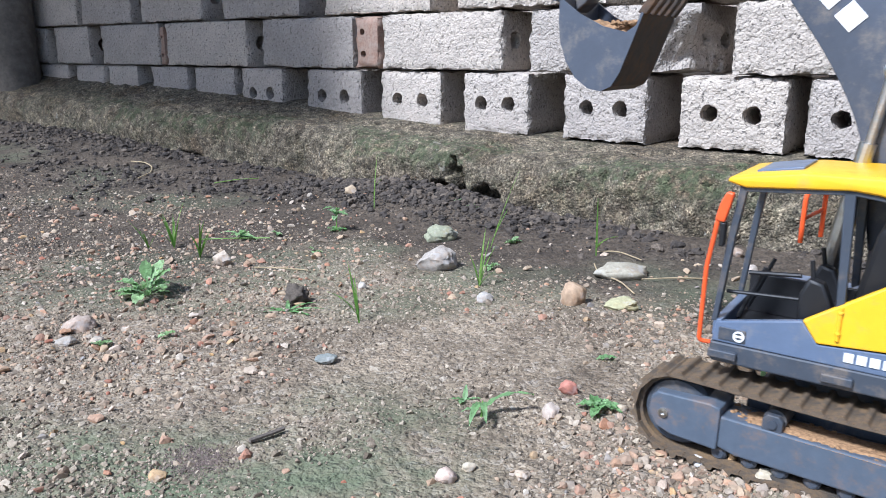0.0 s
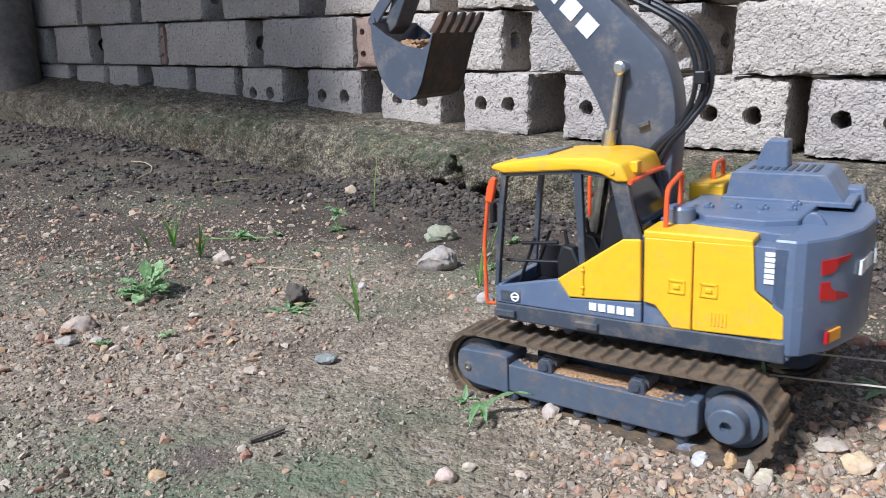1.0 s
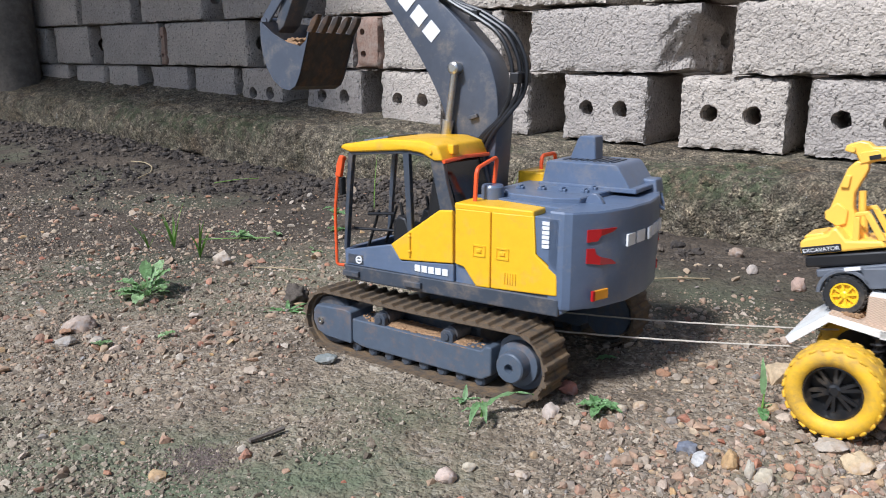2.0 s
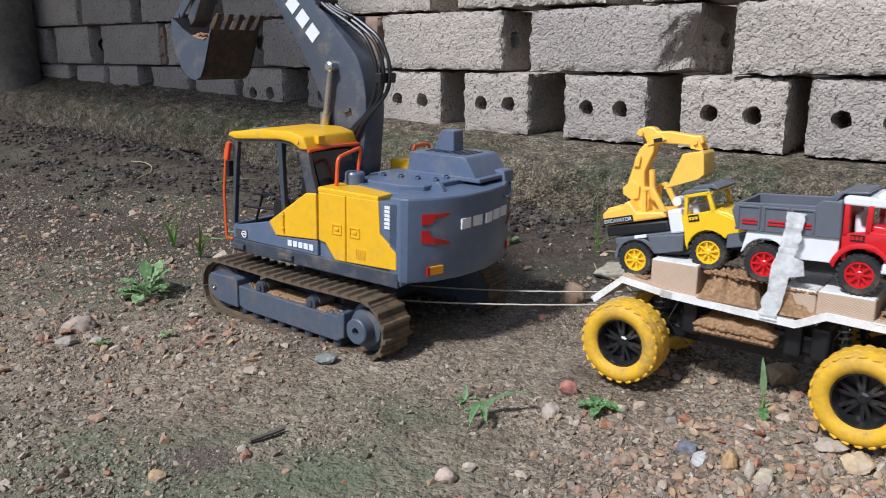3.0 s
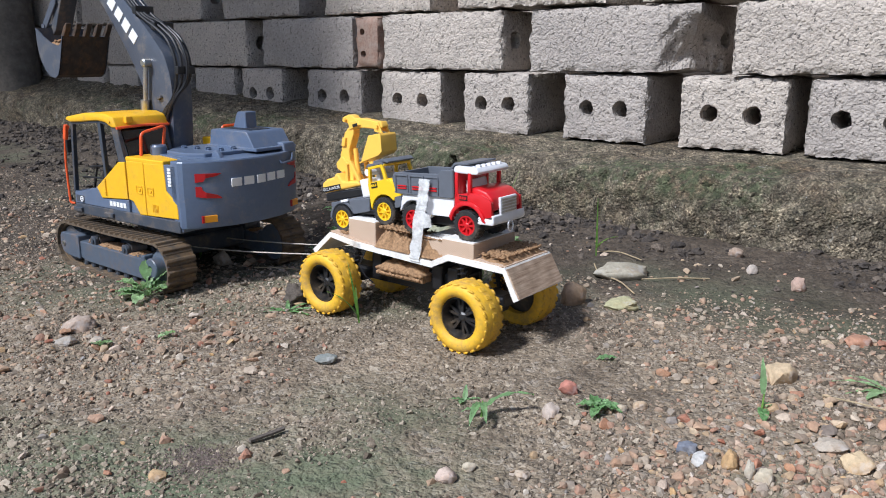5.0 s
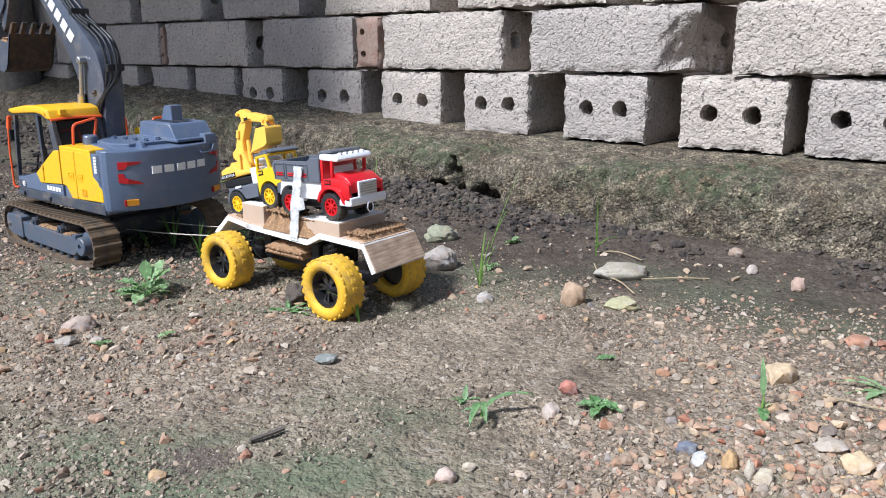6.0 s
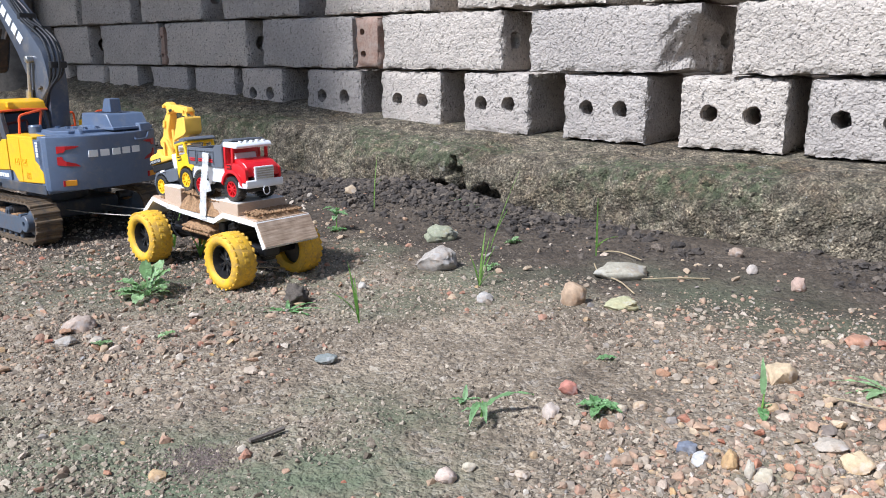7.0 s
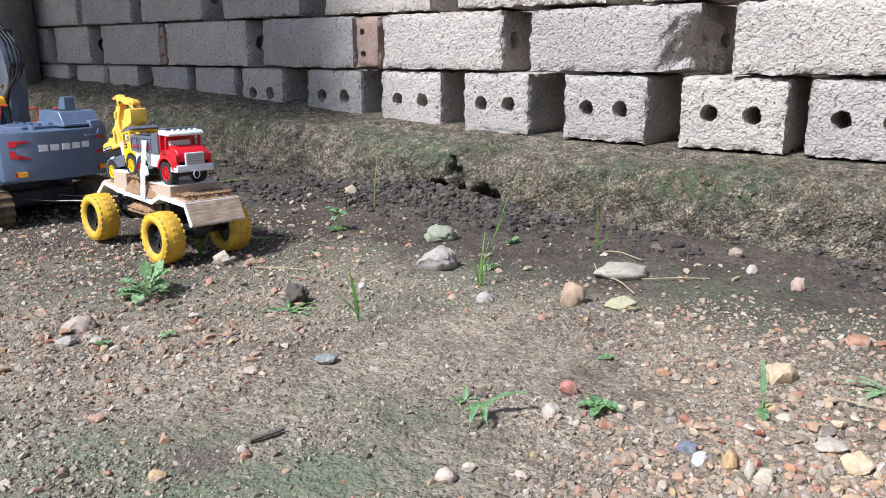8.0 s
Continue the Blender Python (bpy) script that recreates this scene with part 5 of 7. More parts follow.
    for x in (0.083, -0.083):
        for sg in (1, -1):
            m = Matrix.Translation((x, sg * 0.0460, 0.0336)) @ Matrix.Rotation(0 if sg > 0 else math.pi, 4, "Z")
            bm = bmesh.new()
            lathe(bm, [(R * 0.55, W * 0.26), (R * 0.58, W * 0.42), (R * 0.74, W * 0.50), (R * 0.88, W * 0.44), (R * 0.945, W * 0.30), (R * 0.95, 0), (R * 0.945, -W * 0.30), (R * 0.88, -W * 0.44), (R * 0.72, -W * 0.5), (R * 0.58, -W * 0.42)], 40, ring_shape=True)
            tyre = part("wheel", bm, TYRE_Y, trl, "knobbly yellow rubber wheel with a black rim", m=m, sharp=60)
            nk = 24
            for k in range(nk):
                a = 2 * math.pi * (k + 0.5) / nk
                for row, (yy, tw) in enumerate(((0.33, 0.30), (0.0, -0.1), (-0.33, -0.30))):
                    aa = a + (math.pi / nk if row == 1 else 0)
                    same_part("tread_lug", lug, tyre, Matrix.Rotation(-aa, 4, "Y") @ Matrix.Translation((R * (0.928 if row == 1 else 0.874), yy * W, 0)) @ Matrix.Rotation(tw, 4, "X") @ Matrix.Rotation(-0.40 * np.sign(yy), 4, "Z"))
            bm = bmesh.new()
            lathe(bm, [(R * 0.60, -W * 0.2), (R * 0.58, W * 0.34), (R * 0.53, W * 0.36), (R * 0.50, W * 0.24), (R * 0.46, -W * 0.05), (0, -W * 0.05)], 32)
            lathe(bm, [(R * 0.15, -W * 0.1), (R * 0.15, W * 0.16), (R * 0.09, W * 0.20), (0, W * 0.20)], 6)
            for k in range(6):
                for d in (-0.16, 0.16):
                    bmesh.ops.create_cube(bm, size=1, matrix=Matrix.Rotation(2 * math.pi * k / 6 + d, 4, "Y") @ Matrix.Translation((R * 0.34, W * 0.09, 0)) @ Matrix.Rotation(-0.12, 4, "Z") @ Matrix.Diagonal((R * 0.44, W * 0.10, R * 0.07, 1)))
            part("rim", bm, GLOSS, tyre, "black spoked rim")
            movers.append((tyre, R, sg))
    return trl, movers


def build_dump_truck():
    t = empty("toy_dump_truck", "red and white toy dump truck with a grey tipper", "toy truck", "small trucks on the trailer")
    h = 0.0235
    bm = bmesh.new()
    box(bm, (-0.044, -0.016, 0.010), (0.046, 0.016, 0.020), 0.002)
    part("chassis", bm, BLACK, t)
    bm = bmesh.new()
    for s in (1, -1):
        a, b = sorted((s * 0.014, s * (h - 0.0005)))
        arch = [(-0.0305 + 0.0160 * math.cos(math.radians(k)), 0.0155 + 0.0160 * math.sin(math.radians(k))) for k in range(160, -1, -20)]
        prism(bm, [(-0.047, 0.020)] + arch + [(-0.010, 0.0195), (0.0150, 0.0195), (0.0165, 0.037), (-0.043, 0.0365)], 1, a, b, 0.0008)
    box(bm, (-0.042, -h + 0.002, 0.030), (0.016, h - 0.002, 0.0365), 0.001)
    part("side_skirt", bm, TOY_WHITE, t, "white lower side panel")
    # tipper
    bm = bmesh.new()
    w2 = 0.0245
    prism(bm, [(-0.0515, 0.0365), (0.0160, 0.0365), (0.0160, 0.0390), (-0.0515, 0.0390)], 1, -w2, w2, 0.0006)
    for s in (1, -1):
        a, b = sorted((s * (w2 - 0.002), s * (w2 + 0.0005)))
        prism(bm, [(-0.0490, 0.0365), (0.0165, 0.0365), (0.0165, 0.0610), (0.0050, 0.0610), (0.0000, 0.0570), (-0.0500, 0.0562), (-0.0535, 0.0500)], 1, a, b, 0.0006)
    prism(bm, [(0.0140, 0.037), (0.0170, 0.037), (0.0170, 0.062), (0.0140, 0.062)], 1, -w2, w2, 0.0006)
    prism(bm, [(-0.0500, 0.037), (-0.0540, 0.0500), (-0.0515, 0.0555), (-0.0490, 0.0555), (-0.0480, 0.037)], 1, -w2, w2, 0.0006)
    prism(bm, [(0.0120, 0.0600), (0.0160, 0.0655), (0.0310, 0.0662), (0.0312, 0.0678), (0.0150, 0.0672), (0.0100, 0.0620)], 1, -w2 + 0.004, w2 - 0.004, 0.0005)
    tip = part("tipper", bm, TOY_GREY, t, "dark grey tipper body")
    for s in (1, -1):
        y0, y1 = sorted((s * (w2 + 0.0004), s * (w2 + 0.0014)))
        for xa, xb in ((-0.0495, -0.034), (-0.032, -0.0155), (-0.0135, 0.001)):
            bm = bmesh.new()
            box(bm, (xa, y0, 0.0530), (xb, y1, 0.0545), 0.0003)
            box(bm, (xa, y0, 0.0385), (xa + 0.0012, y1, 0.0535), 0.0003)
            box(bm, (xb - 0.0012, y0, 0.0385), (xb, y1, 0.0535), 0.0003)
            part("panel_rib", bm, TOY_GREY, tip)
            bm = bmesh.new()
            for z in (0.0415, 0.0437):
                box(bm, (xa + 0.003, y0, z), (xb - 0.002, y1 - 0.0003 * s * (1 if s > 0 else 0), z + 0.0011))
            part("stripe", bm, TOY_RED, tip, "dark red printed stripe")
    # cab
    bm = bmesh.new()
    for s in (1, -1):
        a, b = sorted((s * (h - 0.003), s * h))
        arch = [(0.0305 + 0.0168 * math.cos(math.radians(k)), 0.0145 + 0.0175 * math.sin(math.radians(k))) for k in range(0, 161, 20)]
        prism(bm, [(0.0175, 0.0225), (0.0175, 0.0400), (0.0330, 0.0425), (0.0450, 0.0415), (0.0555, 0.0360), (0.0560, 0.0230)] + [(0.0475, 0.0215)] + arch[1:-1], 1, a, b, 0.0006)
        prism(bm, [(0.0175, 0.038), (0.0208, 0.038), (0.0212, 0.0595), (0.0178, 0.0595)], 1, a, b, 0.0005)
        prism(bm, [(0.0305, 0.040), (0.0340, 0.040), (0.0350, 0.0595), (0.0318, 0.0595)], 1, a, b, 0.0005)
        arch2 = [(0.0305 + r * math.cos(math.radians(k)), 0.0145 + r * 1.02 * math.sin(math.radians(k))) for r, ks in ((0.0200, range(8, 173, 12)), (0.0165, range(172, 7, -12))) for k in ks]
        y0, y1 = sorted((s * (h - 0.006), s * (h + 0.0018)))
        prism(bm, arch2, 1, y0, y1, 0.0006)
    box(bm, (0.0175, -h + 0.001, 0.022), (0.0205, h - 0.001, 0.058), 0.0005)
    prism(bm, [(0.0310, 0.0400), (0.0318, 0.0470), (0.0400, 0.0464), (0.0485, 0.0438), (0.0548, 0.0385), (0.0565, 0.0280), (0.031, 0.0280)], 1, -h + 0.0028, h - 0.0028, 0.0020, 3)
    cab = part("cab", bm, TOY_RED, t, "glossy red cab and bonnet", sharp=40)
    bm = bmesh.new()
    prism(bm, [(0.0168, 0.0590), (0.0415, 0.0580), (0.0432, 0.0605), (0.0405, 0.0640), (0.0190, 0.0652), (0.0168, 0.0635)], 1, -h, h, 0.0012)
    for k in range(5):
        box(bm, (0.0355, -0.0165 + 0.0075 * k, 0.0635), (0.0400, -0.0135 + 0.0075 * k, 0.0662), 0.0008)
    part("roof", bm, TOY_WHITE, cab, "white cab roof with marker lights")
    bm = bmesh.new()
    prism(bm, [(0.023, 0.036), (0.031, 0.036), (0.031, 0.041), (0.027, 0.043), (0.0255, 0.052), (0.0225, 0.052)], 1, -0.014, 0.014, 0.0012)
    part("seat", bm, TOY_WHITE, cab, "white moulded seat")
    bm = bmesh.new()
    prism(bm, [(0.0415, 0.0160), (0.0575, 0.0160), (0.0588, 0.0185), (0.0584, 0.0245), (0.0560, 0.0250), (0.0560, 0.0205), (0.0425, 0.0230)], 1, -h - 0.001, h + 0.001, 0.0012)
    part("bumper", bm, TOY_WHITE, t, "white front bumper")
    bm = bmesh.new()
    box(bm, (0.0555, -0.0125, 0.0240), (0.0580, 0.0125, 0.0390), 0.0008)
    gr = part("radiator_grille", bm, TOY_WHITE, t, "white slatted radiator grille")
    for k in range(5):
        part("slat", box(bmesh.new(), (0.0578, -0.0110, 0.0255 + 0.0026 * k), (0.0588, 0.0110, 0.0270 + 0.0026 * k), 0.0003), CHROME, gr)
    part("door_plate", box(bmesh.new(), (0.0225, -h - 0.0004, 0.0355), (0.0310, -h + 0.0005, 0.0400)), BLACK, cab, "black printed door plate")
    white_blocks(cab, [(0.0240 + 0.0025 * k, -h - 0.0005, 0.0378) for k in range(3)], (0.0009, 0, 0), (0, 0, 0.0012), (0, -1, 0), TOY_RED, "lettering", 0.0003)
    bm = bmesh.new()
    ring = [(0.0595, 0.004 * math.cos(a), 0.0130 + 0.005 * math.sin(a)) for a in np.linspace(0, 2 * math.pi, 20)]
    tube(bm, ring, 0.0006, 6)
    part("pull_loop", bm, TOY_WHITE, t)
    for x in (0.0295, -0.0305):
        for s in (1, -1):
            truck_wheel("wheel", t, Matrix.Translation((x, s * 0.0190, 0.0138)) @ Matrix.Rotation(0 if s > 0 else math.pi, 4, "Z"), 0.0138, 0.0110, TOY_RED, TYRE_B, "black tyre on a red rim")
    return t


def build_digger_truck():
    t = empty("toy_digger_truck", "yellow toy truck carrying an excavator arm, on the trailer", "toy truck", "small trucks on the trailer")
    h = 0.0205
    bm = bmesh.new()
    box(bm, (-0.042, -0.013, 0.012), (0.050, 0.013, 0.021), 0.002)
    part("chassis", bm, BLACK, t)
    bm = bmesh.new()
    for s in (1, -1):
        y0, y1 = sorted((s * 0.008, s * h))
        arch = [(-0.029 + r * math.cos(math.radians(k)), 0.0140 + r * math.sin(math.radians(k))) for r, ks in ((0.0180, range(20, 171, 15)), (0.0152, range(170, 19, -15))) for k in ks]
        prism(bm, arch, 1, y0, y1, 0.0006)
        prism(bm, [(-0.013, 0.0165), (0.0100, 0.0165), (0.0130, 0.0290), (-0.0155, 0.0310), (-0.016, 0.022)], 1, y0, y1, 0.0008)
        prism(bm, [(0.0420, 0.0150), (0.0560, 0.0150), (0.0585, 0.0200), (0.0580, 0.0265), (0.0455, 0.0265)], 1, y0, y1, 0.001)
    box(bm, (-0.045, -h + 0.003, 0.0265), (0.012, h - 0.003, 0.0320), 0.001)
    box(bm, (0.052, -h, 0.0165), (0.059, h, 0.0250), 0.0015)
    part("mudguard", bm, TOY_GREY, t, "grey mudguards and running board")
    part("marker_strip", box(bmesh.new(), (-0.0265, -h - 0.0006, 0.0300), (-0.0165, -h + 0.001, 0.0325), 0.0003), TOY_WHITE, t, "white strip on the mudguard")
    bm = bmesh.new()
    for s in (1, -1):
        y0, y1 = sorted((s * (h - 0.003), s * h))
        arch = [(0.029 + 0.0160 * math.cos(math.radians(k)), 0.0140 + 0.0160 * math.sin(math.radians(k))) for k in range(30, 171, 20)]
        prism(bm, [(0.0125, 0.0230), (0.0150, 0.0430), (0.0380, 0.0440), (0.0570, 0.0320), (0.0585, 0.0255), (0.0455, 0.0250)] + arch, 1, y0, y1, 0.0006)
        prism(bm, [(0.0150, 0.042), (0.0180, 0.042), (0.0215, 0.0575), (0.0185, 0.0575)], 1, y0, y1, 0.0005)
        prism(bm, [(0.0360, 0.042), (0.0395, 0.042), (0.0375, 0.0575), (0.0345, 0.0575)], 1, y0, y1, 0.0005)
        prism(bm, [(0.0180, 0.0555), (0.0375, 0.0555), (0.0372, 0.0580), (0.0185, 0.0580)], 1, y0, y1, 0.0004)
    prism(bm, [(0.0370, 0.0380), (0.0375, 0.0445), (0.0470, 0.0410), (0.0575, 0.0330), (0.0590, 0.0250), (0.036, 0.0250)], 1, -h + 0.0025, h - 0.0025, 0.0016)
    box(bm, (0.0130, -h + 0.001, 0.0230), (0.0155, h - 0.001, 0.0430), 0.0005)
    box(bm, (0.0365, -h + 0.001, 0.0555), (0.0390, h - 0.001, 0.0578), 0.0004)
    cab = part("cab", bm, TOY_YELLOW, t, "bright yellow open cab")
    bm = bmesh.new()
    prism(bm, [(0.0165, 0.0575), (0.0345, 0.0580), (0.0390, 0.0570), (0.0370, 0.0600), (0.0190, 0.0610), (0.0160, 0.0590)], 1, -h, h, 0.0008)
    part("roof", bm, TOY_GREY, cab, "grey cab roof")
    bm = bmesh.new()
    prism(bm, [(0.0250, 0.0605), (0.0385, 0.0598), (0.0430, 0.0575), (0.0438, 0.0590), (0.0400, 0.0625), (0.0255, 0.0630)], 1, -h + 0.002, h - 0.001, 0.0005)
    part("sun_visor", bm, TOY_GREY, cab)
    bm = bmesh.new()
    box(bm, (0.0020, -h + 0.002, 0.0300), (0.0130, h - 0.001, 0.0480), 0.0015)
    lathe(bm, [(0.0035, -0.012), (0.0035, h - 0.002)], 14, at=(0.0085, 0, 0.0535))
    box(bm, (0.018, -0.012, 0.040), (0.024, 0.012, 0.050), 0.002)
    part("cab_back", bm, TOY_WHITE, t, "white equipment box behind the cab")
    part("door_plate", box(bmesh.new(), (0.0185, -h - 0.0004, 0.0375), (0.0265, -h + 0.0005, 0.0425)), BLACK, cab, "black printed door plate")
    white_blocks(cab, [(0.0200 + 0.0024 * k, -h - 0.0005, 0.0400) for k in range(3)], (0.0008, 0, 0), (0, 0, 0.0011), (0, -1, 0), TOY_YELLOW, "lettering", 0.0003)
    # slewing digger on the back
    bm = bmesh.new()
    prism(bm, [(-0.052, 0.0335), (-0.051, 0.0420), (0.000, 0.0405), (0.001, 0.0320)], 1, -0.016, 0.016, 0.0015)
    part("turntable", bm, BLACK, t, "black turntable base")
    bm = bmesh.new()
    prism(bm, [(-0.0535, 0.0425), (-0.0530, 0.0520), (-0.0490, 0.0545), (-0.0345, 0.0555), (-0.0320, 0.0590), (-0.0280, 0.0595), (-0.0230, 0.0500), (-0.0020, 0.0475), (0.0000, 0.0425)], 1, -0.0165, 0.0165, 0.0018)
    prism(bm, [(-0.0510, 0.0540), (-0.0495, 0.0560), (-0.0380, 0.0565), (-0.0370, 0.0545)], 1, -0.0120, 0.0120, 0.0008)
    dig = part("digger_body", bm, ARM_YELLOW, t, "orange-yellow digger body")
    for s in (1, -1):
        y0, y1 = sorted((s * 0.0120, s * 0.0155))
        bm = bmesh.new()
        prism(bm, [(-0.0210, 0.0465), (-0.0165, 0.0650), (-0.0130, 0.0650), (-0.0165, 0.0465)], 1, y0, y1, 0.0006)
        prism(bm, [(-0.0165, 0.0650), (-0.0155, 0.0678), (-0.0075, 0.0678), (-0.0065, 0.0655), (-0.0130, 0.0650)], 1, y0, y1, 0.0006)
        prism(bm, [(-0.0105, 0.0660), (-0.0065, 0.0660), (0.0000, 0.0470), (-0.0045, 0.0470)], 1, y0, y1, 0.0006)
        part("cab_frame", bm, ARM_YELLOW, dig, "orange-yellow open side frame")
    part("decal", box(bmesh.new(), (-0.0525, -0.0170, 0.0432), (-0.0270, -0.0160, 0.0485), 0.0003), BLACK, dig, "black decal with white capital letters")
    word = bpy.data.curves.new("lettering", "FONT")
    word.body, word.size, word.align_x, word.extrude = "EXCAVATOR", 0.0040, "CENTER", 0.0001
    ob = new("lettering", word)
    me = bpy.data.meshes.new_from_object(ob)
    bpy.data.objects.remove(ob)
    me.transform(Matrix.Translation((-0.0398, -0.0172, 0.0445)) @ Matrix.Rotation(math.pi / 2, 4, "X"))
    me.materials.clear()
    me.materials.append(WHITE)
    ob = new("lettering", me)
    ob.parent = dig
    bm = bmesh.new()
    prism(bm, [(-0.0270, 0.0440), (-0.0310, 0.0560), (-0.0345, 0.0655), (-0.0345, 0.0690), (-0.0280, 0.0805), (-0.0180, 0.0970), (-0.0120, 0.1010), (-0.0050, 0.0985), (-0.0060, 0.0935), (-0.0165, 0.0795), (-0.0185, 0.0690), (-0.0150, 0.0560), (-0.0110, 0.0440)], 1, -0.0050, 0.0050, 0.0012)
    for s in (1, -1):
        y0, y1 = sorted((s * 0.0048, s * 0.0072))
        prism(bm, [(-0.0365, 0.0650), (-0.0360, 0.0700), (-0.0270, 0.0750), (-0.0215, 0.0690), (-0.0240, 0.0600), (-0.0300, 0.0590)], 1, y0, y1, 0.0007)
        prism(bm, [(-0.0240, 0.0850), (-0.0200, 0.0930), (-0.0160, 0.0920), (-0.0190, 0.0840)], 1, y0, y1, 0.0006)
    boom = part("boom", bm, ARM_YELLOW, dig, "orange-yellow moulded boom")
    bm = bmesh.new()
    tube(bm, [(-0.0150, 0.0, 0.0520), (-0.0140, 0.0, 0.0680), (-0.0120, 0.0, 0.0800)], 0.0024, 10)
    part("ram", bm, ARM_YELLOW, boom, "orange-yellow moulded ram")
    bm = bmesh.new()
    prism(bm, [(-0.0185, 0.1090), (-0.0165, 0.1125), (-0.0080, 0.1135), (-0.0030, 0.1115), (-0.0005, 0.1080), (0.0080, 0.1065), (0.0270, 0.0995), (0.0325, 0.0985), (0.0335, 0.0930), (0.0285, 0.0915), (0.0240, 0.0925), (0.0020, 0.0985), (-0.0100, 0.0970), (-0.0115, 0.1050)], 1, -0.0045, 0.0045, 0.0010)
    for s in (1, -1):
        y0, y1 = sorted((s * 0.0043, s * 0.0060))
        prism(bm, [(-0.0100, 0.0985), (-0.0085, 0.1060), (0.0020, 0.1060), (0.0060, 0.1005)], 1, y0, y1, 0.0005)
        prism(bm, [(0.0230, 0.0905), (0.0240, 0.0985), (0.0300, 0.0985), (0.0325, 0.0870)], 1, y0, y1, 0.0005)
    lathe(bm, [(0.0018, -0.008), (0.0018, 0.008)], 10, at=(0.0280, 0, 0.0945))
    lathe(bm, [(0.0018, -0.0075), (0.0018, 0.0075)], 10, at=(-0.0130, 0, 0.1090))
    arm = part("arm", bm, ARM_YELLOW, dig, "orange-yellow moulded arm")
    bm = bmesh.new()
    side = [(0.0185, 0.0875), (0.0335, 0.0870), (0.0345, 0.0850), (0.0320, 0.0700), (0.0270, 0.0672), (0.0018, 0.0645)]
    for s in (1, -1):
        y0, y1 = sorted((s * 0.0098, s * 0.0112))
        prism(bm, side, 1, y0, y1, 0.0004)
    prism(bm, side[1:] + [(0.0028, 0.0656), (0.0266, 0.0684), (0.0308, 0.0707), (0.0331, 0.0848), (0.0326, 0.0860)], 1, -0.0110, 0.0110, 0.0003)
    prism(bm, [(0.0185, 0.0864), (0.0335, 0.0858), (0.0335, 0.0872), (0.0185, 0.0878)], 1, -0.0110, 0.0110, 0.0003)
    for k in range(4):
        box(bm, (-0.0012, -0.0098 + 0.0056 * k, 0.0640), (0.0030, -0.0068 + 0.0056 * k, 0.0655), 0.0003)
    part("bucket", bm, ARM_YELLOW, dig, "orange-yellow scoop bucket")
    part("decal", box(bmesh.new(), (-0.0040, -0.0064, 0.1000), (0.0030, -0.0056, 0.1030), 0.0002), BLACK, arm, "black decal with unreadable print")
    for x in (0.0290, -0.0290):
        for s in (1, -1):
            truck_wheel("wheel", t, Matrix.Translation((x, s * 0.0165, 0.0138)) @ Matrix.Rotation(0 if s > 0 else math.pi, 4, "Z"), 0.0138, 0.0105, TOY_YELLOW, TYRE_B, "black tyre on a yellow rim")
    return t


def build_rope(length):
    r = empty("tow_rope", "pale twisted string between the excavator and the trailer", "string", "tow strings")
    bm = bmesh.new()
    n = 60
    pts = [(length * k / n, 0.0001 * math.sin(k * 0.9), 0.0001 * math.cos(k * 1.3) - 0.004 * math.sin(math.pi * k / n)) for k in range(n + 1)]
    tube(bm, pts, 0.0007, 6)
    part("strand", bm, plain_material("pale_string", (0.52, 0.46, 0.38), 0.9, wear=0.3, grain=900), r)
    return r


ex, ex_movers = build_excavator()
trl, trl_movers = build_trailer()
dump = build_dump_truck()
digger = build_digger_truck()
ROPE_LEN = 0.30
ropes = [build_rope(ROPE_LEN), build_rope(ROPE_LEN)]


# ---- clay brick, post and an added overhead shade sheet at the far end ----
BRICK = plain_material("pale_red_clay", (0.33, 0.205, 0.15), 0.9, wear=0.3, dust=(0.36, 0.33, 0.29), dust_amount=0.4, grain=220)
me = mesh_of("brick", rough_block(0.066, 0.14, 0.104, 77, [(-0.010, 0.073, 0.0072), (-0.008, 0.029, 0.0072)], cell=0.0045, amp=0.0012, wear=0.009), BRICK, 60)
place_block(me, -0.1985, 0.2185, -0.004, name="brick", label="pale red clay brick with two small bores")
me = mesh_of("brick", rough_block(0.022, 0.14, 0.098, 78, [(0.000, 0.072, 0.0045), (0.000, 0.026, 0.0045)], cell=0.004, amp=0.0012, wear=0.005), BRICK, 60)
place_block(me, -0.934, 0.2185, -0.002, name="brick", label="pale red clay brick with two small bores")

POST = plain_material("weathered_post", (0.17, 0.145, 0.12), 0.85, wear=0.35, dust=(0.07, 0.06, 0.05), dust_amount=0.4, grain=40)
bm = bmesh.new()
prof = []
rings = 40
for k in range(rings + 1):
    z = 0.10 + 1.55 * k / rings
    prof.append((0.066 + 0.002 * noise.noise(Vector((0, 0, z * 6))), z))
lathe(bm, prof, 36, 2)
for v in bm.verts:
    v.co += Vector((noise.noise(v.co * 14), noise.noise(v.co * 14 + Vector((7, 0, 0))), 0)) * 0.003
post = tagged(new("post", mesh_of("post", bm, POST)), "weathered round grey-brown post standing on the ledge", "post", kind="structure")
post.matrix_world = Matrix.Translation(on_wall(-1.615, 0.075))

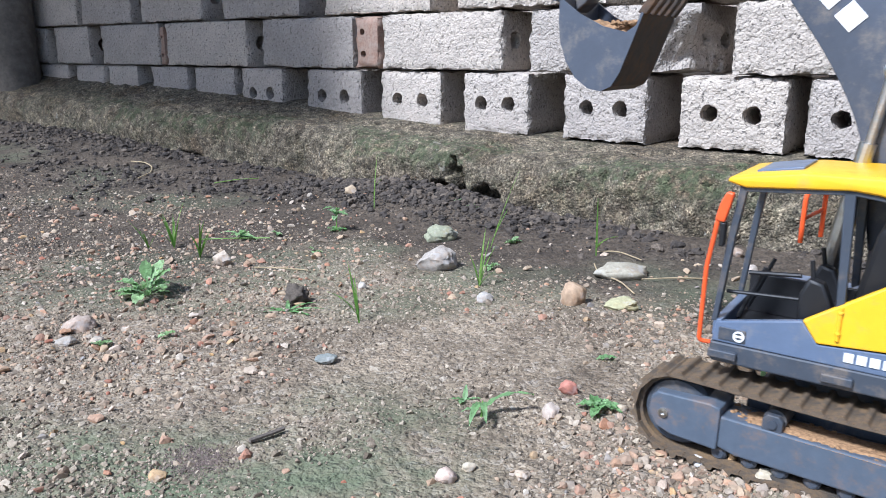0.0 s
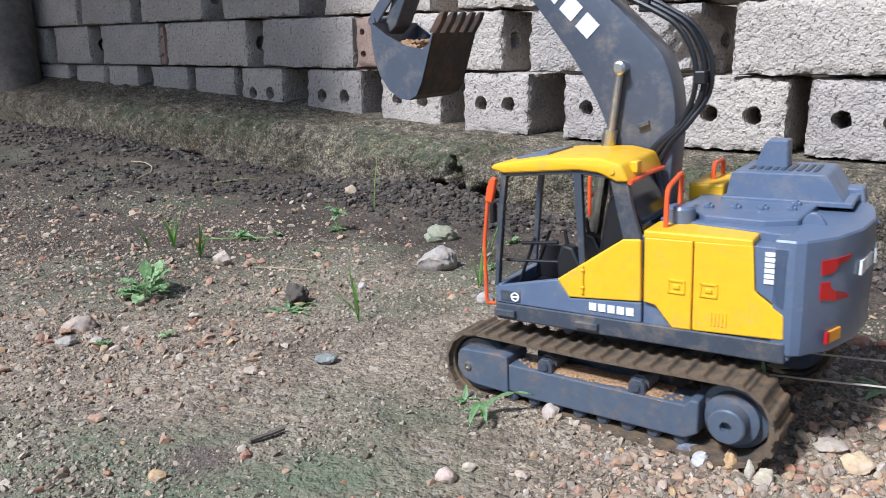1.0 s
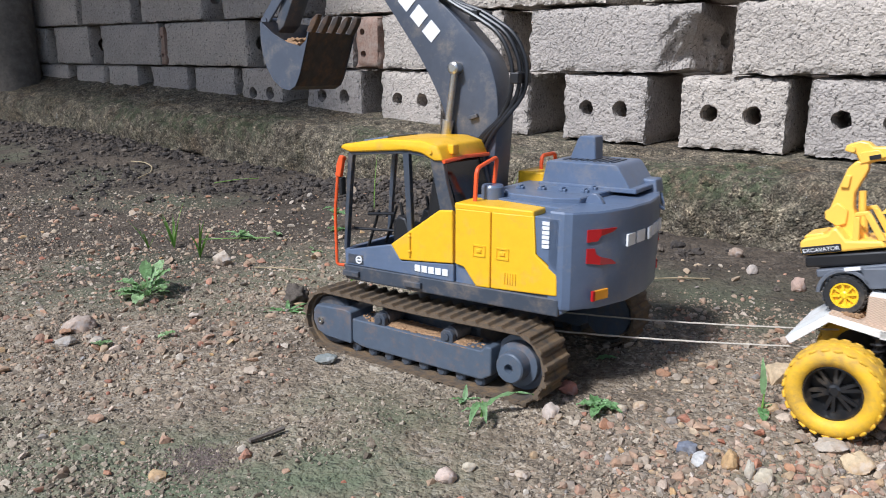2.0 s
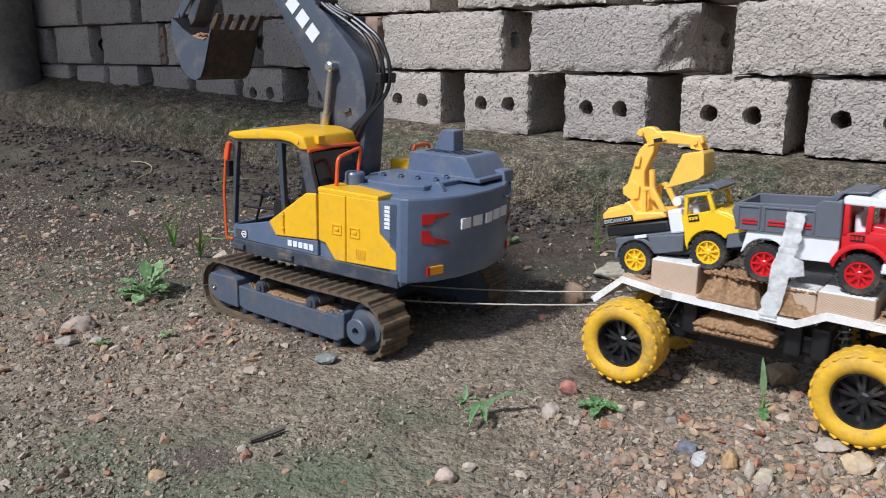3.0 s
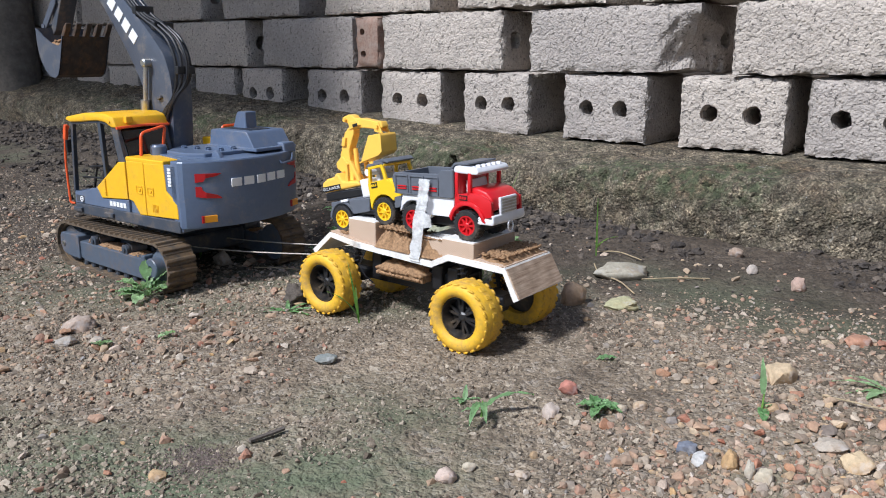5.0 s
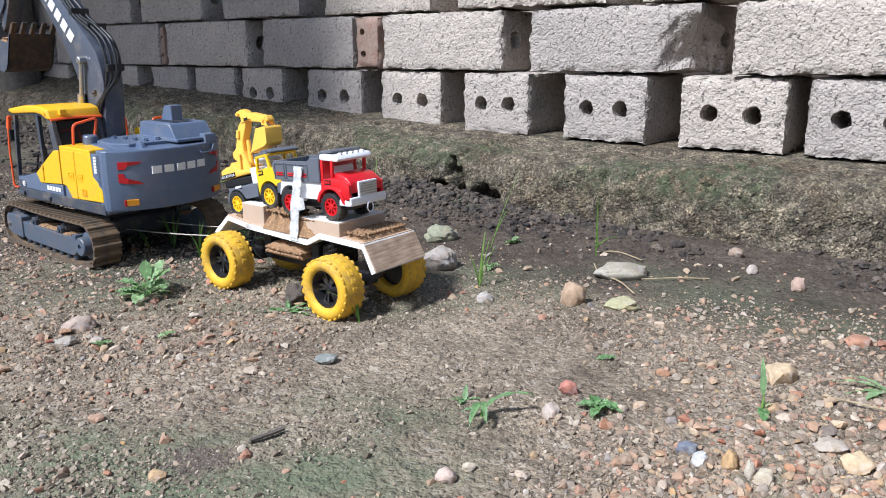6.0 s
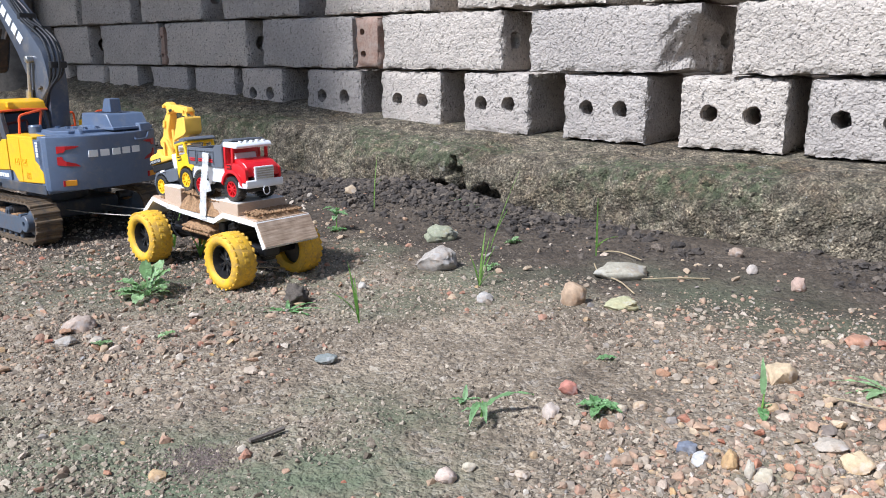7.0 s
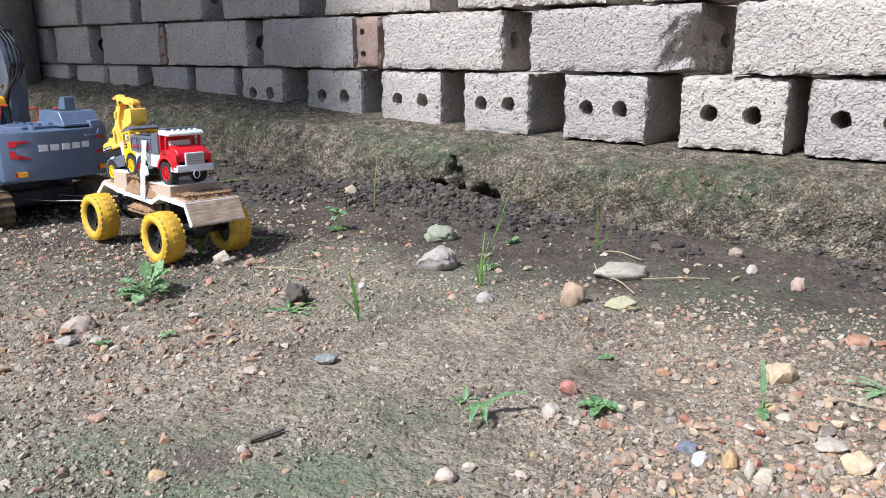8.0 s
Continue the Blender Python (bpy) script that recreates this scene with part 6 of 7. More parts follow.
# unseen overhead sheet, added to shade the left part of the block wall
SHADE_SHEET = plain_material("dull_shade_sheet", (0.22, 0.21, 0.20), 0.6, wear=0.3, grain=8)
bm = bmesh.new()
prev = None
for k in range(121):
    s = -5.0 + 4.55 * k / 120
    zz = 1.66 + 0.012 * math.sin(k * 1.6)
    row = [bm.verts.new(on_wall(s, 1.46, zz - 0.05)), bm.verts.new(on_wall(s, -0.8, zz + 0.05)), bm.verts.new(on_wall(s, -0.8, zz + 0.056)), bm.verts.new(on_wall(s, 1.46, zz - 0.044))]
    if prev:
        for i in range(4):
            bm.faces.new([prev[i], prev[(i + 1) % 4], row[(i + 1) % 4], row[i]])
    else:
        bm.faces.new(row)
    prev = row
bm.faces.new(prev[::-1])
tagged(new("roof", mesh_of("roof", bm, SHADE_SHEET)), "unseen corrugated sheet added overhead to shade the left of the wall", "roof", kind="structure")
# unseen wall past the post, added to cut sky light from the left
bm = bmesh.new()
prism(bm, [tuple(on_wall(-3.05, 1.9).xy), tuple(on_wall(-3.05, -1.0).xy), tuple(on_wall(-3.25, -1.0).xy), tuple(on_wall(-3.25, 1.9).xy)], 2, -0.1, 1.6)
tagged(new("wall_west", mesh_of("wall_west", bm, plain_material("dark_screen", (0.10, 0.09, 0.08), 0.9, wear=0.4, grain=12))), "unseen dark wall added to close off the left sky", "wall", kind="structure")


# unseen wall at the near end, added to keep sky light off the block ends
bm = bmesh.new()
prism(bm, [tuple(on_wall(1.60, 1.1).xy), tuple(on_wall(1.60, -0.9).xy), tuple(on_wall(1.75, -0.9).xy), tuple(on_wall(1.75, 1.1).xy)], 2, -0.1, 1.3)
tagged(new("wall_east", mesh_of("wall_east", bm, plain_material("dull_screen", (0.14, 0.125, 0.11), 0.9, wear=0.4, grain=12))), "unseen dull wall added to shade the right ends of the blocks", "wall", kind="structure")


# ---- stones ----
def stone_material(name, per="island", vivid=1.0, dirt=0.8, lift=1.0):
    m, n, l, b = material(name, (0.4, 0.33, 0.27), 0.85)
    if per == "island":
        r = n.new("ShaderNodeNewGeometry").outputs["Random Per Island"]
    else:
        r = n.new("ShaderNodeObjectInfo").outputs["Random"]
    stops = [(0.0, (0.20, 0.165, 0.135)), (0.12, (0.36, 0.27, 0.21)), (0.24, (0.46, 0.36, 0.27)), (0.33, (0.40, 0.22, 0.165)), (0.42, (0.50, 0.39, 0.29)), (0.50, (0.62, 0.55, 0.49)), (0.58, (0.42, 0.27, 0.185)),
             (0.66, (0.34, 0.15, 0.11)), (0.72, (0.54, 0.44, 0.33)), (0.79, (0.26, 0.255, 0.26)), (0.85, (0.52, 0.35, 0.19)), (0.90, (0.66, 0.61, 0.55)), (0.95, (0.44, 0.34, 0.25)), (1.0, (0.15, 0.13, 0.12))]
    grey = lambda c: sum(c) / 3
    col = ramp(n, l, r, [(at, tuple(max(0.0, lift * (grey(c) + (v - grey(c)) * vivid)) for v in c)) for at, c in stops])
    f = noise_node(n, l, 420, 6, 0.7)
    col = mix(n, l, 1.0, col, ramp(n, l, f, [(0.3, (0.62, 0.60, 0.58)), (0.7, (1.18, 1.16, 1.12))]), "MULTIPLY")
    d = noise_node(n, l, 90, 5, 0.7)
    col = mix(n, l, ramp(n, l, d, [(0.38, (0.08, 0.08, 0.08)), (0.62, (dirt,) * 3)]), col, (0.27, 0.215, 0.155))
    l.new(col, b.inputs["Base Color"])
    bump(n, l, b, f, 0.3, 0.001)
    return m


GRAVEL = stone_material("gravel_mix", vivid=1.2, dirt=0.9, lift=0.88)


def hull_shape(rnd, pts=15, flat=0.65):
    bm = bmesh.new()
    slim = rnd.uniform(0.65, 0.95)
    for _ in range(pts):
        v = Vector((rnd.gauss(0, 1), rnd.gauss(0, 1), rnd.gauss(0, 1))).normalized()
        bm.verts.new(Vector((v.x, v.y * slim, v.z * flat)) * rnd.uniform(0.88, 1.06))
    h = bmesh.ops.convex_hull(bm, input=bm.verts)
    bmesh.ops.delete(bm, geom=[g for g in h["geom_interior"] if isinstance(g, bmesh.types.BMVert)], context="VERTS")
    bmesh.ops.triangulate(bm, faces=bm.faces)
    bm.verts.index_update()
    out = np.array([v.co[:] for v in bm.verts]), np.array([[v.index for v in f.verts] for f in bm.faces])
    bm.free()
    return out


def rock_shape(rnd, pts=11, flat=0.7):
    """A broken pebble: a hull with worn edges and an uneven skin."""
    v, f = hull_shape(rnd, pts, flat)
    bm = bmesh.new()
    vs = [bm.verts.new(Vector(p)) for p in v]
    for t in f:
        bm.faces.new([vs[i] for i in t])
    bmesh.ops.subdivide_edges(bm, edges=bm.edges, cuts=1, use_grid_fill=True)
    bmesh.ops.triangulate(bm, faces=bm.faces)
    bmesh.ops.smooth_vert(bm, verts=bm.verts, factor=0.5, use_axis_x=True, use_axis_y=True, use_axis_z=True)
    o = Vector((rnd.random() * 40, rnd.random() * 40, 0))
    for q in bm.verts:
        q.co *= 1.14 + 0.16 * noise.noise(q.co * 2.5 + o) + 0.10 * noise.noise(q.co * 6 + o)
    bm.verts.index_update()
    out = np.array([q.co[:] for q in bm.verts]), np.array([[q.index for q in t.verts] for t in bm.faces])
    bm.free()
    return out


def scatter(name, shapes, spots, mat, label, category, rounded=False):
    """spots: (x, y, z, size, turn, tilt). One joined mesh of small pieces."""
    vs, fs, n = [], [], 0
    rnd = random.Random(21)
    for x, y, z, r, a, b in spots:
        v, f = shapes[rnd.randrange(len(shapes))]
        ca, sa, cb, sb = math.cos(a), math.sin(a), math.cos(b), math.sin(b)
        R = np.array([[ca, -sa, 0], [sa, ca, 0], [0, 0, 1]]) @ np.array([[1, 0, 0], [0, cb, -sb], [0, sb, cb]])
        vs.append(v @ R.T * r + (x, y, z))
        fs.append(f + n)
        n += len(v)
    V, F = np.concatenate(vs), np.concatenate(fs)
    me = bpy.data.meshes.new(name)
    me.vertices.add(len(V))
    me.vertices.foreach_set("co", V.ravel())
    me.loops.add(F.size)
    me.loops.foreach_set("vertex_index", F.ravel().astype(np.int32))
    me.polygons.add(len(F))
    me.polygons.foreach_set("loop_start", np.arange(0, F.size, 3, dtype=np.int32))
    me.update(calc_edges=True)
    me.polygons.foreach_set("use_smooth", [rounded] * len(F))
    me.materials.append(mat)
    return tagged(new(name, me), label, category, kind="stuff")


def bare(x, y):
    """Smooth trodden earth in the middle, with few stones."""
    q = Vector(((x - 0.02 + 0.06 * noise.noise(Vector((x, y, 7)) * 6)) / 0.17, (y - 0.60) / 0.13, 0))
    return math.exp(-q.length_squared)


def gravel_density(x, y):
    s, d = wall_sd(x, y)
    p = Vector((x, y, 0))
    k = 0.34 + 0.55 * noise.noise(p * 7) + 0.35 * noise.noise(p * 19)
    k += 0.95 * smooth(0.02, 0.20, x) * smooth(0.64, 0.42, y)               # gravelly patch near the front
    k += 0.45 * smooth(-0.05, -0.25, x) * smooth(0.50, 0.62, y) * smooth(1.05, 0.80, y)
    k -= 0.48 * smooth(0.55, 0.46, y) * smooth(0.08, -0.02, x)
    k += 0.25 * smooth(0.0, 0.15, x) * smooth(0.5, 0.6, y) * smooth(0.85, 0.7, y)
    k -= 0.75 * bare(x, y)
    k += 0.45 * smooth(0.10, 0.20, x) * smooth(0.58, 0.64, y) * smooth(0.80, 0.70, y)
    k -= 1.0 * smooth(0.52, 0.26, d)
    return k


def build_gravel():
    rnd = random.Random(31)
    shapes = [hull_shape(rnd, rnd.choice((10, 13, 16)), rnd.uniform(0.6, 0.9)) for _ in range(24)]
    spots = []
    tries = 0
    while len(spots) < 20000 and tries < 140000:
        tries += 1
        y = 0.36 + 1.55 * rnd.random() ** 1.5
        x = rnd.uniform(-0.62, 0.62) * (y + 0.12) / 0.9 if rnd.random() < 0.85 else rnd.uniform(-1.6, 1.1)
        s, d = wall_sd(x, y)
        if d < 0.18 or gravel_density(x, y) < rnd.random():
            continue
        r = min(0.0008 * (1 - rnd.random()) ** -0.48, 0.0046)
        spots.append((x, y, ground_level(x, y) + r * 0.10, r, rnd.random() * 6.28, rnd.gauss(0, 0.35)))
    scatter("gravel", shapes, spots, GRAVEL, "mixed small brown, pink and pale gravel strewn on the earth", "gravel")


build_gravel()


def crumb_material():
    m, n, l, b = material("soil_crumb", (0.3, 0.23, 0.16), 0.95)
    r = n.new("ShaderNodeNewGeometry").outputs["Random Per Island"]
    col = ramp(n, l, r, [(0.0, (0.10, 0.077, 0.055)), (0.5, (0.29, 0.235, 0.172)), (1.0, (0.47, 0.395, 0.305))])
    f = noise_node(n, l, 500, 5, 0.7)
    col = mix(n, l, 1.0, col, ramp(n, l, f, [(0.3, (0.6, 0.59, 0.58)), (0.7, (1.2, 1.19, 1.17))]), "MULTIPLY")
    l.new(col, b.inputs["Base Color"])
    bump(n, l, b, f, 0.5, 0.001)
    return m


def build_crumbs():
    rnd = random.Random(91)
    shapes = [hull_shape(rnd, rnd.choice((9, 11, 13)), rnd.uniform(0.6, 0.95)) for _ in range(24)]
    spots, tries = [], 0
    while len(spots) < 45000 and tries < 140000:
        tries += 1
        y = 0.36 + 1.3 * rnd.random() ** 1.5
        x = rnd.uniform(-0.62, 0.62) * (y + 0.12) / 0.9
        s, d = wall_sd(x, y)
        k = 0.62 - 0.55 * bare(x, y) - 0.25 * smooth(0.53, 0.45, y) * smooth(0.08, -0.02, x) + 0.9 * noise.noise(Vector((x, y, 12)) * 8) + 0.5 * noise.noise(Vector((x, y, 3)) * 24)
        if d < 0.38 + 0.16 * rnd.random() or k < rnd.random():
            continue
        r = min(0.0007 * (1 - rnd.random()) ** -0.42, 0.0036)
        spots.append((x, y, ground_level(x, y) + r * 0.1, r, rnd.random() * 6.28, rnd.gauss(0, 0.5)))
    scatter("soil_crumbs", shapes, spots, crumb_material(), "dry brown crumbs of earth all over the ground", "soil")


build_crumbs()


def build_grit():
    rnd = random.Random(19)
    shapes = [hull_shape(rnd, 8, 0.8) for _ in range(8)]
    spots = []
    for _ in range(1500):
        x, y = -0.155 + rnd.gauss(0, 0.012), 0.452 + rnd.gauss(0, 0.010)
        r = rnd.uniform(0.0004, 0.0009)
        spots.append((x, y, ground_level(x, y) + r * 0.4, r, rnd.random() * 6.28, 0))
    scatter("grit", shapes, spots, plain_material("dark_grit", (0.19, 0.145, 0.125), 0.9, wear=0.5, grain=800), "small patch of dark fine grit on the earth", "grit")


build_grit()


def build_pebbles():
    rnd = random.Random(57)
    shapes = [rock_shape(rnd, rnd.choice((9, 11, 14)), rnd.uniform(0.55, 0.9)) for _ in range(30)]
    spots, taken, tries = [], {}, 0
    while len(spots) < 3200 and tries < 80000:
        tries += 1
        y = 0.36 + 1.0 * rnd.random() ** 1.6
        x = rnd.uniform(-0.60, 0.60) * (y + 0.12) / 0.9
        s, d = wall_sd(x, y)
        front = smooth(0.03, 0.22, x + 0.05 * noise.noise(Vector((x, y, 5)) * 12)) * smooth(0.66, 0.44, y)
        k = 0.10 + 0.95 * front + 0.70 * smooth(-0.02, -0.24, x) * smooth(0.50, 0.64, y) + 0.28 * max(0.0, noise.noise(Vector((x, y, 2)) * 6)) - 0.3 * bare(x, y)
        k += 0.35 * smooth(0.10, 0.20, x) * smooth(0.58, 0.64, y) * smooth(0.80, 0.70, y)
        if d < 0.24 or k < rnd.random():
            continue
        r = min((0.0019 + 0.0008 * front) * (1 - rnd.random()) ** -0.42, 0.0068)
        cell = (int(x / 0.006), int(y / 0.006))
        if cell in taken:
            continue
        taken[cell] = 1
        spots.append((x, y, ground_level(x, y) + r * 0.16, r, rnd.random() * 6.28, rnd.gauss(0, 0.3)))
    near = [q for q in spots if q[0] > 0.0 and q[1] < 0.58 and q[3] > 0.0027][:300]
    chosen = set(near)
    spots = [q for q in spots if q not in chosen]
    single = stone_material("single_pebble", per="object", vivid=1.4, dirt=0.4, lift=1.06)
    meshes = []
    for v, f in shapes:
        me = bpy.data.meshes.new("pebble")
        me.from_pydata([tuple(p * 0.004) for p in v], [], [tuple(int(i) for i in t) for t in f])
        me.materials.append(single)
        meshes.append(me)
    base = bpy.data.objects["ground"]
    for x, y, z, r, a, b in near:
        same_part("pebble", rnd.choice(meshes), base, Matrix.Translation((x, y, z)) @ Euler((b, 0, a)).to_matrix().to_4x4() @ Matrix.Scale(r / 0.004, 4))
    scatter("pebbles", shapes, spots, stone_material("pebble_mix", vivid=1.3, dirt=0.5, lift=0.98), "larger mixed pebbles, pink, ochre, white and grey, on the earth", "pebbles")


build_pebbles()


def clod_shape(rnd):
    bm = bmesh.new()
    bmesh.ops.create_icosphere(bm, subdivisions=2, radius=1)
    o = Vector((rnd.random() * 50, rnd.random() * 50, 0))
    for v in bm.verts:
        v.co *= 0.85 + 0.50 * noise.noise(v.co * 1.6 + o) + 0.38 * noise.noise(v.co * 4.5 + o)
        v.co.z *= 0.75
    bm.verts.index_update()
    out = np.array([v.co[:] for v in bm.verts]), np.array([[v.index for v in f.verts] for f in bm.faces])
    bm.free()
    return out


def clod_material():
    m, n, l, b = material("damp_clod", (0.07, 0.055, 0.045), 0.92)
    r = n.new("ShaderNodeNewGeometry").outputs["Random Per Island"]
    col = ramp(n, l, r, [(0.0, (0.040, 0.033, 0.029)), (0.6, (0.078, 0.063, 0.052)), (1.0, (0.150, 0.118, 0.090))])
    f = noise_node(n, l, 420, 5, 0.7)
    col = mix(n, l, 1.0, col, ramp(n, l, f, [(0.3, (0.55,) * 3), (0.7, (1.4,) * 3)]), "MULTIPLY")
    l.new(col, b.inputs["Base Color"])
    bump(n, l, b, f, 0.7, 0.0015)
    return m


CLOD = clod_material()


def build_clods():
    rnd = random.Random(8)
    shapes = [clod_shape(rnd) for _ in range(14)]
    spots = []
    tries = 0
    while len(spots) < 15000 and tries < 120000:
        tries += 1
        s = rnd.uniform(-1.7, 0.95)
        d = 0.165 + abs(rnd.gauss(0, 0.085 + 0.17 * smooth(0.0, -0.5, s)))
        p = on_wall(s, d)
        k = 0.28 + 0.6 * noise.noise(p * 9) + 0.3 * noise.noise(p * 25)
        k += 1.1 * math.exp(-((s - 0.10) / 0.17) ** 2 - ((d - 0.22) / 0.07) ** 2)
        k += 0.5 * smooth(-0.35, -0.6, s) * smooth(0.26, 0.19, d)
        k -= 0.35 * smooth(0.35, 0.6, s)
        if k < rnd.random():
            continue
        r = min(0.0013 * (1 - rnd.random()) ** -0.52, 0.0078)
        spots.append((p.x, p.y, ground_level(p.x, p.y) + r * 0.25, r, rnd.random() * 6.28, rnd.gauss(0, 0.4)))
    for _ in range(900):
        s, d = rnd.gauss(0.09, 0.12), 0.155 + abs(rnd.gauss(0.03, 0.045))
        p = on_wall(s, d)
        r = rnd.uniform(0.0028, 0.0085) * math.exp(-((s - 0.09) / 0.30) ** 2)
        spots.append((p.x, p.y, ground_level(p.x, p.y) + r * 0.5, r, rnd.random() * 6.28, rnd.gauss(0, 0.6)))
    scatter("soil_clods", shapes, spots, CLOD, "dark crumbly clods of damp earth along the ledge", "soil")


build_clods()

# single stones: x, y, width, height, turn, colour, words
STONES = [
    (-0.340, 0.700, 0.0325, 0.014, 5, (0.42, 0.335, 0.275), "flat pinkish grey stone"), (-0.335, 0.660, 0.018, 0.007, 20, (0.40, 0.36, 0.31), "flat grey pebble"), (-0.308, 0.664, 0.0151, 0.007, 0, (0.38, 0.33, 0.28), "flat grey pebble"),
    (-0.003, 1.064, 0.0468, 0.022, 10, (0.30, 0.31, 0.22), "greenish grey field stone"), (-0.009, 0.915, 0.0472, 0.030, -15, (0.40, 0.36, 0.32), "angular pale grey field stone"), (0.135, 0.775, 0.0288, 0.0265, 25, (0.42, 0.30, 0.20), "squarish orange and grey stone"),
    (0.206, 0.877, 0.0648, 0.018, 8, (0.37, 0.34, 0.27), "long pale grey stone"), (0.180, 0.763, 0.0372, 0.0115, 0, (0.42, 0.40, 0.24), "crumbly yellow lump"), (0.267, 0.580, 0.0274, 0.0168, 12, (0.52, 0.40, 0.26), "smooth beige stone"),
    (0.256, 0.442, 0.0200, 0.0132, -10, (0.56, 0.43, 0.27), "ochre stone"), (0.002, 0.430, 0.0142, 0.0095, 15, (0.56, 0.44, 0.37), "pinkish white stone"), (0.095, 0.555, 0.0153, 0.0111, 30, (0.46, 0.20, 0.15), "brick-red stone"),
    (0.157, 0.464, 0.0138, 0.008, 0, (0.19, 0.205, 0.25), "blue-grey stone"), (0.162, 0.450, 0.0134, 0.0085, 40, (0.55, 0.54, 0.52), "white stone"), (0.178, 0.446, 0.014, 0.0119, 70, (0.55, 0.36, 0.18), "orange stone"),
    (0.192, 0.426, 0.0128, 0.0108, 20, (0.55, 0.48, 0.36), "pale cream stone"), (0.253, 0.468, 0.0219, 0.008, 5, (0.44, 0.38, 0.31), "flat pale stone"), (-0.265, 0.924, 0.0232, 0.019, 0, (0.44, 0.37, 0.30), "beige stone"),
    (-0.156, 1.336, 0.0232, 0.020, 0, (0.42, 0.33, 0.23), "tan stone on the dark clods"), (0.381, 0.812, 0.0181, 0.0157, 10, (0.42, 0.30, 0.24), "pinkish stone"), (0.364, 0.953, 0.0182, 0.012, -30, (0.34, 0.26, 0.20), "brown stone by the ledge"),
    (-0.097, 0.617, 0.0197, 0.0066, 10, (0.22, 0.24, 0.23), "flat slate-grey stone"), (-0.173, 0.432, 0.0109, 0.0075, 0, (0.52, 0.36, 0.20), "orange stone"), (0.076, 0.516, 0.0159, 0.0104, 50, (0.50, 0.42, 0.36), "whitish pink stone"),
    (0.364, 0.652, 0.0246, 0.0095, 0, (0.42, 0.23, 0.15), "flat rust-red stone"), (0.142, 0.531, 0.0123, 0.0074, 0, (0.50, 0.38, 0.26), "tan stone"), (0.044, 0.785, 0.0175, 0.0105, 0, (0.42, 0.39, 0.36), "grey stone"),
    (0.356, 0.879, 0.013, 0.0117, 0, (0.50, 0.44, 0.39), "whitish stone"), (-0.088, 0.824, 0.0098, 0.0086, 0, (0.56, 0.52, 0.47), "white pebble"), (0.128, 0.525, 0.0105, 0.0065, 20, (0.52, 0.44, 0.33), "cream pebble"),
    (0.048, 0.433, 0.0096, 0.0062, 0, (0.50, 0.41, 0.32), "beige pebble"), (0.016, 0.445, 0.0091, 0.0056, 35, (0.54, 0.47, 0.36), "cream pebble"), (0.186, 0.433, 0.0072, 0.0116, 0, (0.52, 0.47, 0.38), "upright pale pebble")]


def one_stone_material(k, colour):
    m, n, l, b = material("stone_%s" % k, colour, 0.85)
    f = noise_node(n, l, 230, 8, 0.72)
    g = noise_node(n, l, 45, 5, 0.65)
    col = mix(n, l, 1.0, colour, ramp(n, l, f, [(0.3, (0.68, 0.67, 0.66)), (0.7, (1.2, 1.18, 1.15))]), "MULTIPLY")
    col = mix(n, l, ramp(n, l, g, [(0.48, (0, 0, 0)), (0.70, (0.75,) * 3)]), col, tuple(v * k2 for v, k2 in zip(colour, (0.80, 0.60, 0.44))))
    h = noise_node(n, l, 75, 4, 0.6)
    col = mix(n, l, ramp(n, l, h, [(0.54, (0, 0, 0)), (0.64, (0.6,) * 3)]), col, tuple(0.5 * v + 0.24 for v in colour))
    l.new(col, b.inputs["Base Color"])
    bump(n, l, b, f, 0.4, 0.0015)
    return m


def build_stones():
    rnd = random.Random(77)
    for k, (x, y, w, h, turn, colour, words) in enumerate(STONES):
        bm = bmesh.new()
        v, f = hull_shape(rnd, 22, 1.0)
        vs = [bm.verts.new(Vector(p)) for p in v]
        for t in f:
            bm.faces.new([vs[i] for i in t])
        lo, hi = np.min(v, 0), np.max(v, 0)
        bmesh.ops.subdivide_edges(bm, edges=bm.edges, cuts=4, use_grid_fill=True)
        o = Vector((k * 3.1, 0, 0))
        for q in bm.verts:
            c = q.co.copy()
            q.co = c.lerp(c.normalized() * 0.93, 0.22) + c.normalized() * (0.13 * noise.noise(c * 2.2 + o) + 0.08 * noise.noise(c * 5 + o) + 0.045 * noise.noise(c * 12 + o))
        for q in bm.verts:
            q.co = Vector((q.co.x / (hi[0] - lo[0]) * w, q.co.y / (hi[1] - lo[1]) * w * 0.75, q.co.z / (hi[2] - lo[2]) * h * 1.25))
        ob = new("stone", mesh_of("stone", bm, one_stone_material(k, colour), 50))
        ob.matrix_world = pose(x, y, ground_level(x, y) + h * 0.28, 0, 0, turn)
        tagged(ob, words + " lying on the earth", "stone", "loose stones")


build_stones()
bm = bmesh.new()
v, f = clod_shape(random.Random(3))
vs = [bm.verts.new(Vector(p)) for p in v]
for t in f:
    bm.faces.new([vs[i] for i in t])
bmesh.ops.subdivide_edges(bm, edges=bm.edges, cuts=2, use_grid_fill=True)
for q in bm.verts:
    q.co += q.co.normalized() * (0.30 * noise.noise(q.co * 3) + 0.22 * noise.noise(q.co * 8) + 0.1 * noise.noise(q.co * 18))
    q.co *= 0.0150
ob = new("soil_clod", mesh_of("soil_clod", bm, plain_material("dark_earth_lump", (0.105, 0.085, 0.068), 0.95, wear=0.5, grain=300), 180))
ob.matrix_world = pose(-0.150, 0.778, 0.008)
tagged(ob, "dark lump of damp earth among the weeds", "soil clod")

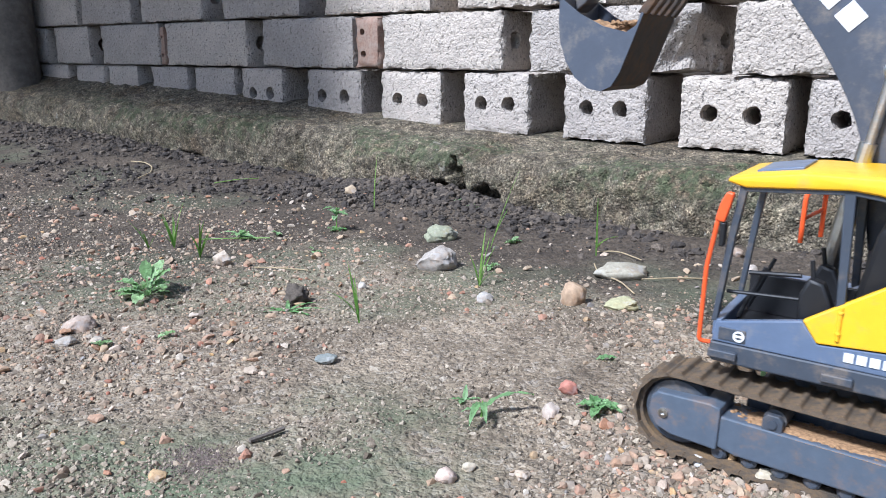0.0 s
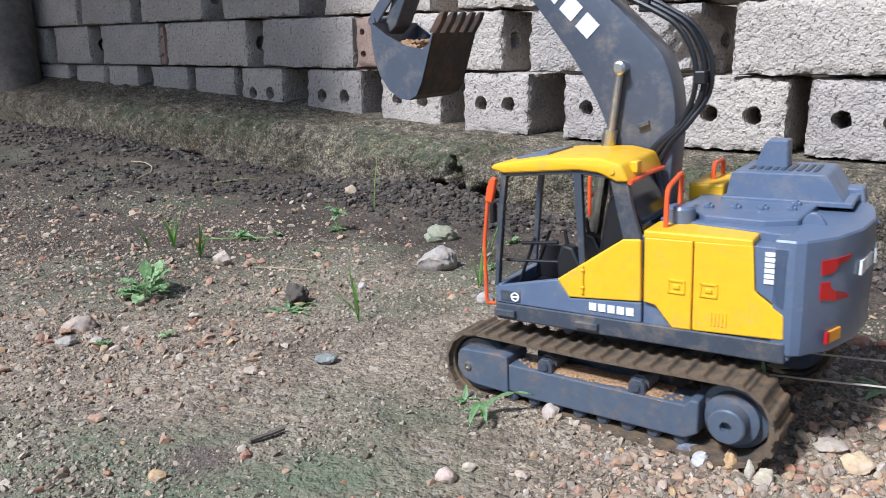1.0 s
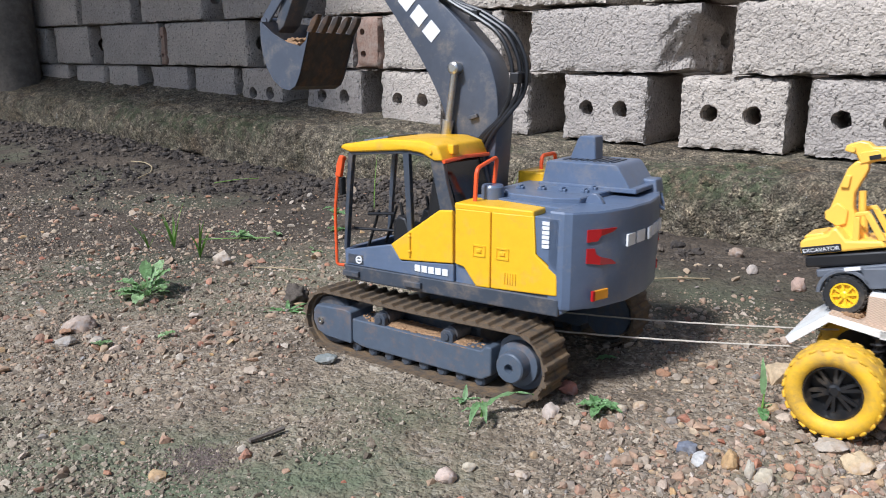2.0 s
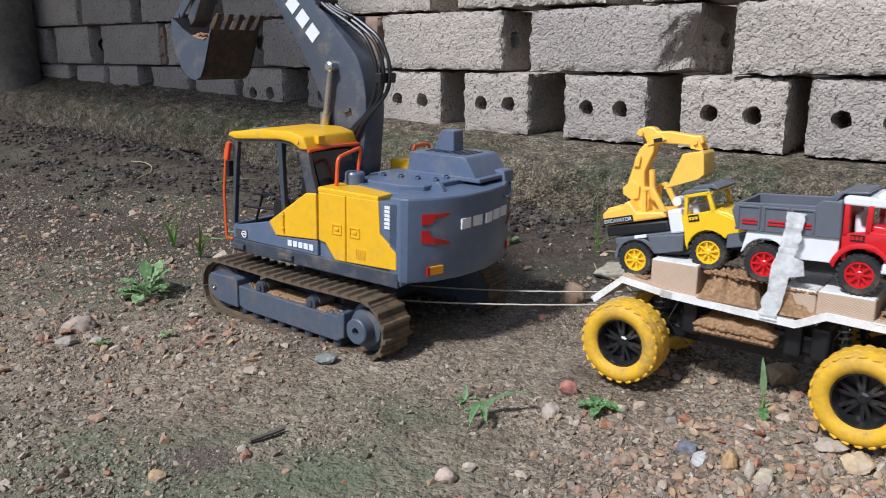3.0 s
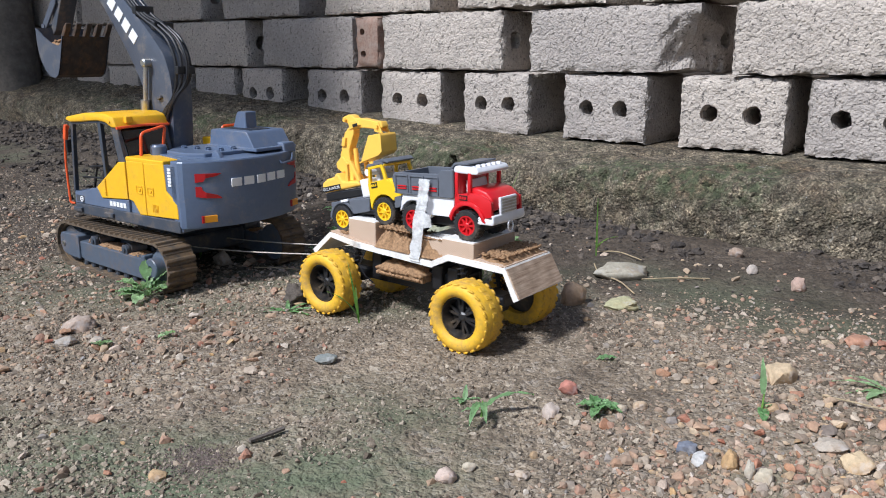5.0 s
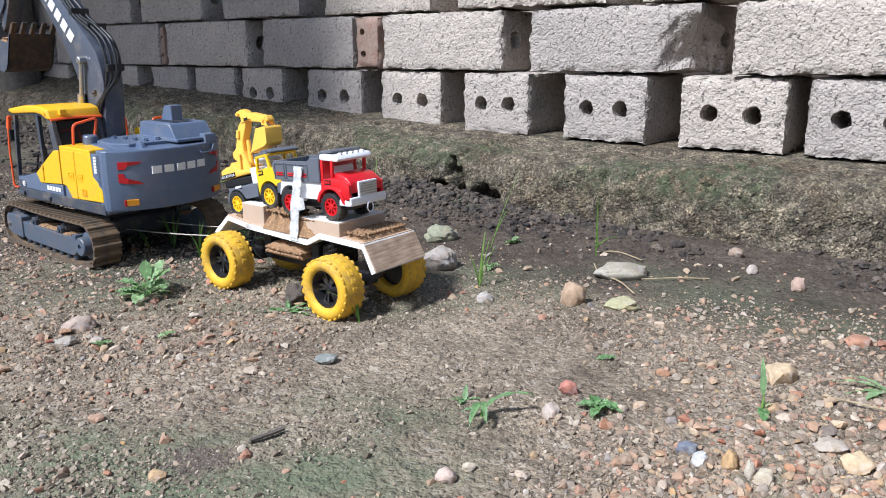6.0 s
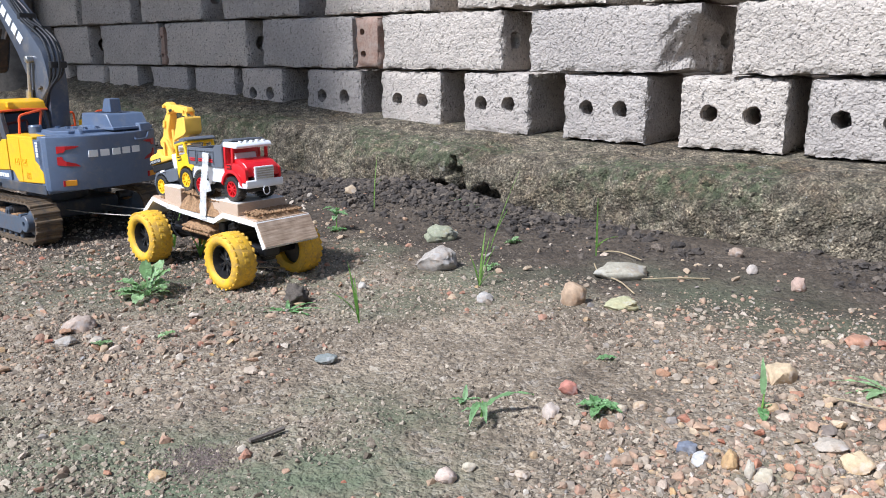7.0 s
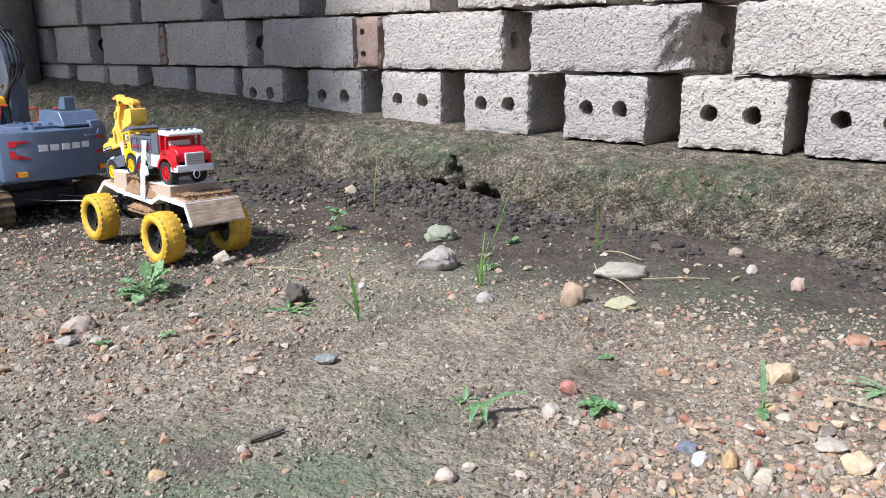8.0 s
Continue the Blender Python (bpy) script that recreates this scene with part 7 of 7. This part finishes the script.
# ---- twig, straws and weeds ----
def leaf_material(name, a, b2):
    m, n, l, b = material(name, a, 0.5)
    info = n.new("ShaderNodeObjectInfo")
    col = mix(n, l, info.outputs["Random"], a, b2)
    f = noise_node(n, l, 120, 5, 0.6)
    col = mix(n, l, 1.0, col, ramp(n, l, f, [(0.3, (0.72,) * 3), (0.7, (1.2,) * 3)]), "MULTIPLY")
    l.new(col, b.inputs["Base Color"])
    lit = n.new("ShaderNodeBsdfTranslucent")
    l.new(col, lit.inputs["Color"])
    both = n.new("ShaderNodeMixShader")
    both.inputs[0].default_value = 0.25
    l.new(b.outputs[0], both.inputs[1])
    l.new(lit.outputs[0], both.inputs[2])
    l.new(both.outputs[0], n["Material Output"].inputs["Surface"])
    return m


LEAF = leaf_material("fresh_leaf", (0.245, 0.430, 0.175), (0.390, 0.570, 0.300))
LEAF_DULL = leaf_material("dull_leaf", (0.330, 0.500, 0.230), (0.500, 0.650, 0.370))
GRASS = leaf_material("grass_blade", (0.170, 0.360, 0.060), (0.310, 0.460, 0.120))
STRAW = plain_material("dry_straw", (0.42, 0.33, 0.20), 0.9, wear=0.3)
TWIG = plain_material("dead_twig", (0.150, 0.125, 0.105), 0.9, wear=0.5, grain=260)


def leaf_bm(length, width, droop, rise, shape="oval", fold=0.25, thick=0.00025):
    """A leaf from the origin along +x, bending up and over."""
    bm = bmesh.new()
    n = 14 if shape == "stalked" else 9
    rows = []
    x, z, ang = 0.0, 0.0, rise
    for i in range(n + 1):
        t = i / n
        if shape == "stalked":
            u = (t - 0.42) / 0.58
            w = width * 0.5 * (0.09 if u < 0 else max(0.09, math.sin(math.pi * min(1, u * 0.94 + 0.06)) ** 0.7))
        else:
            w = width * 0.5 * (math.sin(math.pi * min(1, t * 0.93 + 0.07)) ** 0.8 if shape == "oval" else (1 - t) ** 0.6 * min(1, 0.45 + 2 * t))
        up = fold * w
        wav = 0.12 * width * math.sin(i * 2.3)
        rows.append([bm.verts.new((x, -w, z + up + wav)), bm.verts.new((x, 0, z)), bm.verts.new((x, w, z + up - wav * 0.6))])
        x += math.cos(ang) * length / n
        z += math.sin(ang) * length / n
        ang -= droop / n
    for a, b in zip(rows, rows[1:]):
        for k in range(2):
            bm.faces.new([a[k], a[k + 1], b[k + 1], b[k]])
    g = bmesh.ops.solidify(bm, geom=bm.faces[:], thickness=thick)
    return bm


def weed(label, x, y, leaves, mat=LEAF, name="weed", category="weed", stem=0.0, sink=0.0):
    """leaves: (length, width, heading, rise, droop, shape, height on the stem)."""
    top = empty(name, label, category, "weeds in the earth", pose(x, y, ground_level(x, y) - sink))
    if stem:
        bm = bmesh.new()
        tube(bm, [(0, 0, -0.003), (0.0006, 0, stem * 0.5), (0.001, 0.0005, stem)], [0.0009, 0.0008, 0.0005], 6)
        part("stem", bm, GRASS, top)
    for ln, wd, head, rise, droop, shape, hh in leaves:
        bm = leaf_bm(ln, wd, radians(droop), radians(rise), shape)
        part("blade" if shape == "blade" else "leaf", bm, mat, top, m=pose(0, 0, hh, 0, 0, head))
    return top


def build_weeds():
    rnd = random.Random(13)

    def rosette(n, ln, wd, rise, droop, shape="oval", top=0.0, jitter=0.3):
        return [(ln * rnd.uniform(1 - jitter, 1 + jitter), wd * rnd.uniform(0.8, 1.2), 360 * k / n + rnd.uniform(-25, 25), rise + rnd.uniform(-18, 18), droop + rnd.uniform(-15, 25), shape, top * rnd.random()) for k in range(n)]
    weed("leafy green weed with broad crinkled leaves", -0.312, 0.800, rosette(15, 0.033, 0.0125, 40, 55, "stalked", 0.004) + [(0.036, 0.014, 20, 62, 40, "stalked", 0.004), (0.040, 0.015, 60, 68, 35, "stalked", 0.004), (0.036, 0.013, 110, 74, 20, "stalked", 0.004), (0.030, 0.012, 215, 25, 35, "stalked", 0.002), (0.034, 0.013, 185, 22, 30, "stalked", 0.002)], LEAF_DULL)
    weed("grassy weed beside a lump of earth", -0.155, 0.752, [(0.036, 0.0055, 5, 14, 25, "blade", 0), (0.030, 0.0055, 25, 30, 45, "blade", 0), (0.026, 0.006, 165, 12, 20, "blade", 0), (0.030, 0.006, -30, 10, 20, "blade", 0), (0.020, 0.006, 100, 35, 40, "blade", 0), (0.024, 0.005, 200, 15, 20, "blade", 0)])
    weed("broad-bladed seedling with bent leaves", 0.027, 0.515, [(0.042, 0.0075, 5, 50, 75, "blade", 0.004), (0.030, 0.008, 250, 25, 75, "blade", 0.010), (0.028, 0.007, 275, 35, 100, "blade", 0.010), (0.016, 0.006, 200, 40, 70, "blade", 0.004)], stem=0.012)
    weed("small pointed green seedling", 0.016, 0.541, [(0.013, 0.005, 80, 55, 30, "blade", 0), (0.013, 0.005, 200, 30, 40, "blade", 0), (0.013, 0.004, 0, 20, 30, "blade", 0), (0.012, 0.005, 250, 25, 30, "oval", 0)])
    weed("small weed with oval pointed leaves", 0.112, 0.524, rosette(9, 0.0175, 0.0085, 32, 55, "oval", 0.006))
    weed("upright seedling with two pale green leaves", 0.228, 0.522, [(0.026, 0.0062, 85, 78, 15, "blade", 0.014), (0.020, 0.0078, 255, 15, 50, "oval", 0.003), (0.010, 0.006, 20, 20, 40, "oval", 0.004)], stem=0.015)
    weed("spreading grassy weed among the gravel", 0.335, 0.552, [(0.040, 0.0055, 160, 25, 45, "blade", 0), (0.034, 0.006, 185, 12, 25, "blade", 0), (0.030, 0.006, 130, 30, 50, "blade", 0), (0.030, 0.007, 210, 20, 45, "oval", 0), (0.030, 0.006, 20, 25, 40, "blade", 0), (0.026, 0.006, 270, 20, 40, "blade", 0)], LEAF_DULL)
    weed("single fallen green leaf", 0.128, 0.618, [(0.018, 0.0085, 10, 12, 25, "oval", 0.001)])
    for x, y, n, ln, words in ((-0.354, 1.012, 8, 0.060, "tuft of young grass"), (-0.305, 0.962, 7, 0.056, "tuft of young grass"), (-0.388, 1.012, 4, 0.040, "few blades of grass")):
        weed(words, x, y, [(ln * rnd.uniform(0.6, 1.15), 0.0036, rnd.uniform(0, 360), rnd.uniform(62, 85), rnd.uniform(10, 40), "blade", 0) for _ in range(n)], GRASS, "grass_tuft", "grass")
    weed("tall thin grass shoot by the ledge", -0.110, 1.241, [(0.086, 0.0042, 40, 88, 8, "blade", 0), (0.030, 0.003, 0, 60, 20, "blade", 0.030)], GRASS, "grass_tuft", "grass")
    weed("small weed with paired leaves on dark clods", -0.153, 1.110, rosette(6, 0.019, 0.009, 22, 40, "oval", 0.0) + [(l, w, h, r, d, s, 0.016 + 0.016 * rnd.random()) for l, w, h, r, d, s, _ in rosette(7, 0.018, 0.008, 25, 45)], LEAF, stem=0.034)
    weed("small weed with narrow leaves", -0.278, 1.058, [(l, w, h, r, d, s, 0.010 * rnd.random()) for l, w, h, r, d, s, _ in rosette(7, 0.022, 0.009, 35, 55)], LEAF_DULL, stem=0.012)
    weed("thin bent grass stalk", -0.080, 0.715, [(0.060, 0.0034, 120, 72, 12, "blade", 0), (0.042, 0.003, 165, 62, 55, "blade", 0.004), (0.050, 0.0026, 105, 66, 20, "blade", 0)], GRASS, "grass_tuft", "grass")
    weed("clump of tall yellow-green grass", 0.040, 0.833, [(0.066, 0.0036, 60, 84, 14, "blade", 0), (0.052, 0.0032, 20, 76, 20, "blade", 0), (0.040, 0.003, 130, 74, 24, "blade", 0), (0.034, 0.003, 320, 60, 40, "blade", 0), (0.058, 0.003, 35, 80, 10, "blade", 0)], GRASS, "grass_tuft", "grass")
    weed("tall leaning grass stem by the heap", 0.062, 1.010, [(0.112, 0.0036, 15, 72, 6, "blade", 0), (0.060, 0.003, 30, 70, 20, "blade", 0)], GRASS, "grass_tuft", "grass")
    weed("tall thin grass shoot by the ledge", 0.193, 0.966, [(0.076, 0.0034, 90, 88, 4, "blade", 0), (0.030, 0.005, 0, 50, 50, "blade", 0.012), (0.022, 0.005, 40, 45, 50, "blade", 0.010)], GRASS, "grass_tuft", "grass")
    for x, y, k, r in ((0.094, 1.038, 7, 0.012), (0.046, 1.216, 5, 0.010), (0.058, 0.906, 6, 0.011), (-0.232, 1.080, 5, 0.010), (-0.166, 0.990, 4, 0.011), (0.022, 1.24, 5, 0.009), (-0.30, 0.655, 4, 0.011), (-0.250, 0.675, 3, 0.010)):
        weed("tiny round-leaved green seedling", x, y, rosette(k, r, r * 0.62, 24, 35, "oval", 0.004), LEAF_DULL)


build_weeds()


def straw(label, pts, r, mat=STRAW, name="straw"):
    bm = bmesh.new()
    q = [(x, y, ground_level(x, y) + dz) for x, y, dz in pts]
    tube(bm, fillet(q, 0.012, 4), r, 6)
    tagged(new(name, mesh_of(name, bm, mat)), label, name, "dry bits on the ground")


straw("short dark dead twig on the bare earth", [(-0.127, 0.474, 0.002), (-0.116, 0.484, 0.003), (-0.108, 0.492, 0.003)], 0.0016, TWIG, "twig")
straw("pale flattened straw on the earth", [(-0.223, 0.902, 0.002), (-0.19, 0.897, 0.003), (-0.158, 0.893, 0.002)], 0.0008)
straw("curling pale rootlet across the stones", [(0.183, 0.925, 0.002), (0.179, 0.880, 0.003), (0.196, 0.840, 0.004), (0.202, 0.800, 0.002)], 0.0008)
straw("pale straw beside the long stone", [(0.222, 0.850, 0.003), (0.26, 0.852, 0.004), (0.300, 0.856, 0.002)], 0.0008)
straw("pale curved rootlet on dark soil", [(-0.672, 1.700, 0.004), (-0.632, 1.672, 0.005), (-0.600, 1.625, 0.005), (-0.584, 1.570, 0.004), (-0.590, 1.520, 0.003)], 0.0011)
straw("long green grass stalk lying down", [(-0.330, 1.047, 0.004), (-0.28, 1.047, 0.005), (-0.235, 1.046, 0.003)], 0.0007, GRASS)
straw("long pale grass stalk by the ledge", [(-0.42, 1.44, 0.006), (-0.385, 1.46, 0.008), (-0.350, 1.49, 0.006)], 0.0009, GRASS)
straw("thin pale root by the ledge", [(0.195, 0.975, 0.004), (0.22, 0.965, 0.006), (0.243, 0.935, 0.002)], 0.0007)
straw("pale bent straw in the gravel", [(0.282, 0.545, 0.003), (0.300, 0.52, 0.005), (0.330, 0.505, 0.002)], 0.0006)


def vehicle_pose(x, y, z, yaw, rx, ry):
    """World pose from place, heading and small tilts about the world's x and y."""
    turn = Matrix.Rotation(radians(rx), 4, "X") @ Matrix.Rotation(radians(ry), 4, "Y") @ Matrix.Rotation(radians(yaw), 4, "Z")
    return Matrix.Translation((x, y, z)) @ turn


EX_ROWS = [
    (0.0, 0.2644, 0.481, 0.0006, 146.09, 0.67, 1.32),
    (0.5, 0.204, 0.5274, 0.0026, 145.9, 1.3, 0.49),
    (1.0, 0.1461, 0.5795, 0.0008, 147.0, 0.32, -2.6),
    (1.5, 0.0835, 0.6258, -0.0016, 146.98, -1.92, -1.11),
    (3.0, -0.0981, 0.7662, -0.0023, 146.18, 0.85, 1.63),
    (3.5, -0.1564, 0.8121, -0.0017, 145.22, -1.73, 0.38),
    (4.0, -0.2162, 0.8645, -0.0013, 144.2, -0.51, -0.99),
    (4.5, -0.2731, 0.9055, -0.0019, 144.9, -0.48, -0.42),
    (6.0, -0.45, 1.0511, 0.0012, 144.27, 1.17, 0.69),
    (6.5, -0.5097, 1.1005, 0.0004, 145.0, -0.3, 0.11),
    (7.0, -0.5704, 1.1583, 0.0012, 144.3, -0.49, -0.31),
    (7.5, -0.6299, 1.2194, 0.0016, 143.1, -0.2, 0.06),
    (8.0, -0.6821, 1.2624, -0.0, 142.19, 0.37, 0.57)]
TR_ROWS = [(0.0, .595, .288, 0, 143, 0, 0), (1.5, .4135, .4225, 0, 142.5, 0, 0), (3.0, .2335, .5576, .0021, 141.99, -.41, .52), (3.5, .1686, .5905, .0017, 141.6, -1.86, -.73), (4.0, .0987, .6428, -.0004, 142.1, .13, -2.2),
           (4.5, .0428, .6919, -.0017, 142.0, -.07, .41), (6.0, -.1426, .8244, -.003, 141.37, .94, -.57), (6.5, -.1984, .876, .0006, 139.5, -2.2, -.16), (7.0, -.265, .9217, -.002, 139.4, .17, .9),
           (7.5, -.3159, .9689, -.0014, 139.6, 1.11, .57), (8.0, -.3682, 1.0189, .0014, 137.6, .09, 1.23)]


def steps(rows, t0, t1, dt):
    """Distance gone along the path at even times, negative before the first row's place."""
    out, gone, last = [], 0.0, None
    for k in range(int(round((t1 - t0) / dt)) + 1):
        t = t0 + k * dt
        p = Vector((lerp_at([(r[0], r[1]) for r in rows], t), lerp_at([(r[0], r[2]) for r in rows], t)))
        gone += (p - last).length if last is not None else 0.0
        last = p
        out.append((t, gone))
    return out


def motions():
    walk(ex, [(t, vehicle_pose(*r)) for t, *r in EX_ROWS])
    run = steps(EX_ROWS, 0.0, 8.0, 0.1)
    roll = steps(EX_ROWS, 0.0, 8.0, 0.2)
    for mover in ex_movers:
        ob = mover[0]
        base = ob.matrix_basis.copy()
        if mover[1] == "roll":
            walk(ob, [(t, base @ Matrix.Rotation(g / (mover[2] * EXK), 4, "Y")) for t, g in roll])
        else:
            rows = []
            for t, g in run:
                m = shoe_pose(mover[1] + g / EXK, 0.0)
                m.translation *= EXK
                rows.append((t, m))
            walk(ob, rows)
    walk(trl, [(t, vehicle_pose(*r)) for t, *r in TR_ROWS])
    for ob, radius, side in trl_movers:
        base = ob.matrix_basis.copy()
        walk(ob, [(t, base @ Matrix.Rotation(side * (g / radius + 0.7), 4, "Y")) for t, g in steps(TR_ROWS, 0.0, 8.0, 0.2)])
    # the trucks ride along, nose to the rear
    on_deck = ((dump, Matrix.Translation((-0.0386, 0.0050, 0.0930)) @ Matrix.Rotation(math.pi, 4, "Z") @ Matrix.Rotation(radians(-2.4), 4, "Y")),
               (digger, Matrix.Translation((0.0622, 0.0005, 0.0985)) @ Matrix.Rotation(math.pi, 4, "Z") @ Matrix.Rotation(radians(-14.7), 4, "Y") @ Matrix.Translation((0, 0, -0.0138))))
    for ob, m in on_deck:
        walk(ob, [(t, vehicle_pose(*r) @ m) for t, *r in TR_ROWS])
    # the strings run from the excavator's tail to the trailer's front
    for rope, y in zip(ropes, (0.022, -0.030)):
        rows = []
        for k in range(17):
            t = k * 0.5
            a = vehicle_pose(*[lerp_at([(r[0], r[i]) for r in EX_ROWS], t) for i in range(1, 7)]) @ Vector((-0.085, y, 0.036))
            b = vehicle_pose(*[lerp_at([(r[0], r[i]) for r in TR_ROWS], t) for i in range(1, 7)]) @ Vector((0.100, y * 0.9, 0.0520))
            d = (a - b).normalized()
            q = d.to_track_quat("X", "Z").to_matrix().to_4x4()
            rows.append((t, Matrix.Translation(b) @ q))
        walk(rope, rows)


motions()
